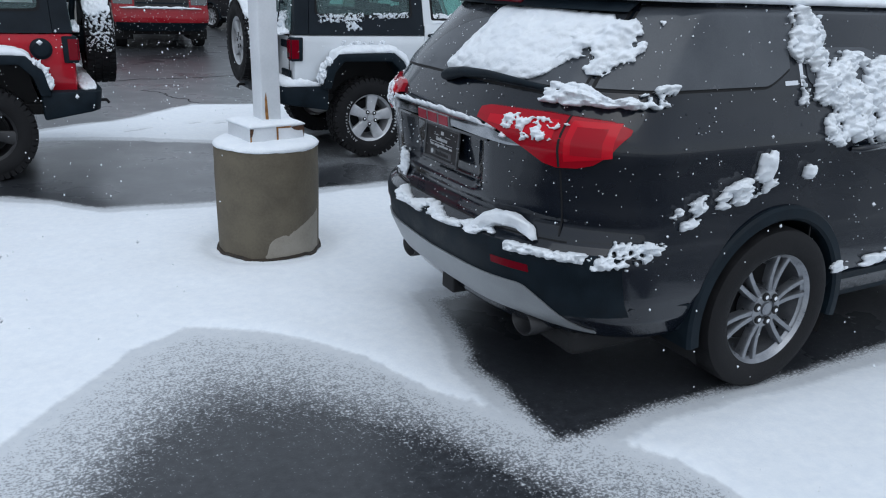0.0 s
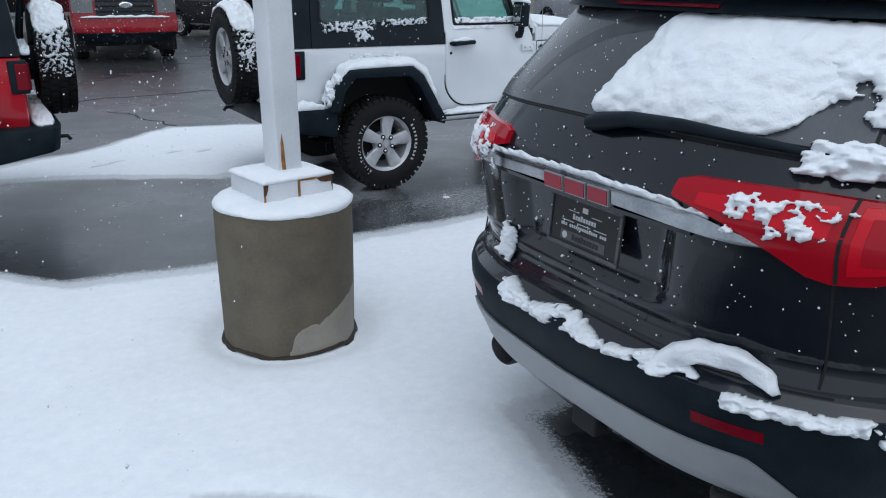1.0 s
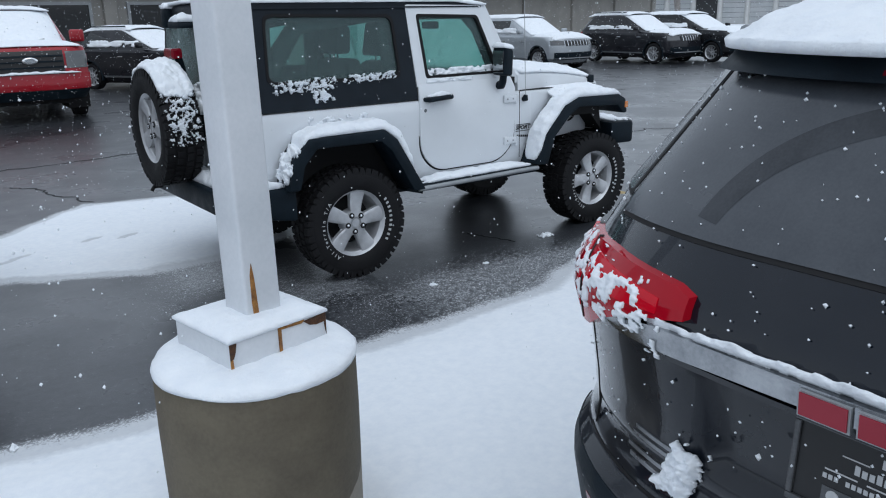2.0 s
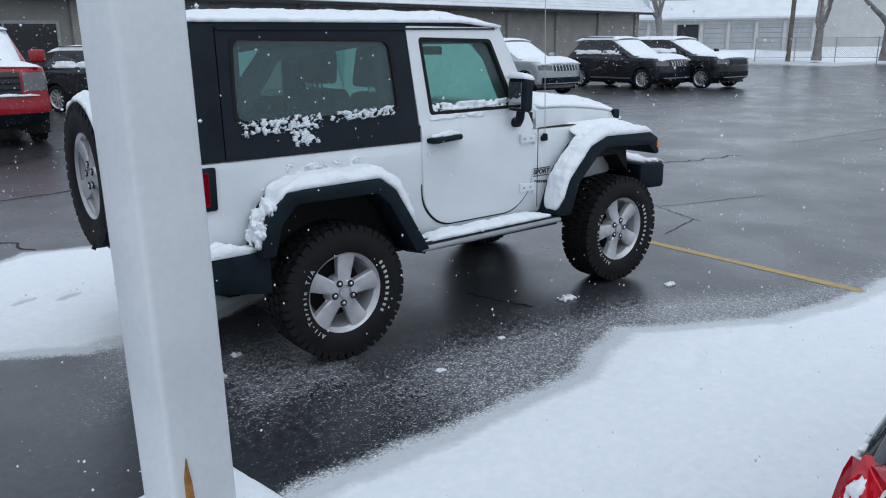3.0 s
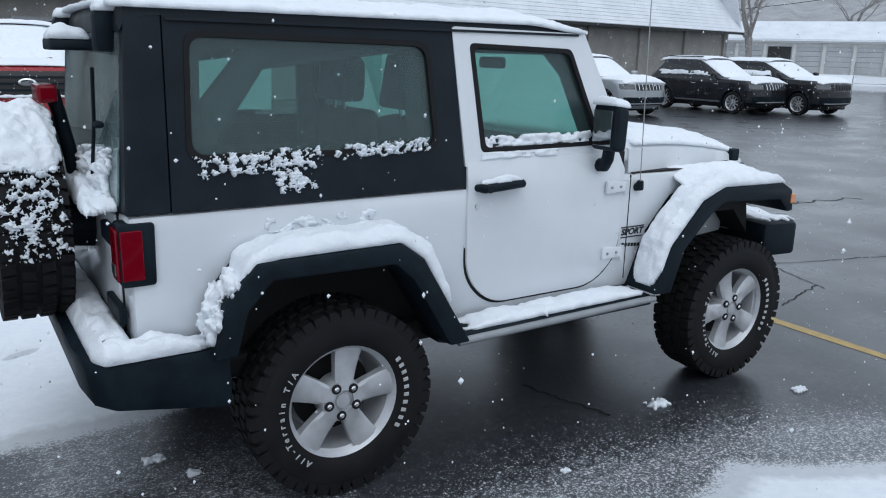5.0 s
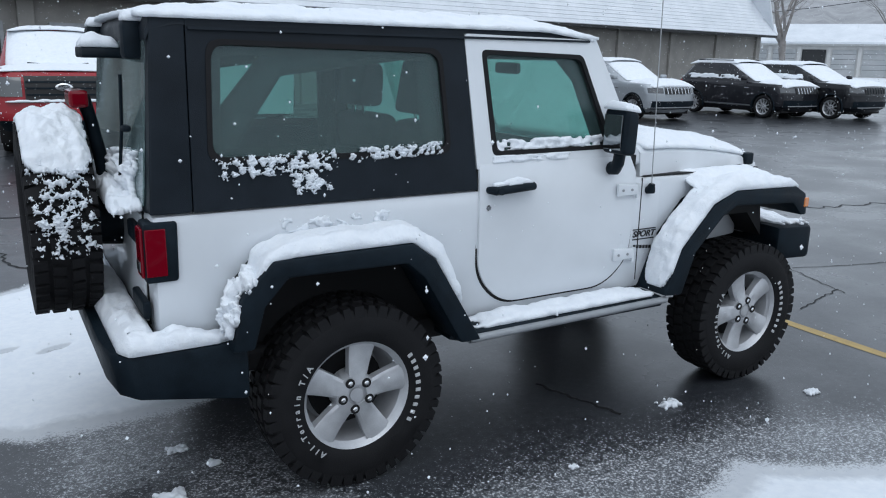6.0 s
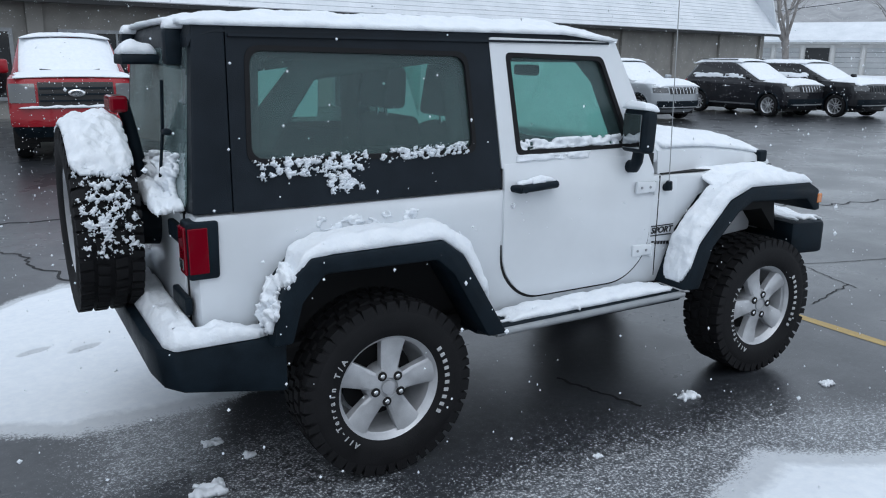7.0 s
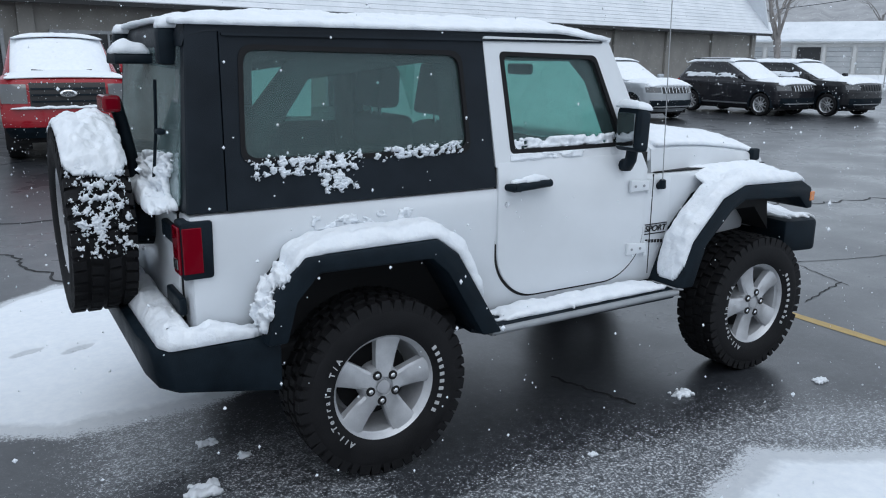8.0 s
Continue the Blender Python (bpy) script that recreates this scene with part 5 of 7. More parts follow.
    for k in range(7):
        part("grille_slot", boxed(2.725, 2.735, -0.24 + 0.08 * k - 0.022, -0.24 + 0.08 * k + 0.022, 0.85, 1.11, r=0.004), WELL, grille)
    for sg in (-1, 1):
        part("headlight", cap(lathe([(0.03, 0.0), (0.085, 0.006), (0.09, 0.03)], 24)), CLEAR_LENS, grille).matrix_local = Matrix.Translation((2.715, sg * 0.42, 1.03)) @ Matrix.Rotation(radians(90), 4, "Z")
        part("hood_latch", boxed(2.6, 2.67, sg * 0.575 - 0.02, sg * 0.565 + 0.02, 1.2, 1.27, r=0.01), PLASTIC, car)
        part("cowl_seam", boxed(1.652, 1.657, sg * 0.724 - 0.003, sg * 0.724 + 0.003, 0.66, 1.2), WELL, car)
    part("hood_seam", boxed(1.68, 2.56, -0.712, -0.56, 1.202, 1.208), WELL, car)
    # doors with framed windows
    for sg in (-1, 1):
        low = rounded([(0.655, 1.20), (0.655, 0.80), (0.79, 0.662), (1.42, 0.662), (1.585, 0.80), (1.6, 1.235), (1.56, 1.32), (0.655, 1.32)], [0, 0.16, 0.16, 0.16, 0.16, 0, 0, 0], 6)
        door = part("door", lean_bm(prism(low, -0.02, 0.014, 0.004), sg), paint, car, smooth=35)
        seam = rounded([(0.646, 1.32), (0.646, 0.79), (0.78, 0.652), (1.43, 0.652), (1.596, 0.79), (1.61, 1.32)], [0, 0.16, 0.16, 0.16, 0.16, 0], 6)
        part("door_gap", lean_bm(prism(seam, -0.02, 0.0025), sg), WELL, door)
        outer = [(0.645, 1.30), (1.56, 1.30), (1.545, 1.36), (1.335, 1.875), (0.60, 1.885)]
        inner = [(0.735, 1.36), (1.43, 1.365), (1.42, 1.42), (1.255, 1.80), (0.69, 1.815)]
        part("door_frame", framed(outer, inner, [0.0, 0.0, 0.02, 0.07, 0.02], [0.03, 0.02, 0.03, 0.05, 0.04], 0.012, -0.03, leaned(sg), 5), paint, door, smooth=35)
        part("window_seal", framed([(0.73, 1.355), (1.435, 1.36), (1.425, 1.42), (1.26, 1.805), (0.685, 1.82)], [(0.755, 1.375), (1.41, 1.38), (1.4, 1.42), (1.245, 1.785), (0.71, 1.80)], 0.03, 0.03, 0.014, -0.02, leaned(sg), 5), RUBBER, door)
        pane = part("door_pane", lean_bm(prism([(0.74, 1.36), (1.43, 1.365), (1.42, 1.42), (1.25, 1.80), (0.695, 1.81)], -0.012, -0.006), sg), PANE, door)
        pane.visible_shadow = False
        h = part("door_handle", lean_bm(tube([(0.70, 0.012, 1.205), (0.71, 0.055, 1.207), (0.82, 0.06, 1.213), (0.92, 0.055, 1.217), (0.93, 0.012, 1.217)], [0.016, 0.021, 0.02, 0.019, 0.014], 10), sg), PLASTIC, door, "black door handle", smooth=60)
        part("handle_button", lean_bm(tube([(0.725, 0.04, 1.207), (0.725, 0.083, 1.207)], 0.017, 12), sg), PLASTIC, h, smooth=50)
        part("door_lock", lean_bm(tube([(0.70, 0.01, 1.125), (0.70, 0.02, 1.125)], 0.013, 12), sg), CHROME, door)
        for hz in (1.15, 0.815):
            hinge = part("hinge", lean_bm(prism([(1.47, hz - 0.03), (1.6, hz - 0.026), (1.6, hz + 0.026), (1.47, hz + 0.034)], 0.012, 0.03, 0.005), sg), paint, door, smooth=40)
            part("hinge_pin", lean_bm(tube([(1.605, 0.022, hz - 0.045), (1.605, 0.022, hz + 0.03)], 0.011, 8), sg), paint, hinge)
            for bx in (1.5, 1.56):
                part("bolt", lean_bm(tube([(bx, 0.028, hz), (bx, 0.034, hz)], 0.007, 8), sg), SATIN, hinge)
        mirror = part("door_mirror", prism(rounded([(1.345, 1.35), (1.43, 1.34), (1.44, 1.545), (1.355, 1.565)], 0.03), sg * 0.74, sg * 0.90, 0.035, 3), PLASTIC, car, "black mirror housing", smooth=60)
        part("mirror_glass", boxed(1.341, 1.349, sg * 0.76, sg * 0.88, 1.37, 1.535, r=0.002), MIRROR, mirror)
        part("mirror_arm", tube([(1.43, sg * 0.72, 1.265), (1.43, sg * 0.76, 1.265), (1.42, sg * 0.79, 1.30), (1.41, sg * 0.81, 1.36)], [0.035, 0.032, 0.03, 0.03], 10), PLASTIC, mirror, smooth=60)
        # flares, steps, lamps
        flare = [(-0.535, 0.71), (-0.49, 0.91), (-0.37, 1.045), (0.22, 1.05), (0.325, 0.97), (0.56, 0.58), (0.455, 0.58), (0.27, 0.895), (0.19, 0.968), (-0.31, 0.972), (-0.405, 0.87), (-0.45, 0.71)]
        part("rear_flare", prism(flare, sg * 0.7, sg * 0.935, 0.014), PLASTIC, car, "black moulded wheel flare", smooth=35)
        ff = [(1.67, 0.62), (1.765, 0.85), (1.98, 1.07), (2.14, 1.13), (2.63, 1.122), (2.715, 1.08), (2.74, 0.955), (2.69, 0.955), (2.61, 1.03), (2.15, 1.05), (2.05, 1.0), (1.87, 0.83), (1.79, 0.61)]
        part("front_flare", prism(ff, sg * 0.60, sg * 0.935, 0.014), PLASTIC, car, "black moulded wheel flare", smooth=35)
        part("fender", prism([(1.69, 1.2), (2.58, 1.19), (2.6, 1.13), (2.14, 1.132), (1.96, 1.07), (1.745, 0.84), (1.69, 0.65)], sg * 0.55, sg * 0.722, 0.01), paint, car, smooth=35)
        part("marker_lamp", boxed(2.70, 2.74, sg * 0.86, sg * 0.94, 1.0, 1.055, r=0.006), AMBER, car, "amber side marker")
        step = part("side_step", prism(rounded([(-0.16, 0.555), (0.0, 0.56), (0.0, 0.615), (-0.16, 0.61)], 0.02), 0.52, 1.69, 0.006, axis="x"), PLASTIC, car, "black side step", smooth=40)
        step.matrix_local = Matrix.Translation((0, -0.74 if sg < 0 else 0.90, 0))
        part("step_edge", tube([(0.51, sg * 0.905, 0.58), (1.70, sg * 0.905, 0.592)], 0.018, 12), SATIN, step, "satin silver edge", smooth=60).matrix_local = Matrix.Translation((0, 0.74 if sg < 0 else -0.90, 0))
        part("mud_bracket", prism([(0.46, 0.56), (0.6, 0.52), (0.62, 0.6), (0.48, 0.66)], sg * 0.55, sg * 0.82), PLASTIC, car)
        lampbox = part("tail_light", prism(rounded([(-0.785, 0.96), (-0.668, 0.96), (-0.663, 1.185), (-0.785, 1.185)], 0.015), sg * 0.63, sg * 0.74, 0.008), PLASTIC, car, "black tail light box", smooth=40)
        part("tail_lens", boxed(-0.797, -0.782, sg * 0.643, sg * 0.728, 0.98, 1.165, r=0.006), DARK_RED_LENS, lampbox, "red lens")
        part("tail_lens_side", boxed(-0.782, -0.708, sg * 0.736, sg * 0.745, 0.985, 1.162, r=0.003), DARK_RED_LENS, lampbox, "red lens")
        part("tail_lens_middle", boxed(-0.801, -0.793, sg * 0.655, sg * 0.715, 1.0, 1.04, r=0.003), CLEAR_LENS, lampbox)
    # hard top: sides with quarter windows, roof, rear corner posts
    for sg in (-1, 1):
        side = part("hardtop_side", framed([(-0.60, 1.21), (0.645, 1.21), (0.60, 1.895), (-0.575, 1.915)], [(-0.525, 1.395), (0.505, 1.385), (0.475, 1.81), (-0.50, 1.825)], [0, 0, 0.02, 0.02], [0.06, 0.05, 0.05, 0.06], 0.008, -0.03, leaned(sg), 6), HARDTOP, car, smooth=35)
        part("window_seal", framed([(-0.535, 1.385), (0.515, 1.375), (0.485, 1.82), (-0.51, 1.835)], [(-0.515, 1.405), (0.495, 1.395), (0.467, 1.80), (-0.492, 1.815)], 0.06, 0.06, 0.012, -0.01, leaned(sg), 6), RUBBER, side)
        pane = part("quarter_pane", lean_bm(prism([(-0.52, 1.40), (0.5, 1.39), (0.47, 1.81), (-0.495, 1.82)], -0.008, -0.003), sg), PANE, side)
        pane.visible_shadow = False
        part("pane_border", framed([(-0.515, 1.405), (0.495, 1.395), (0.467, 1.80), (-0.492, 1.815)], [(-0.478, 1.435), (0.462, 1.425), (0.438, 1.765), (-0.455, 1.78)], 0.05, 0.012, -0.009, -0.011, leaned(sg), 6), WELL, side)
        part("drip_rail", lean_bm(prism([(-0.57, 1.865), (1.3, 1.862), (1.3, 1.872), (-0.57, 1.875)], 0.0, 0.02), sg), HARDTOP, side)
        post = prism(rounded([(-0.755, 1.21), (-0.602, 1.21), (-0.577, 1.915), (-0.70, 1.915)], 0.01), -0.15, 0.006, 0.055, 5)
        part("corner_post", lean_bm(post, sg), HARDTOP, car, smooth=40)
    roof = bmesh.new()
    secs = []
    for x, z in ((-0.715, 1.87), (-0.70, 1.905), (-0.62, 1.925), (0.3, 1.935), (1.1, 1.92), (1.30, 1.895), (1.335, 1.87)):
        sec = [(-0.655, z - 0.045), (-0.645, z - 0.015), (-0.58, z), (0, z + 0.012), (0.58, z), (0.645, z - 0.015), (0.655, z - 0.045)]
        secs.append([roof.verts.new((x, y, q)) for y, q in sec])
    for a, b in zip(secs, secs[1:]):
        for j in range(6):
            roof.faces.new((a[j], a[j + 1], b[j + 1], b[j]))
        roof.faces.new((a[0], b[0], b[6], a[6]))
    roof.faces.new(secs[0])
    roof.faces.new(list(reversed(secs[-1])))
    part("roof", roof, HARDTOP, car, smooth=40)
    # rear: tailgate, glass, wiper, lamp stem
    gate = part("tailgate", boxed(-0.765, -0.748, -0.56, 0.56, 0.76, 1.19, r=0.006), paint, car, smooth=40)
    part("tailgate_gap", boxed(-0.756, -0.746, -0.572, 0.572, 0.75, 1.2), WELL, gate)
    part("tailgate_hinge", boxed(-0.79, -0.762, -0.66, -0.42, 1.08, 1.15, r=0.008), PLASTIC, gate, "black hinge")
    part("tailgate_hinge", boxed(-0.79, -0.762, -0.66, -0.42, 0.80, 0.87, r=0.008), PLASTIC, gate, "black hinge")
    part("rear_window_frame", rear_frame(), HARDTOP, car, smooth=40)
    pane = part("rear_pane", prism(rounded([(-0.645, 1.225), (0.645, 1.225), (0.60, 1.872), (-0.60, 1.872)], 0.03), 0.0, 0.006, axis="x"), MIST_SHEEN_PANE, car, "tinted liftgate glass, mist and sky sheen in its colour")
    pane.matrix_local = Matrix.Translation((-0.86, 0, 0)) @ Matrix.Shear("YZ", 4, (0.0, 0.0))
    for v in pane.data.vertices:
        v.co.x += 0.096 + 0.09 * (v.co.z - 1.23)
    pane.visible_shadow = False
    part("glass_hinge", boxed(-0.775, -0.69, -0.54, -0.46, 1.755, 1.895, r=0.02), PLASTIC, car, "black liftgate hinge", smooth=40)
    part("glass_hinge", boxed(-0.775, -0.69, 0.46, 0.54, 1.755, 1.895, r=0.02), PLASTIC, car, "black liftgate hinge", smooth=40)
    part("wiper_housing", prism(rounded([(-0.12, 1.755), (0.12, 1.755), (0.11, 1.80), (-0.11, 1.80)], 0.018), -0.865, -0.70, 0.014, axis="x"), PLASTIC, car, "black wiper motor cover", smooth=40)
    part("wiper_arm", tube([(-0.775, -0.44, 1.7), (-0.778, -0.4, 1.5), (-0.79, -0.34, 1.3)], 0.007, 6), PLASTIC, car)
    part("glass_handle", boxed(-0.785, -0.75, -0.45, -0.38, 1.485, 1.51, r=0.01), PLASTIC, car)
    stem = part("lamp_stem", tube([(-0.79, 0.0, 1.12), (-0.815, 0.0, 1.35), (-0.84, 0.0, 1.5), (-0.865, 0.0, 1.6)], [0.03, 0.028, 0.026, 0.03], 8), PLASTIC, car, smooth=60)
    part("high_brake_light", boxed(-0.925, -0.85, -0.09, 0.09, 1.555, 1.625, r=0.014), DARK_RED_LENS, stem, "red high brake light")
    # spare wheel
    spare = wheel_parts("offroad" + ("_dark" if rims else ""), car, pose(-1.007, -0.03, 1.10, 0, 0, -90), 0.405, 0.255, 0.234, sp, tread=True, spin=25, alloy=rims)
    spare.name = "spare_wheel"
    part("spare_carrier", cap(lathe([(0.05, -0.1), (0.12, -0.09), (0.14, 0.1)], 20)), PLASTIC, car).matrix_local = Matrix.Translation((-0.86, -0.03, 1.10)) @ Matrix.Rotation(radians(-90), 4, "Z")
    part("plate_holder", boxed(-0.785, -0.748, 0.58, 0.7, 0.98, 1.15, r=0.01), PLASTIC, car)
    # bumpers
    rb = [(-0.955, -0.60), (-0.935, -0.77), (-0.88, -0.85), (-0.46, -0.885), (-0.46, 0.885), (-0.88, 0.85), (-0.935, 0.77), (-0.955, 0.60)]
    bm = prism(rb, 0.50, 0.735, 0.02, axis="z")
    for v in bm.verts:
        if v.co.z < 0.6:
            v.co.x += 0.02 if v.co.x < -0.7 else 0.0
            v.co.z += 0.06 * smooth01((-0.55 - v.co.x) / 0.35)
    part("rear_bumper", bm, PLASTIC, car, "black plastic bumper", smooth=35)
    part("tow_hook", tube([(-0.93, 0.45, 0.6), (-1.0, 0.45, 0.6), (-1.02, 0.45, 0.57)], 0.015, 6), WELL, car)
    fb = [(2.66, -0.83), (2.9, -0.87), (2.96, -0.8), (2.99, -0.6), (2.99, 0.6), (2.96, 0.8), (2.9, 0.87), (2.66, 0.83), (2.72, 0.5), (2.72, -0.5)]
    part("front_bumper", prism(fb, 0.67, 0.865, 0.025, axis="z"), PLASTIC, car, "black plastic bumper", smooth=35)
    part("bumper_mount", boxed(2.5, 2.75, -0.45, 0.45, 0.62, 0.8, r=0.02), WELL, car)
    # windshield
    wf = framed([(-0.69, 1.26), (0.69, 1.26), (0.63, 1.90), (-0.63, 1.90)], [(-0.63, 1.32), (0.63, 1.32), (0.575, 1.84), (-0.575, 1.84)], 0.03, 0.05, 0.0, 0.05, None, 5)
    for v in wf.verts:
        a, d, z = v.co.x, v.co.y, v.co.z
        v.co = Vector((1.66 - 0.52 * (z - 1.22) + d, a, z))
    part("windshield_frame", wf, paint, car, smooth=35)
    wp = prism([(-0.64, 1.31), (0.64, 1.31), (0.585, 1.85), (-0.585, 1.85)], 0.02, 0.026, axis="y")
    for v in wp.verts:
        a, d, z = v.co.x, v.co.y, v.co.z
        v.co = Vector((1.66 - 0.52 * (z - 1.22) + d, a, z))
    pane = part("windshield_pane", wp, PANE, car)
    pane.visible_shadow = False
    # cabin
    for y in (-0.36, 0.36):
        s = seat(car)
        s.matrix_local = Matrix.Translation((0.9, y, 0.03))
    part("rear_bench", prism(rounded([(-0.45, 0.75), (0.1, 0.75), (0.1, 0.92), (-0.3, 0.92), (-0.40, 1.42), (-0.52, 1.42)], 0.05), -0.5, 0.5, 0.05, 3), CLOTH, car, smooth=60)
    for y in (-0.3, 0.3):
        part("bench_headrest", prism(rounded([(-0.56, 1.45), (-0.44, 1.45), (-0.43, 1.62), (-0.52, 1.66)], 0.04), y - 0.13, y + 0.13, 0.05, 4), CLOTH, car, smooth=60)
    part("dashboard", prism(rounded([(1.4, 0.95), (1.64, 0.95), (1.64, 1.26), (1.5, 1.28), (1.38, 1.2)], 0.04), -0.66, 0.66, 0.02), CLOTH, car, smooth=60)
    part("steering_wheel", tube([(1.25 - 0.06 * math.sin(a), 0.36 + 0.18 * math.cos(a), 1.25 + 0.17 * math.sin(a)) for a in np.linspace(0, 6.283, 25)], 0.016, 6), RUBBER, car)
    part("inside_mirror", boxed(1.28, 1.31, -0.11, 0.11, 1.70, 1.76, r=0.015), PLASTIC, car, smooth=40)
    for sg in (-1, 1):
        y = sg * 0.56
        part("roll_bar", tube([(-0.6, y, 1.15), (-0.42, y, 1.5), (-0.22, y, 1.76), (0.45, y, 1.83), (1.2, y, 1.82), (1.34, y, 1.7), (1.6, y, 1.2)], [0.07, 0.072, 0.065, 0.05, 0.045, 0.045, 0.045], 12), CLOTH, car, "padded roll bar", smooth=60)
        part("roll_hoop", tube([(0.45, y, 1.82), (0.47, y * 1.08, 1.5), (0.48, y * 1.1, 1.0)], 0.05, 10), CLOTH, car, smooth=60)
    part("roll_hoop", tube([(0.45, -0.56, 1.82), (0.45, 0.56, 1.82)], 0.045, 10), CLOTH, car, smooth=60)
    # antenna
    ant = part("antenna_base", tube([(1.70, -0.715, 1.135), (1.70, -0.745, 1.14), (1.70, -0.75, 1.17)], [0.022, 0.026, 0.016], 10), PLASTIC, car, smooth=60)
    part("antenna_rod", tube([(1.70, -0.748, 1.16), (1.692, -0.742, 1.6), (1.684, -0.737, 2.12)], 0.0028, 5), STEEL, ant)
    return car


def rear_frame():
    """Black frame round the liftgate glass, in the plane of the rear."""
    bm = framed([(-0.66, 1.205), (0.66, 1.205), (0.61, 1.90), (-0.61, 1.90)], [(-0.55, 1.235), (0.55, 1.235), (0.515, 1.85), (-0.515, 1.85)], [0.02] * 4, [0.04] * 4, 0.0, 0.03, None, 4)
    for v in bm.verts:
        a, d, z = v.co.x, v.co.y, v.co.z
        v.co = Vector((-0.752 + 0.09 * (z - 1.23) + d, a, z))
    return bm


white_jeep = build_offroader("off_roader", "white two-door off-roader with black hard top under fresh snow", WHITE_PAINT, pose(0, 0, 0))
text_mesh("SPORT", 0.045, 0.001, LETTER_BLACK, white_jeep, Matrix.Translation((1.69, -0.7285, 0.905)) @ Matrix.Rotation(radians(90), 4, "X"), "trim_lettering", 0.25, "black lettering", 1.15, 0.001)
part("trim_line", boxed(1.615, 1.775, -0.729, -0.724, 0.928, 0.933), LETTER_BLACK, white_jeep)
part("trim_line", boxed(1.615, 1.765, -0.729, -0.724, 0.876, 0.881), LETTER_BLACK, white_jeep)
for k in range(8):
    part("model_name_bar", boxed(1.625 + 0.022 * k, 1.641 + 0.022 * k, -0.729, -0.724, 0.832 - 0.002 * k, 0.85 - 0.002 * k, r=0.002), LETTER_BLACK, white_jeep, "black lettering bar")

red_jeep = build_offroader("off_roader", "red off-roader with black hard top and snowy flares", RED_PAINT, pose(-3.43, 0.09, 0, 0, 0, 180), lettering=False, rims=STEEL_WHEEL)
part("fuel_cap", cap(lathe([(0.02, -0.03), (0.06, -0.028), (0.085, -0.01), (0.09, 0.02)], 24)), PLASTIC, red_jeep, "round black fuel filler").matrix_local = Matrix.Translation((-0.5, 0.735, 1.08)) @ Matrix.Rotation(radians(180), 4, "Z")


def path_sheet(path, y0, y1, sg=-1):
    """place() along a path of (x, z), spanning y0 to y1 on one flank."""
    pts = [Vector((x, 0, z)) for x, z in path]
    lens = [0.0]
    for a, b in zip(pts, pts[1:]):
        lens.append(lens[-1] + (b - a).length)

    def place(u, v):
        d = u * lens[-1]
        k = max(i for i in range(len(pts) - 1) if lens[i] <= d + 1e-9)
        t = (d - lens[k]) / (lens[k + 1] - lens[k])
        p = pts[k].lerp(pts[k + 1], t)
        y = sg * (y0 + (y1 - y0) * v)
        e = (pts[k + 1] - pts[k]).normalized()
        n = Vector((-e.z, 0, e.x))
        return Vector((p.x, y, p.z)), (n + Vector((0, sg * 0.25 * v, 0.35))).normalized()
    return place


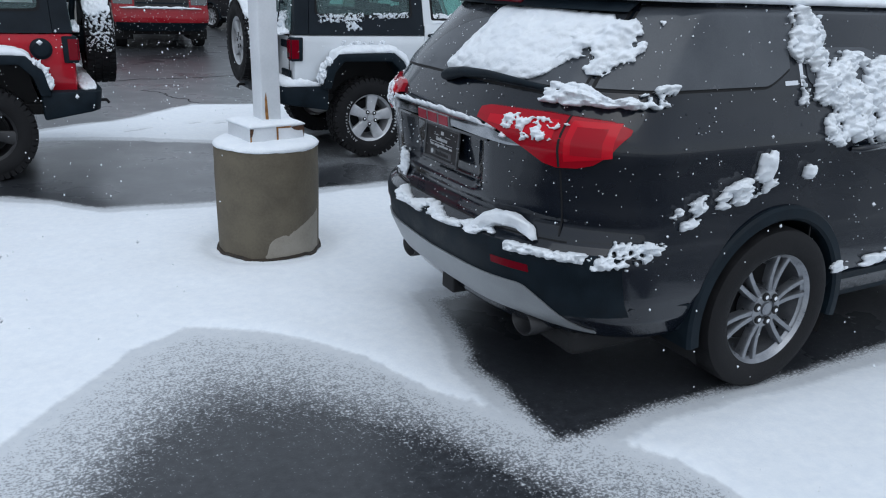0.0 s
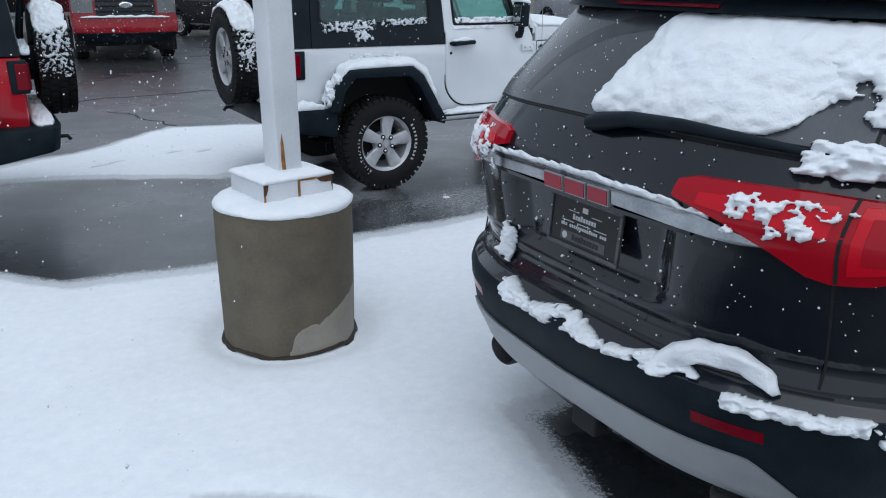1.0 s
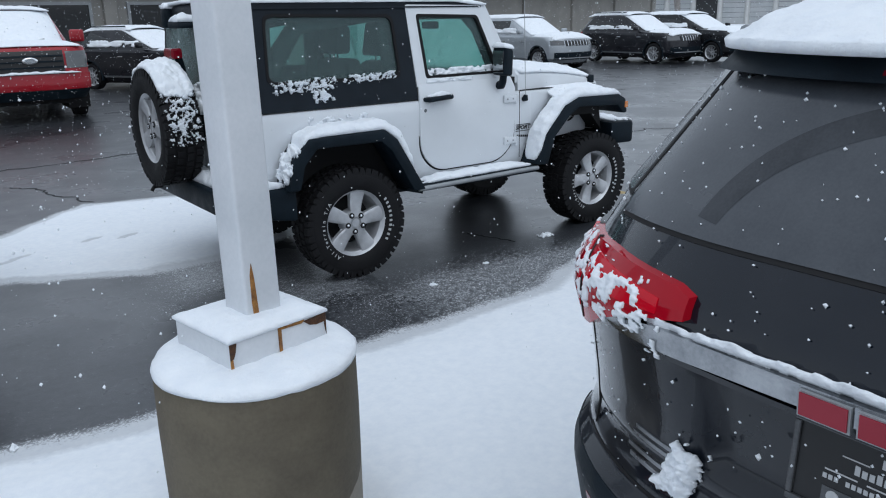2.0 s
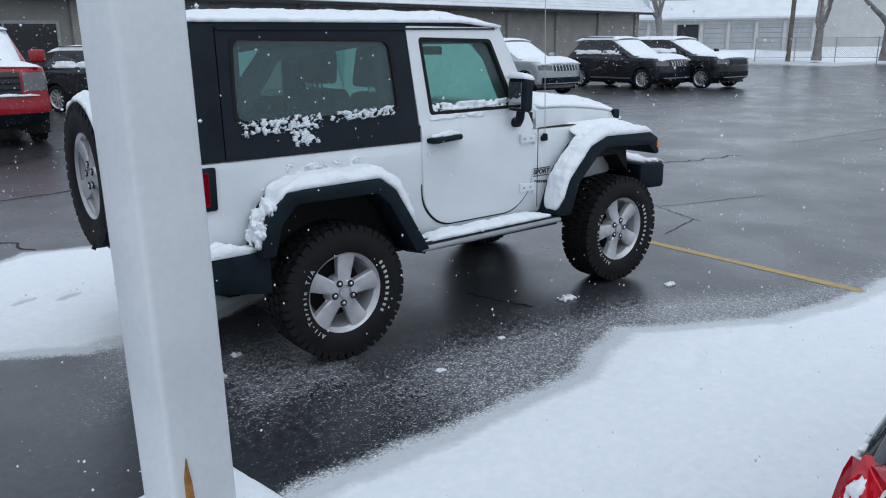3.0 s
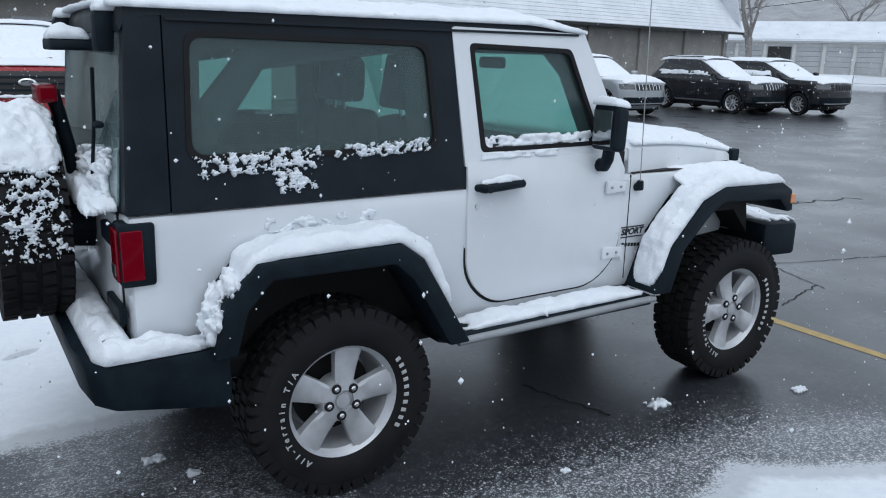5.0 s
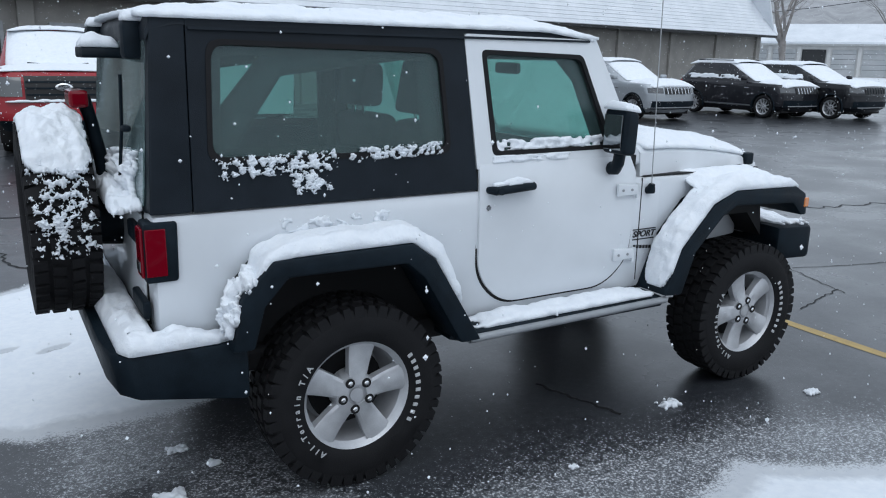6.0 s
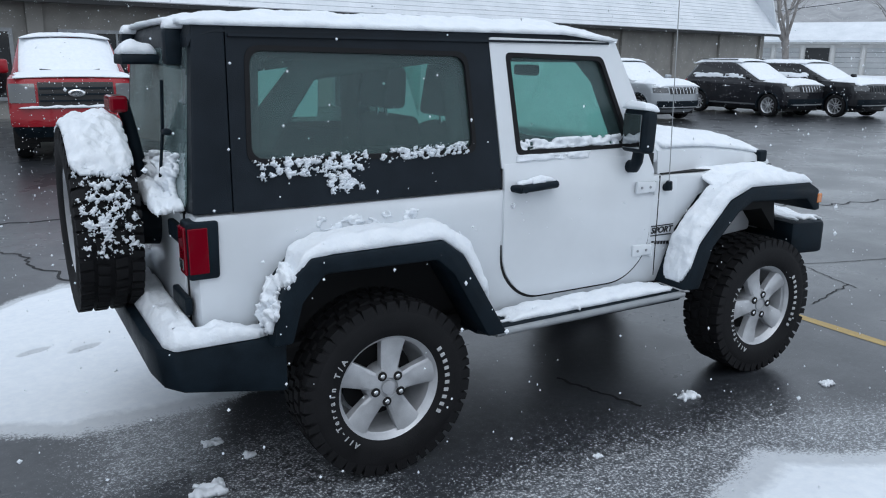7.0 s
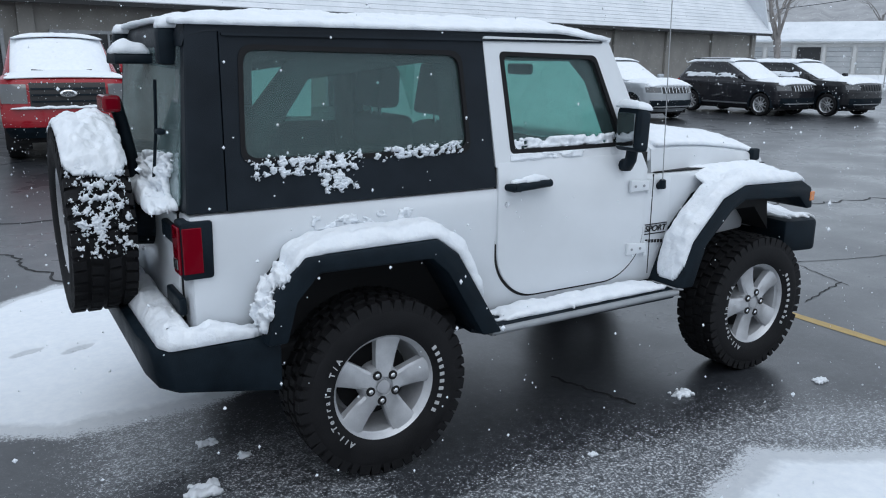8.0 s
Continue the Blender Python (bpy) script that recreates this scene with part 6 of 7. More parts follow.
def build_offroader_snow(m, seed, full=True):
    def pile(name, label):
        return thing(name, label, "snow", m)

    def flankface(x0, x1, z0, z1, slope=0.0, sg=-1, out=0.012, skew=0.0):
        def place(u, v):
            x, z = x0 + (x1 - x0) * u + skew * v, z0 + (z1 - z0) * v + slope * u
            return Vector((x, sg * (0.725 - 0.115 * max(0, z - 1.2) + out), z)), Vector((0, sg, 0.35)).normalized()
        return place

    t = pile("roof_snow", "even layer of snow on a black hard top")

    def roof(u, v):
        x, k = -0.74 + 2.1 * u, 2 * v - 1
        return Vector((x, 0.668 * k, 1.925 - 0.03 * smooth01((x - 1.0) / 0.35) - 0.02 * k * k)), Vector((0, 0.25 * k ** 5, 1)).normalized()
    part("blanket", lump(100, 44, roof, 0.06, 0.3, seed + 1, cut=-9), SNOW, t, smooth=180)
    for sg in (-1, 1):
        t = pile("flare_snow", "rounded snow on a rear wheel flare")
        part("cap", lump(110, 30, path_sheet([(-0.44, 0.93), (-0.37, 1.03), (-0.28, 1.05), (0.22, 1.055), (0.325, 0.978), (0.475, 0.72)], 0.728, 0.93, sg), 0.068, 0.12, seed + 7 + sg, cut=0.1), SNOW, t, smooth=180)
        part("crumbs", lump(50, 70, path_sheet([(-0.535, 0.74), (-0.49, 0.91), (-0.40, 1.0)], 0.74, 0.945, sg), 0.035, 1.1, seed + 17 + sg, cut=0.3, size=0.5), SNOW, t, smooth=180)
        t = pile("flare_snow", "rounded snow on a front wheel flare")
        part("cap", lump(120, 30, path_sheet([(1.68, 0.64), (1.765, 0.86), (1.975, 1.075), (2.14, 1.135), (2.63, 1.125), (2.705, 1.09)], 0.745, 0.935, sg), 0.07, 0.16, seed + 27 + sg, cut=0.1), SNOW, t, smooth=180)
        ledge = [(1.95, sg * 0.86, 1.11), (2.62, sg * 0.86, 1.15), (2.56, sg * 0.64, 1.21), (1.95, sg * 0.64, 1.21)]
        part("bank", lump(70, 40, sheet(*(ledge if sg < 0 else ledge[::-1])), 0.035, 0.14, seed + 37 + sg, cut=0.1), SNOW, t, smooth=180)
        t = pile("step_snow", "snow lying along a side step")
        part("strip", lump(90, 12, sheet((0.54, sg * 0.905, 0.612), (1.68, sg * 0.905, 0.618), (1.68, sg * 0.73, 0.618), (0.54, sg * 0.73, 0.612)) if sg < 0 else sheet((0.54, 0.73, 0.612), (1.68, 0.73, 0.618), (1.68, 0.905, 0.618), (0.54, 0.905, 0.612)), 0.04, 0.3, seed + 47 + sg, cut=0.08), SNOW, t, smooth=180)
    t = pile("hood_snow", "smooth snow over an off-roader hood")

    def hood(u, v):
        x, k = 1.70 + 0.98 * u, 2 * v - 1
        return Vector((x, k * (0.69 - 0.13 * u), 1.375 - 0.1 * u * u - 0.035 * k ** 4)), Vector((0.1 * u, 0.3 * k ** 3, 1)).normalized()
    part("blanket", lump(60, 50, hood, 0.05, 0.2, seed + 57, cut=-9), SNOW, t, smooth=180)
    t = pile("bumper_snow", "snow heaped on a rear bumper")

    def bump_top(u, v):
        if u < 0.3:
            x, y = -0.47 - 0.42 * (u / 0.3), -0.80
            return Vector((x, y - 0.07 + 0.13 * v, 0.738)), Vector((0, 0, 1))
        y = -0.80 + 1.6 * (u - 0.3) / 0.7
        return Vector((-0.92 + 0.16 * v, y, 0.738)), Vector((0, 0, 1))
    part("heap", lump(140, 24, bump_top, 0.075, 0.22, seed + 67, cut=0.08), SNOW, t, smooth=180)
    part("heap", lump(20, 40, sheet((2.7, -0.84, 0.866), (2.95, -0.84, 0.866), (2.97, 0.84, 0.866), (2.7, 0.84, 0.866)), 0.045, 0.5, seed + 77, cut=0.08), SNOW, t, smooth=180)
    t = pile("spare_wheel_snow", "snow capping a spare tyre")

    def spare(u, v):
        a = radians(-58 + 116 * u)
        r = 0.408
        return Vector((-1.007 - 0.125 + 0.25 * v, -0.03 + r * math.sin(a), 1.10 + r * math.cos(a))), Vector((0, math.sin(a) * 0.8, math.cos(a) + 0.2)).normalized()
    part("cap", lump(110, 46, spare, 0.05, 0.35, seed + 87, cut=0.16), SNOW, t, smooth=180)

    def spare_low(sg):
        def place(u, v):
            a = sg * radians(44 + 58 * u)
            return Vector((-1.007 - 0.12 + 0.24 * v, -0.03 + 0.41 * math.sin(a), 1.10 + 0.41 * math.cos(a))), Vector((0, math.sin(a), math.cos(a)))
        return place
    for sg in (-1, 1):
        part("speckle", lump(200, 110, spare_low(sg), 0.013, 2.2, seed + 91 + sg, cut=0.42, size=0.19), SNOW, t, smooth=180)
    t = pile("rear_sill_snow", "snow packed below a rear window")
    part("ridge", lump(24, 110, sheet((-0.88, -0.70, 1.2), (-0.75, -0.70, 1.215), (-0.75, 0.6, 1.215), (-0.83, 0.6, 1.2)), 0.07, 0.5, seed + 101, cut=0.12), SNOW, t, smooth=180)

    def glass(u, v):
        y, z = -0.63 + 0.8 * u, 1.24 + 0.22 * v * (1 - 0.5 * u)
        return Vector((-0.768 + 0.09 * (z - 1.23), y, z)), Vector((-1, 0, 0.4)).normalized()
    part("smear", lump(100, 50, glass, 0.03, 1.3, seed + 111, cut=0.3, size=0.7), SNOW, t, smooth=180)
    part("cap", lump(14, 20, sheet((-0.875, -0.125, 1.80), (-0.71, -0.125, 1.80), (-0.71, 0.125, 1.80), (-0.875, 0.125, 1.80)), 0.05, 0.3, seed + 121, cut=0.05), SNOW, t, smooth=180)
    for y in (-0.5, 0.5):
        part("cap", lump(10, 10, sheet((-0.77, y - 0.04, 1.895), (-0.68, y - 0.04, 1.895), (-0.68, y + 0.04, 1.895), (-0.77, y + 0.04, 1.895)), 0.04, 0.2, seed + 131, cut=-9), SNOW, t, smooth=180)
    def screen(u, v):
        z, y = 1.30 + 0.56 * v, (-0.60 + 1.2 * u) * (1 - 0.08 * v)
        return Vector((1.66 - 0.52 * (z - 1.22) + 0.055, y, z)), Vector((1, 0, 0.5)).normalized()
    t = pile("windshield_snow", "thin snow covering an off-roader windshield")
    def far_side(x0, x1, z0, z1):
        def place(u, v):
            x, z = x0 + (x1 - x0) * u, z0 + (z1 - z0) * v
            return Vector((x - 0.16 * v * (x > 1.0), 0.725 - 0.115 * (z - 1.2) + 0.004, z)), Vector((0, 1, 0.3)).normalized()
        return place
    part("side_film", film(40, 24, far_side(0.74, 1.4, 1.38, 1.79), 0.012, seed + 173), SNOW_FILM, t, smooth=180)
    part("side_film", film(40, 24, far_side(-0.48, 0.31, 1.45, 1.78), 0.012, seed + 175), SNOW_FILM, t, smooth=180)
    part("film", film(40, 24, screen, 0.015, seed + 171), SNOW_FILM, t, smooth=180)
    if not full:
        return
    t = pile("window_snow", "crumbling snow on a quarter window ledge")
    part("crumbs", lump(250, 56, flankface(-0.52, 0.0, 1.315, 1.405, 0.02), 0.014, 1.5, seed + 141, cut=0.46, size=0.22), SNOW, t, smooth=180)
    part("crumbs", lump(250, 44, flankface(0.02, 0.50, 1.355, 1.42, 0.02), 0.014, 1.5, seed + 143, cut=0.46, size=0.22), SNOW, t, smooth=180)
    part("crumbs", lump(90, 90, flankface(-0.2, -0.04, 1.245, 1.345, 0.0, skew=-0.04), 0.014, 1.5, seed + 149, cut=0.42, size=0.22), SNOW, t, smooth=180)
    t = pile("door_snow", "thin snow on a door window ledge and handle")
    part("ledge", lump(80, 14, flankface(0.73, 1.43, 1.365, 1.43, 0.0, out=-0.004), 0.024, 0.9, seed + 151, cut=0.22, size=0.7), SNOW, t, smooth=180)
    part("ledge", lump(40, 10, flankface(0.70, 1.2, 1.318, 1.36, 0.0, out=0.012), 0.012, 1.0, seed + 153, cut=0.3, size=0.7), SNOW, t, smooth=180)
    part("handle_cap", lump(30, 10, sheet((0.70, -0.79, 1.226), (0.93, -0.79, 1.236), (0.93, -0.745, 1.236), (0.70, -0.745, 1.226)), 0.025, 0.5, seed + 155, cut=0.05), SNOW, t, smooth=180)
    part("mirror_cap", lump(16, 26, sheet((1.345, -0.9, 1.562), (1.44, -0.9, 1.548), (1.44, -0.74, 1.548), (1.345, -0.74, 1.562)), 0.035, 0.2, seed + 157, cut=-9), SNOW, t, smooth=180)
    t = pile("panel_snow", "dusting of snow on a rear side panel")
    part("dust", lump(120, 40, flankface(-0.28, 0.3, 1.06, 1.16, 0.0, out=0.001), 0.008, 1.6, seed + 161, cut=0.45, size=0.5), SNOW, t, smooth=180)


build_offroader_snow(pose(0, 0, 0), 3)
build_offroader_snow(pose(-3.43, 0.09, 0, 0, 0, 180), 400, full=False)


# ---- red pickup by the building ----
def generic_windows(car, sh, x_rear, x_split, x_front, z0, z1, glass=DARK_GLASS):
    for sg in (-1, 1):
        part("rear_side_window", sh.side(rounded([(x_rear, z0 + 0.02), (x_split - 0.04, z0), (x_split - 0.04, z1), (x_rear + 0.25, z1)], 0.04), 0.006, 0.02, sg), glass, car)
        part("front_side_window", sh.side(rounded([(x_split + 0.04, z0), (x_front, z0), (x_front - 0.62, z1), (x_split + 0.04, z1)], 0.04), 0.006, 0.02, sg), glass, car)


def snow_on(sh, x0, x1, y_half, z_of, thick, t, seed, name="blanket", nx=50, ny=36):
    def place(u, v):
        x, k = x0 + (x1 - x0) * u, 2 * v - 1
        return Vector((x, k * y_half, z_of(x, k))), Vector((0, 0.3 * k ** 3, 1)).normalized()
    part(name, lump(nx, ny, place, thick, 0.15, seed, cut=-9), SNOW, t, smooth=180)


def build_pickup():
    m = pose(0.3, 15.8, 0, 0, 0, -93) @ Matrix.Scale(1.05, 4)
    car = thing("pickup_truck", "red pickup truck with snow over its windshield and hood", "truck", m)
    low = Shell([(0.42, -1.0, 4.35, 0.86), (0.52, -1.15, 4.42, 0.95), (0.62, -1.2, 4.45, 0.99), (0.8, -1.2, 4.42, 1.0), (1.18, -1.2, 4.38, 1.0), (1.32, -1.2, 4.3, 0.98), (1.38, -1.15, 4.05, 0.93)], rear=(0.1, 0.12), nose=(0.22, 0.4), bow=0.04)
    cab = Shell([(1.3, 0.85, 3.15, 0.95), (1.4, 0.86, 3.0, 0.93), (1.96, 1.0, 2.1, 0.78), (2.02, 1.05, 1.98, 0.74), (2.06, 1.2, 1.8, 0.6)], rear=(0.1, 0.2), nose=(0.35, 0.7), bow=0.06)
    part("body", low.mesh(0.05, [(0, 0.4, 0.5), (3.5, 0.4, 0.5)]), DEEP_RED, car, smooth=40)
    part("cab", cab.mesh(0.05), DEEP_RED, car, smooth=40)
    part("windshield", cab.band(-0.7, 0.7, 1.4, 1.96, 0.006, 0.02, 24, 6, end="front"), DARK_GLASS, car, smooth=60)
    generic_windows(car, cab, 0.98, 1.75, 2.7, 1.44, 1.92)
    for sx in (0, 3.5):
        for sg in (-1, 1):
            wheel_parts("pickup", car, pose(sx, sg * 0.84, 0.4, 0, 0, 0 if sg < 0 else 180), 0.4, 0.26, 0.23, {"count": 6, "shape": [(0, 0.05, 0.224, 0.03, 0.036)], "nuts": 6})
            part("wheel_well", well(sx, 0.4, 0.5, 0.6, 0.98, sg), WELL, car)
    grille = part("grille", low.band(-0.56, 0.56, 0.9, 1.27, 0.02, 0.05, 24, 4, end="front"), PLATE_BLACK, car, "black grille with chrome-grey bars", smooth=40)
    for z in (0.98, 1.08, 1.18):
        part("grille_bar", low.band(-0.54, 0.54, z - 0.014, z + 0.014, 0.034, 0.02, 20, 1, end="front"), PLASTIC, grille)
    part("badge", cap(lathe([(0.06, -0.02), (0.085, -0.012), (0.09, 0.02)], 24)), CHROME, grille, "oval badge").matrix_local = Matrix.Translation((4.44, 0, 1.1)) @ Matrix.Rotation(radians(90), 4, "Z") @ Matrix.Diagonal((1.5, 1, 0.7, 1))
    for sg in (-1, 1):
        part("headlight", low.band(-sg * 0.6, -sg * 0.98, 0.95, 1.25, 0.012, 0.04, 14, 4, end="front"), CLEAR_LENS, car, "clear headlight", smooth=40)
        part("fog_lamp", cap(lathe([(0.02, -0.02), (0.05, -0.01), (0.055, 0.02)], 16)), CLEAR_LENS, car).matrix_local = Matrix.Translation((4.36, sg * 0.72, 0.68)) @ Matrix.Rotation(radians(90), 4, "Z")
        part("door_mirror", boxed(2.68, 2.82, sg * 0.97, sg * 1.24, 1.38, 1.62, r=0.04), DEEP_RED, car, smooth=50)
        part("windshield_wiper", tube([cab.wrap(-sg * 0.12, 1.42, 0.06, "front"), cab.wrap(-sg * 0.42, 1.45, 0.06, "front")], 0.012, 6), PLASTIC, car)
    part("bumper", low.band(-0.95, 0.95, 0.58, 0.86, 0.05, 0.1, 30, 4, end="front"), DEEP_RED, car, "red painted bumper", smooth=40)
    part("bumper_lip", low.band(-0.92, 0.92, 0.40, 0.57, 0.045, 0.1, 30, 3, end="front"), PLASTIC, car, "black lower bumper", smooth=40)
    part("underbody", boxed(-0.9, 4.1, -0.8, 0.8, 0.3, 0.45), WELL, car)
    t = thing("pickup_snow", "snow over a pickup hood and windshield", "snow", m)
    snow_on(low, 3.0, 4.27, 0.9, lambda x, k: 1.39 - 0.04 * ((x - 3.0) / 1.27) ** 2 - 0.02 * k * k, 0.06, t, 501)

    def screen(u, v):
        p, q = cab.wrap(-0.78 + 1.56 * u, 1.39 + 0.61 * v, 0.004, "front"), cab.wrap(-0.78 + 1.56 * u, 1.39 + 0.61 * v, 0.05, "front")
        return p, ((q - p).normalized() + Vector((0, 0, 0.9))).normalized()
    part("screen_cover", lump(40, 30, screen, 0.05, 0.15, 503, cut=-9), SNOW, t, smooth=180)
    snow_on(cab, 1.0, 2.1, 0.76, lambda x, k: 2.03 - 0.05 * k * k, 0.07, t, 505)
    part("bumper_strip", lump(12, 60, sheet((4.38, -0.9, 0.87), (4.5, -0.8, 0.87), (4.5, 0.8, 0.87), (4.38, 0.9, 0.87)), 0.04, 0.4, 507, cut=0.05), SNOW, t, smooth=180)


build_pickup()


# ---- other parked cars ----
def build_suv(label, paint, m, seed, length=4.8, width=0.96, height=1.74, hood=1.08, rails=True, grille=CHROME, snow_glass=True):
    """A parked sport-utility car, rear axle at x = 0."""
    wb, f, r = length * 0.605, length * 0.605 + 0.92, -(length * 0.395 - 0.92)
    k = height / 1.74
    sh = Shell([(0.26, r + 0.2, f - 0.15, width - 0.14), (0.4, r + 0.05, f - 0.02, width - 0.02), (0.6, r, f, width), (0.8, r, f, width), (hood - 0.12, r + 0.02, f - 0.06, width - 0.005), (hood - 0.02, r + 0.03, f - 0.22, width - 0.02), (hood + 0.03, r + 0.04, f - 1.25, width - 0.05), (hood + 0.1, r + 0.06, f - 1.4, width - 0.07),
                (1.6 * k, r + 0.42, f - 2.15, width - 0.24), (1.68 * k, r + 0.55, f - 2.35, width - 0.29), (1.74 * k, r + 0.9, f - 2.7, width - 0.5)], rear=(0.35, 0.5), nose=(0.35, 0.55), bow=0.07)
    car = thing("parked_suv", label, "car", m, group="cars parked across the lot")
    part("body", sh.mesh(0.04, [(0, 0.37, 0.42), (wb, 0.37, 0.42)]), paint, car, smooth=40)
    part("windshield", sh.band(-0.6, 0.6, hood + 0.08, 1.6 * k, 0.006, 0.02, 24, 6, end="front"), DARK_GLASS, car, smooth=60)
    part("rear_window", sh.band(-0.6, 0.6, hood + 0.12, 1.58 * k, 0.006, 0.02, 24, 6), DARK_GLASS, car, smooth=60)
    generic_windows(car, sh, r + 0.5, wb * 0.5, f - 1.55, hood + 0.12, 1.58 * k)
    for sx in (0, wb):
        for sg in (-1, 1):
            wheel_parts("suv", car, pose(sx, sg * (width - 0.13), 0.37, 0, 0, 0 if sg < 0 else 180), 0.37, 0.25, 0.25, {"count": 10, "shape": [(0, 0.05, 0.243, 0.012, 0.016)], "nuts": 5})
            part("wheel_well", well(sx, 0.37, 0.43, 0.55, width - 0.01, sg), WELL, car)
            part("wheel_arch_trim", arch_ring(sx, 0.37, 0.415, 0.465, width - 0.2, width, sign=sg), PLASTIC, car, smooth=40)
    g = part("grille", sh.band(-0.5, 0.5, hood - 0.3, hood - 0.1, 0.012, 0.04, 20, 4, end="front"), PLATE_BLACK, car)
    for i in range(7):
        y = -0.42 + 0.14 * i
        part("grille_bar", sh.band(y - 0.012, y + 0.012, hood - 0.29, hood - 0.11, 0.022, 0.02, 3, 2, end="front"), grille, g)
    for sg in (-1, 1):
        part("headlight", sh.band(sg * 0.54, sg * 0.98, hood - 0.27, hood - 0.12, 0.012, 0.03, 16, 3, end="front"), CLEAR_LENS, car, smooth=40)
        part("fog_lamp", sh.band(sg * 0.62, sg * 0.78, 0.5, 0.56, 0.008, 0.03, 6, 2, end="front"), CLEAR_LENS, car)
        part("tail_light", sh.band(sg * 0.5, sg * 1.0, hood - 0.1, hood + 0.03, 0.012, 0.03, 14, 3), RED_LENS, car, smooth=40)
        part("door_mirror", boxed(f - 1.75, f - 1.6, sg * (width - 0.03), sg * (width + 0.17), hood + 0.08, hood + 0.23, r=0.04), paint, car, smooth=50)
        for x in (wb * 0.5, wb * 0.5 + 0.95, wb * 0.5 - 0.9):
            part("door_seam", sh.side([(x, 0.45), (x + 0.012, 0.45), (x + 0.012, hood), (x, hood)], 0.002, 0.01, sg), WELL, car)
        for x in (wb * 0.5 - 0.25, wb * 0.5 + 0.7):
            part("door_handle", boxed(x, x + 0.18, sg * (width - 0.01), sg * (width + 0.025), hood - 0.17, hood - 0.14, r=0.006), CHROME, car)
        part("sill_trim", sh.side([(0.5, 0.36), (wb - 0.5, 0.36), (wb - 0.5, 0.41), (0.5, 0.41)], 0.01, 0.03, sg), SATIN, car)
        if rails:
            part("roof_rail", tube([(x, sg * (width - 0.32), 1.70 * k + 0.06) for x in np.linspace(r + 0.8, f - 2.5, 6)], 0.02, 6), PLASTIC, car, smooth=60)
    part("lower_bumper", sh.band(-0.85, 0.85, 0.36, 0.6, 0.015, 0.05, 30, 3, end="front"), PLASTIC, car, smooth=40)
    part("bumper_chrome", sh.band(-0.7, 0.7, 0.4, 0.43, 0.024, 0.02, 24, 1, end="front"), SATIN, car)
    part("underbody", boxed(r + 0.25, f - 0.3, -width + 0.2, width - 0.2, 0.2, 0.32), WELL, car)
    t = thing("car_snow", "snow blanket on the hood and roof of a parked car", "snow", m)
    snow_on(sh, f - 1.3, f - 0.16, width - 0.12, lambda x, q: hood + 0.02 - 0.1 * smooth01((x - (f - 0.7)) / 0.6) - 0.05 * q ** 4, 0.11, t, seed)
    snow_on(sh, r + 0.45, f - 2.3, width - 0.28, lambda x, q: 1.71 * k - 0.06 * q ** 4 - 0.05 * smooth01((r + 0.9 - x) / 0.5), 0.08, t, seed + 2)
    if snow_glass:
        def screen(u, v):
            z = hood + 0.05 + (1.66 * k - hood - 0.05) * v
            p, q = sh.wrap(-0.72 + 1.44 * u, z, 0.004, "front"), sh.wrap(-0.72 + 1.44 * u, z, 0.05, "front")
            return p, ((q - p).normalized() + Vector((0, 0, 0.8))).normalized()
        part("screen_cover", lump(36, 30, screen, 0.05, 0.15, seed + 4, cut=-9), SNOW, t, smooth=180)

    def sill(u, v):
        x, z = r + 0.5 + (f - 1.7 - r - 0.5) * u, hood + 0.08 + 0.2 * v
        return Vector((x, -(sh.side_y(x, z) + 0.004), z)), Vector((0, -1, 0.4)).normalized()
    part("side_patch", lump(60, 14, sill, 0.03, 1.0, seed + 6, cut=0.25, size=3), SNOW, t, smooth=180)
    return car


build_suv("silver sport-utility car with snowy hood and cross-bar grille", SILVER_PAINT, pose(16.7, 17.1, 0, 0, 0, -90), 601, 5.0, 0.96, 1.78, 1.1, rails=False)
build_suv("dark brown-black sport-utility car under a snow blanket", DARK_PAINT, pose(21.75, 16.3, 0, 0, 0, -90), 621, 4.82, 0.96, 1.8, 1.1)
build_suv("black sport-utility car with black grille and snowy windshield", BLACK_PAINT, pose(23.6, 15.2, 0, 0, 0, -90), 641, 4.9, 0.98, 1.78, 1.14, rails=False, grille=PLASTIC)
build_suv("dark grey sport-utility car with fully snowed windshield", DARK_PAINT, pose(3.6, 19.0, 0, 0, 0, -62), 661, 4.6, 0.93, 1.7, 1.08)


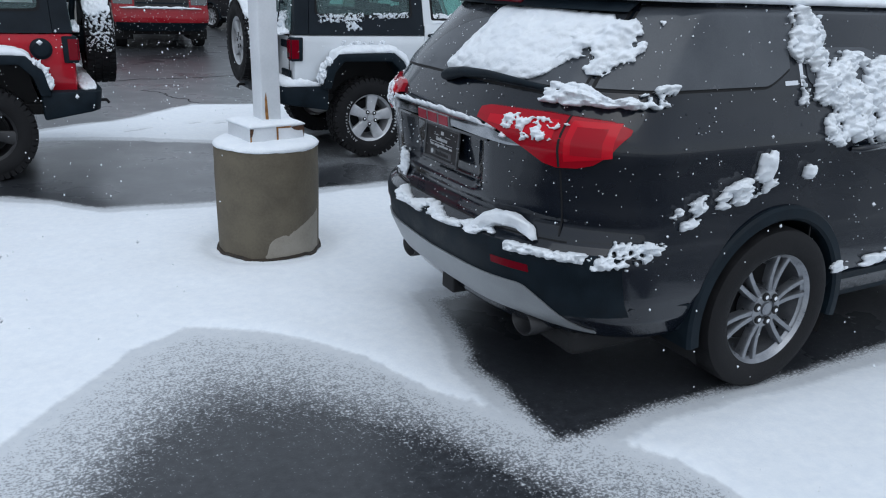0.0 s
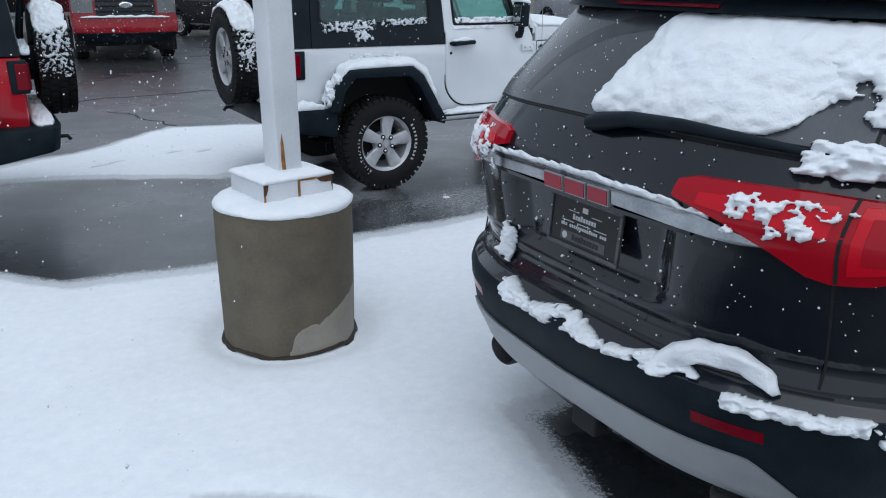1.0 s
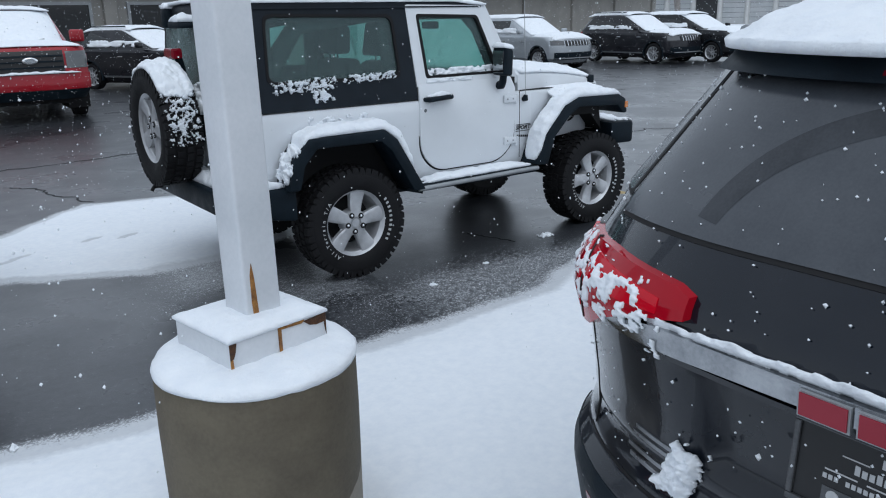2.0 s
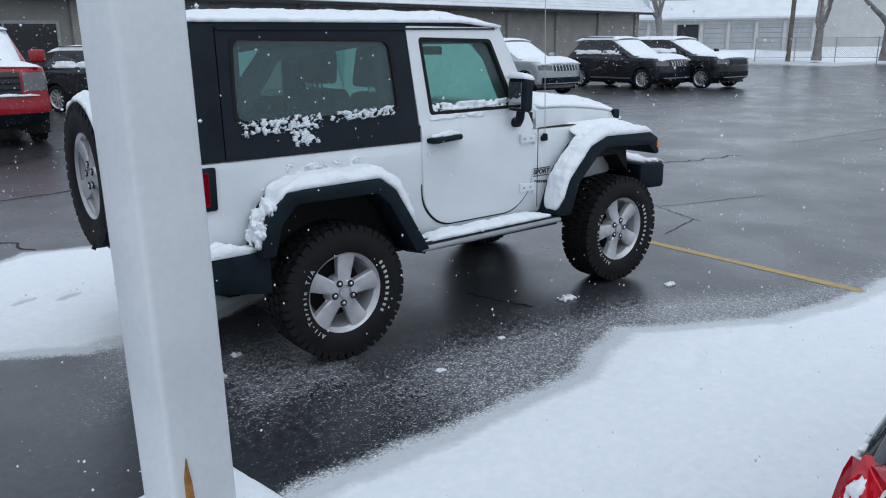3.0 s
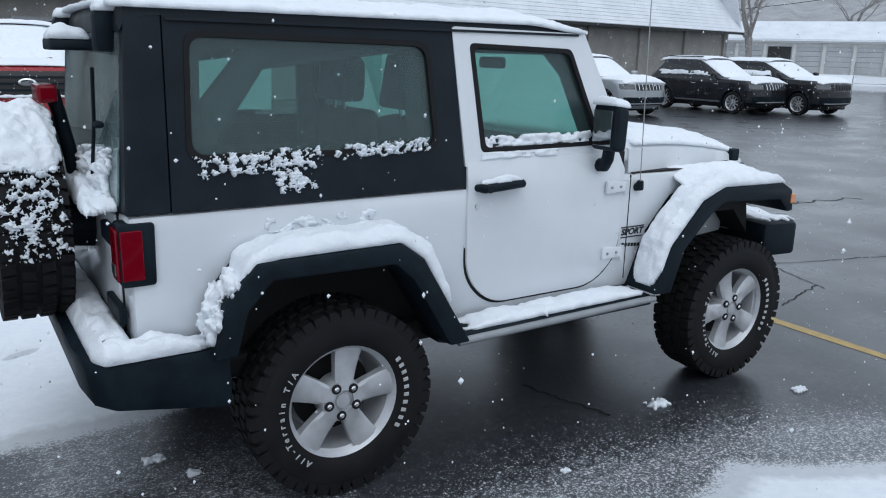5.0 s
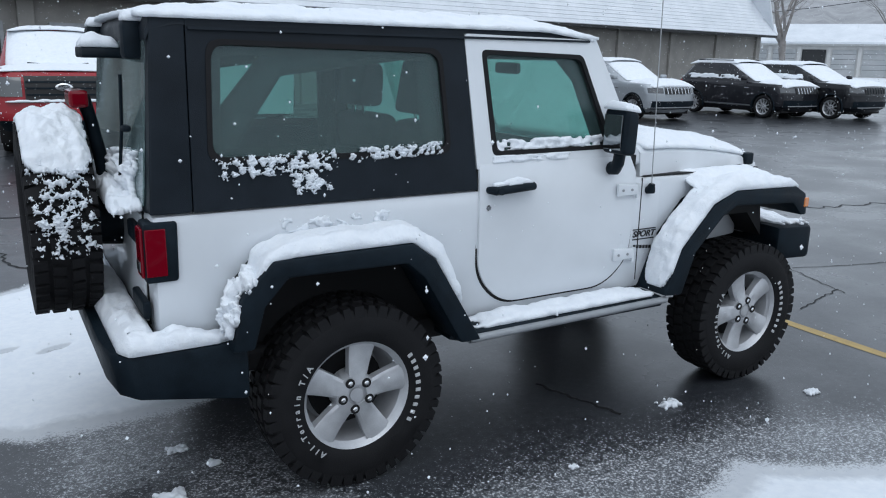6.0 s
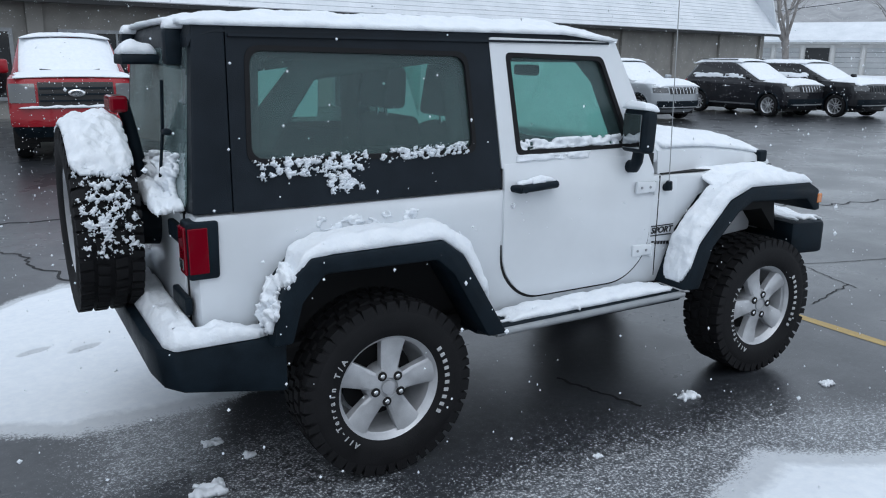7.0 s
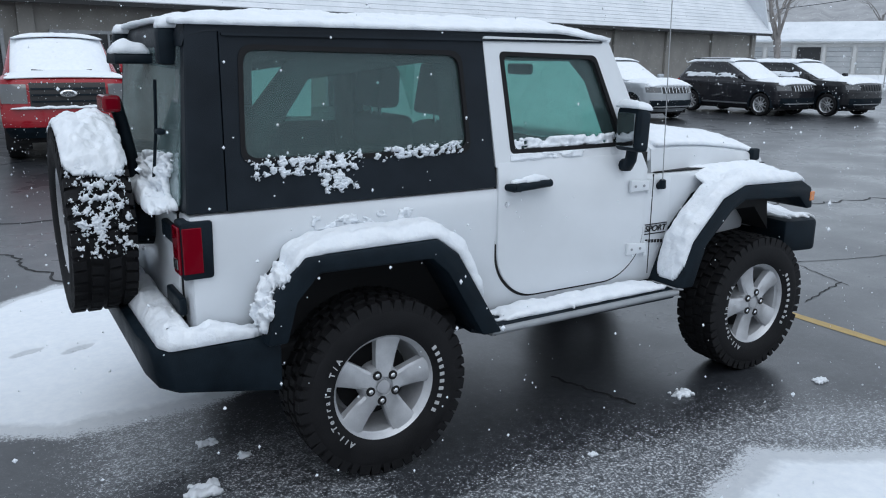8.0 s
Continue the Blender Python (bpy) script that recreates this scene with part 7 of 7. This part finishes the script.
# ---- buildings ----
def build_showroom():
    m = pose(2.4, 21.8, 0, 0, 0, 9.97)
    b = thing("showroom_building", "low grey stucco building with a steep snowed roof", "building", m)
    L0, L1, eave = -26.0, 39.3, 3.35
    part("wall", boxed(L0 + 0.8, L1 - 0.8, 0.75, 12.0, -0.3, eave - 0.1), STUCCO, b)
    for k in range(15):
        x = L0 + 1.4 + 4.5 * k
        part("pilaster", boxed(x - 0.22, x + 0.22, 0.6, 0.76, -0.3, eave - 0.1, r=0.02), STUCCO, b)
        if k in (4, 5, 6):
            w = part("window", boxed(x + 0.7, x + 3.8, 0.70, 0.76, 0.6, 2.4), DARK_GLASS, b, "wide dark shop window")
            for x0, x1, z0, z1 in ((0.6, 3.9, 2.4, 2.5), (0.6, 3.9, 0.5, 0.6), (0.6, 0.7, 0.6, 2.4), (3.8, 3.9, 0.6, 2.4), (2.22, 2.28, 0.6, 2.4)):
                part("window_frame", boxed(x + x0, x + x1, 0.66, 0.75, z0, z1), SATIN, w)
        if k == 7:
            d = part("door", boxed(x + 1.0, x + 2.0, 0.70, 0.76, -0.1, 2.1), DARK_OPENING, b, "dark service door")
            part("door_frame", boxed(x + 0.92, x + 2.08, 0.72, 0.758, -0.1, 2.2), SATIN, d)
    part("fascia", boxed(L0, L1, -0.02, 0.12, eave - 0.16, eave + 0.02), DARK_OPENING, b, "dark eave board")
    part("soffit", boxed(L0 + 0.1, L1 - 0.1, 0.1, 0.9, eave - 0.12, eave - 0.06), STUCCO, b)
    # steep roof in courses of snowed shingles
    rows = 15
    for i in range(rows):
        t0, t1 = i / rows, (i + 1) / rows
        y0, y1, z0, z1 = 1.75 * t0, 1.75 * t1, eave + 2.75 * t0, eave + 2.75 * t1
        a0, a1 = L0 + 1.3 * t0, L1 - 1.3 * t0
        bm = prism([(y0 - 0.035, z0 + 0.0), (y0 - 0.02, z0 - 0.03), (y1 + 0.06, z1 + 0.03), (y1 + 0.03, z1 + 0.06)], a0, a1, axis="x")
        part("shingle_course", bm, SHINGLE_SNOW, b)
    part("roof_core", prism([(0.05, eave - 0.02), (1.78, eave + 2.7), (11.0, eave + 2.7), (12.6, eave - 0.02)], L0 + 1.35, L1 - 1.35, axis="x"), STUCCO, b)
    part("roof_end", prism([(L1, eave), (L1 - 1.4, eave + 2.75), (L1 - 1.5, eave + 2.7), (L1 - 0.15, eave - 0.03)], 0.1, 12.5), SHINGLE_SNOW, b)
    part("ridge_snow", boxed(L0 + 1.3, L1 - 1.3, 1.6, 11.2, eave + 2.72, eave + 2.86, r=0.05), SNOW, b, "snow on the flat top")
    part("downpipe", tube([(L1 - 0.9, 0.62, eave - 0.1), (L1 - 0.9, 0.62, 0.0)], 0.05, 8), STUCCO, b)
    part("gable_wall", boxed(L1 - 0.82, L1 - 0.78, 0.8, 11.9, -0.3, eave - 0.1), STUCCO, b)
    return b


build_showroom()


def build_garages():
    m = pose(56.9, 26.0, 0.95, 0, 0, 122.9) @ Matrix.Scale(0.8, 4)
    b = thing("garage_row", "pale row of lock-up garages under a snowed roof", "building", m)
    n, w = 11, 2.5
    part("wall", boxed(-0.3, n * w + 0.3, -7.0, -0.15, -0.6, 2.75), SIDING, b)
    for k in range(n):
        x = k * w
        d = part("garage_door", boxed(x + 0.25, x + w - 0.25, -0.16, -0.1, -0.1, 2.2), DARK_OPENING if k in (4, 7) else GARAGE_DOOR, b, "grey roll-up door")
        for z in (0.45, 0.9, 1.35, 1.8):
            part("door_groove", boxed(x + 0.26, x + w - 0.26, -0.101, -0.094, z, z + 0.025), DARK_OPENING, d)
        part("door_post", boxed(x - 0.14, x + 0.14, -0.16, 0.0, -0.5, 2.5), SIDING, b)
    part("fascia", boxed(-0.6, n * w + 0.6, -0.1, 0.35, 2.55, 2.75), SIDING, b)
    part("roof", prism([(0.5, 2.7), (-3.5, 4.4), (-7.5, 2.7), (-7.5, 2.85), (-3.5, 4.6), (0.5, 2.88)], -0.7, n * w + 0.7, axis="x"), SHINGLE_SNOW, b)
    part("gable", prism([(-0.15, 2.7), (-3.5, 4.3), (-7.0, 2.7)], -0.3, n * w + 0.3, axis="x"), SIDING, b)
    h = thing("pale_house", "pale house end wall under a snowed gable roof", "building", pose(63.6, 28.0, 0.9, 0, 0, 120))
    part("wall", boxed(-6, 3, -9, 0, -0.6, 3.1), SIDING, h)
    part("roof", prism([(-6.6, 3.0), (-1.5, 6.0), (3.6, 3.0), (3.6, 3.2), (-1.5, 6.25), (-6.6, 3.2)], -9.5, 0.4), SHINGLE_SNOW, h)
    part("gable", prism([(-6, 3.1), (-1.5, 5.7), (3, 3.1)], -8.9, -0.05), SIDING, h)


build_garages()


# ---- trees, poles, fence ----
def build_tree(x, y, z, height, seed, spread=1.0, stems=1):
    rng = random.Random(seed)
    t = thing("bare_tree", "leafless winter tree with grey branching limbs", "tree", pose(x, y, z), group="bare trees behind the lot")
    limbs, twigs = bmesh.new(), bmesh.new()

    def grow(p, d, length, rad, depth, bm):
        pts, rads = [p], [rad]
        for i in range(4):
            d = (d + Vector((rng.uniform(-0.22, 0.22), rng.uniform(-0.22, 0.22), rng.uniform(-0.06, 0.14)))).normalized()
            p = p + d * length / 4
            pts.append(p)
            rads.append(rad * (1 - 0.11 * (i + 1)))
        tube(pts, rads, 7 if depth < 2 else 5 if depth < 3 else 3, limbs if depth < 3 else twigs)
        if depth >= 5:
            return
        for k in range(3 if depth < 3 else 3):
            a = pts[-1] if k == 0 else pts[rng.randint(2, 4)]
            side = Vector((rng.uniform(-1, 1), rng.uniform(-1, 1), rng.uniform(-0.15, 0.7))).normalized()
            grow(a, (d + side * (0.55 + 0.35 * spread)).normalized(), length * rng.uniform(0.58, 0.78), rads[-1] * (0.75 if k == 0 else 0.55), depth + 1, bm)

    trunk = bmesh.new()
    for s in range(stems):
        d = Vector((rng.uniform(-0.2, 0.2), rng.uniform(-0.2, 0.2), 1)) if stems > 1 else Vector((0.05, 0, 1))
        base = Vector((0.3 * s - 0.3 * (stems - 1) / 2, 0.1 * s, -0.3))
        tube([base, base + d * height * 0.07, base + d * height * (0.17 if stems == 1 else 0.22)], [height * 0.03 / stems ** 0.5, height * 0.022 / stems ** 0.5, height * 0.02 / stems ** 0.5], 10, trunk)
        top = base + d * height * (0.165 if stems == 1 else 0.215)
        for k in range(3 if stems == 1 else 2):
            side = Vector((rng.uniform(-1, 1), rng.uniform(-1, 1), 0.4)).normalized()
            grow(top, (d + side * 0.7 * spread).normalized(), height * 0.26, height * 0.0145 / stems ** 0.4, 1, limbs)
    part("trunk", trunk, BARK, t, smooth=60)
    part("crown", limbs, BARK, t, smooth=60)
    tagged(part("twigs", twigs, BARK, t), kind="stuff")


build_tree(48.1, 21.1, 0.55, 11, 5, 1.1)
build_tree(49.6, 17.6, 0.55, 12, 8, 1.0)
build_tree(46.8, 32.0, 0.6, 13, 12, 0.7, stems=3)
build_tree(62, 16, 0.9, 13, 21, 1.0)
build_tree(72, 40, 0.9, 14, 23, 1.0)
build_tree(60, 44, 0.9, 14, 27, 0.9)

pole = thing("utility_pole", "weathered wooden utility pole at the lot edge", "pole", pose(47.2, 22.5, 0.4, 0, 1.5, 0))
part("shaft", tube([(0, 0, -0.5), (0, 0, 4), (0.02, 0, 10)], [0.16, 0.15, 0.12], 10), TIMBER, pole, smooth=60)
part("crossarm", boxed(-0.06, 0.06, -1.2, 1.2, 9.0, 9.12, r=0.01), TIMBER, pole)
for k, z in enumerate((5.6, 6.4, 9.2)):
    far = [(47.2 + s * 10.0, 22.5 + s * 40, z - 0.7 * (1 - (2 * s - 1) ** 2) + 0.4) for s in np.linspace(-0.6, 1.4, 18)]
    tagged(part("overhead_cable", tube(far, 0.02, 4), PLASTIC), "thin black overhead cable", "cable")

fence = thing("chain_link_fence", "galvanised chain-link fence on the snowy verge", "fence", pose(0, 0, 0))
fa, fb_ = Vector((46.5, 24.4, 0.35)), Vector((56.0, 8.0, 0.35))
posts = 9
for k in range(posts):
    p = fa.lerp(fb_, k / (posts - 1))
    part("post", tube([p - Vector((0, 0, 0.3)), p + Vector((0, 0, 1.35))], 0.035, 8), STEEL, fence)
for z in (0.08, 1.3):
    part("rail", tube([fa + Vector((0, 0, z)), fb_ + Vector((0, 0, z))], 0.022, 6), STEEL, fence)
mesh = bmesh.new()
for k in range(150):
    for lean in (1, -1):
        t0 = k / 150
        t1 = min(1.0, max(0.0, t0 + lean * 0.066))
        tube([fa.lerp(fb_, t0) + Vector((0, 0, 0.08)), fa.lerp(fb_, t1) + Vector((0, 0, 1.3))], 0.006, 3, mesh)
tagged(part("wire_mesh", mesh, STEEL, fence), kind="stuff")


def build_woods():
    """Low wooded hills far off; the ring's unseen part is added to dim reflections."""
    bm = bmesh.new()
    rows = []
    n = 360
    for r, h in ((150, -2.0), (175, 5.0), (210, 12.0), (260, 19.0), (300, 24.0), (330, 10.0)):
        ring = []
        for j in range(n):
            a = 2 * math.pi * j / n
            w = noise.fractal(Vector((math.cos(a) * 5, math.sin(a) * 5, r * 0.01)), 1, 2, 5)
            f = noise.noise(Vector((math.cos(a) * 60, math.sin(a) * 60, r * 0.1)))
            ring.append(bm.verts.new((r * math.cos(a), r * math.sin(a), (h * (1 + 0.35 * w) + 1.5 * f * (h > 0)) * (0.4 + 0.6 * max(0.0, math.cos(a - 0.6)) ** 2))))
        rows.append(ring)
    for a, b in zip(rows, rows[1:]):
        for j in range(n):
            bm.faces.new((a[j], a[(j + 1) % n], b[(j + 1) % n], b[j]))
    tagged(part("backdrop", bm, WOODS, smooth=180), "grey wooded hills, snowfall haze painted into their colour", "hills", kind="structure")


build_woods()


# ---- marks on the ground ----
def ground_strip(name, label, pts, width, material, z=0.002, category="marking"):
    bm = bmesh.new()
    rows = []
    for i, p in enumerate(pts):
        a, b = Vector(pts[max(i - 1, 0)]), Vector(pts[min(i + 1, len(pts) - 1)])
        d = (b - a).normalized()
        nrm = Vector((-d.y, d.x)) * width / 2 * (1 + 0.25 * noise.noise(Vector((p[0] * 5, p[1] * 5, 0))))
        rows.append((bm.verts.new((p[0] + nrm.x, p[1] + nrm.y, z)), bm.verts.new((p[0] - nrm.x, p[1] - nrm.y, z))))
    for a, b in zip(rows, rows[1:]):
        bm.faces.new((a[0], a[1], b[1], b[0]))
    return tagged(part(name, bm, material), label, category, kind="structure")


def wander(a, b, amp, seed, n=24):
    a, b = Vector(a), Vector(b)
    d = (b - a).normalized()
    side = Vector((-d.y, d.x))
    return [tuple(a.lerp(b, i / n) + side * amp * noise.fractal(Vector((i * 0.35, seed, 0)), 1, 2, 3)) for i in range(n + 1)]


for y0, y1, x in ((-2.2, 0.2, 3.54),):
    ground_strip("parking_line", "worn yellow parking line on wet asphalt", [(x, y0 + (y1 - y0) * i / 12) for i in range(13)], 0.09, YELLOW_LINE)
for a, b in (((11.0, 2.45), (16.0, 2.2)), ((12.0, 1.75), (16.0, 1.2))):
    ground_strip("parking_line", "faded pale parking line on wet asphalt", wander(a, b, 0.01, 2), 0.1, FADED_LINE)
for a, b, amp, w, s in (((1.3, -0.38), (1.46, -0.9), 0.025, 0.022, 1), ((3.9, -0.2), (4.65, 0.0), 0.025, 0.012, 3), ((4.6, -0.1), (4.9, 0.7), 0.025, 0.01, 4), ((4.9, 0.6), (6.3, 0.2), 0.03, 0.012, 5), ((-0.9, 3.1), (-1.4, 4.6), 0.12, 0.025, 6), ((-3.6, 5.6), (1.5, 6.2), 0.2, 0.05, 7), ((8.5, 6.0), (12.5, 7.6), 0.2, 0.05, 8), ((7.0, 2.6), (9.0, 2.2), 0.2, 0.03, 9)):
    ground_strip("asphalt_crack", "dark crack in wet asphalt", wander(a, b, amp, s * 3.7), w, CRACK, 0.003, "crack")


def snow_clump(x, y, r, seed):
    t = thing("snow_clump", "small lump of snow fallen on wet asphalt", "snow", pose(x, y, 0), group="fallen snow clumps")
    part("lump", lump(18, 18, sheet((-r, -r * 0.7, 0.002), (r, -r * 0.7, 0.002), (r, r * 0.7, 0.002), (-r, r * 0.7, 0.002)), r * 0.35, 0.9, seed, cut=0.2, size=r * 5), SNOW, t, smooth=180)


for i, (x, y, r) in enumerate(((1.77, -0.93, 0.075), (-0.75, -0.62, 0.09), (-0.85, -0.75, 0.06), (0.3, -1.35, 0.03), (0.9, -1.2, 0.025), (-0.5, -0.4, 0.04), (-0.62, -0.2, 0.05), (2.6, -1.2, 0.05))):
    snow_clump(x, y, r, 700 + i)


def build_flakes():
    """Loose flakes hanging in the air over the lot."""
    rng = random.Random(77)
    verts, faces = [], []
    for i in range(22000):
        x, y, z = rng.uniform(-6, 11), rng.uniform(-7.6, 11), rng.uniform(0.05, 3.0)
        along = max(0.0, min(1.0, (y + 8.2) / 4.6))
        if math.hypot(x + 3.2 - 1.9 * along, y + 8.2 - 4.6 * along) < 0.7:
            continue
        r = rng.uniform(0.002, 0.0046) * (1.7 if rng.random() < 0.1 else 1.0)
        k = len(verts)
        for dx, dy, dz in ((1, 0, 0), (-1, 0, 0), (0, 1, 0), (0, -1, 0), (0, 0, 1.2), (0, 0, -1.2)):
            q = 0.65 + 0.6 * rng.random()
            verts.append((x + dx * r * q, y + dy * r * q, z + dz * r * q))
        faces += [(k + a, k + b, k + c) for a, b, c in ((0, 2, 4), (2, 1, 4), (1, 3, 4), (3, 0, 4), (2, 0, 5), (1, 2, 5), (3, 1, 5), (0, 3, 5))]
    me = bpy.data.meshes.new("falling_snow")
    me.from_pydata(verts, [], faces)
    me.materials.append(SNOW)
    tagged(new("falling_snow", me), "small white snowflakes falling through the air", "snow", kind="stuff")


build_flakes()
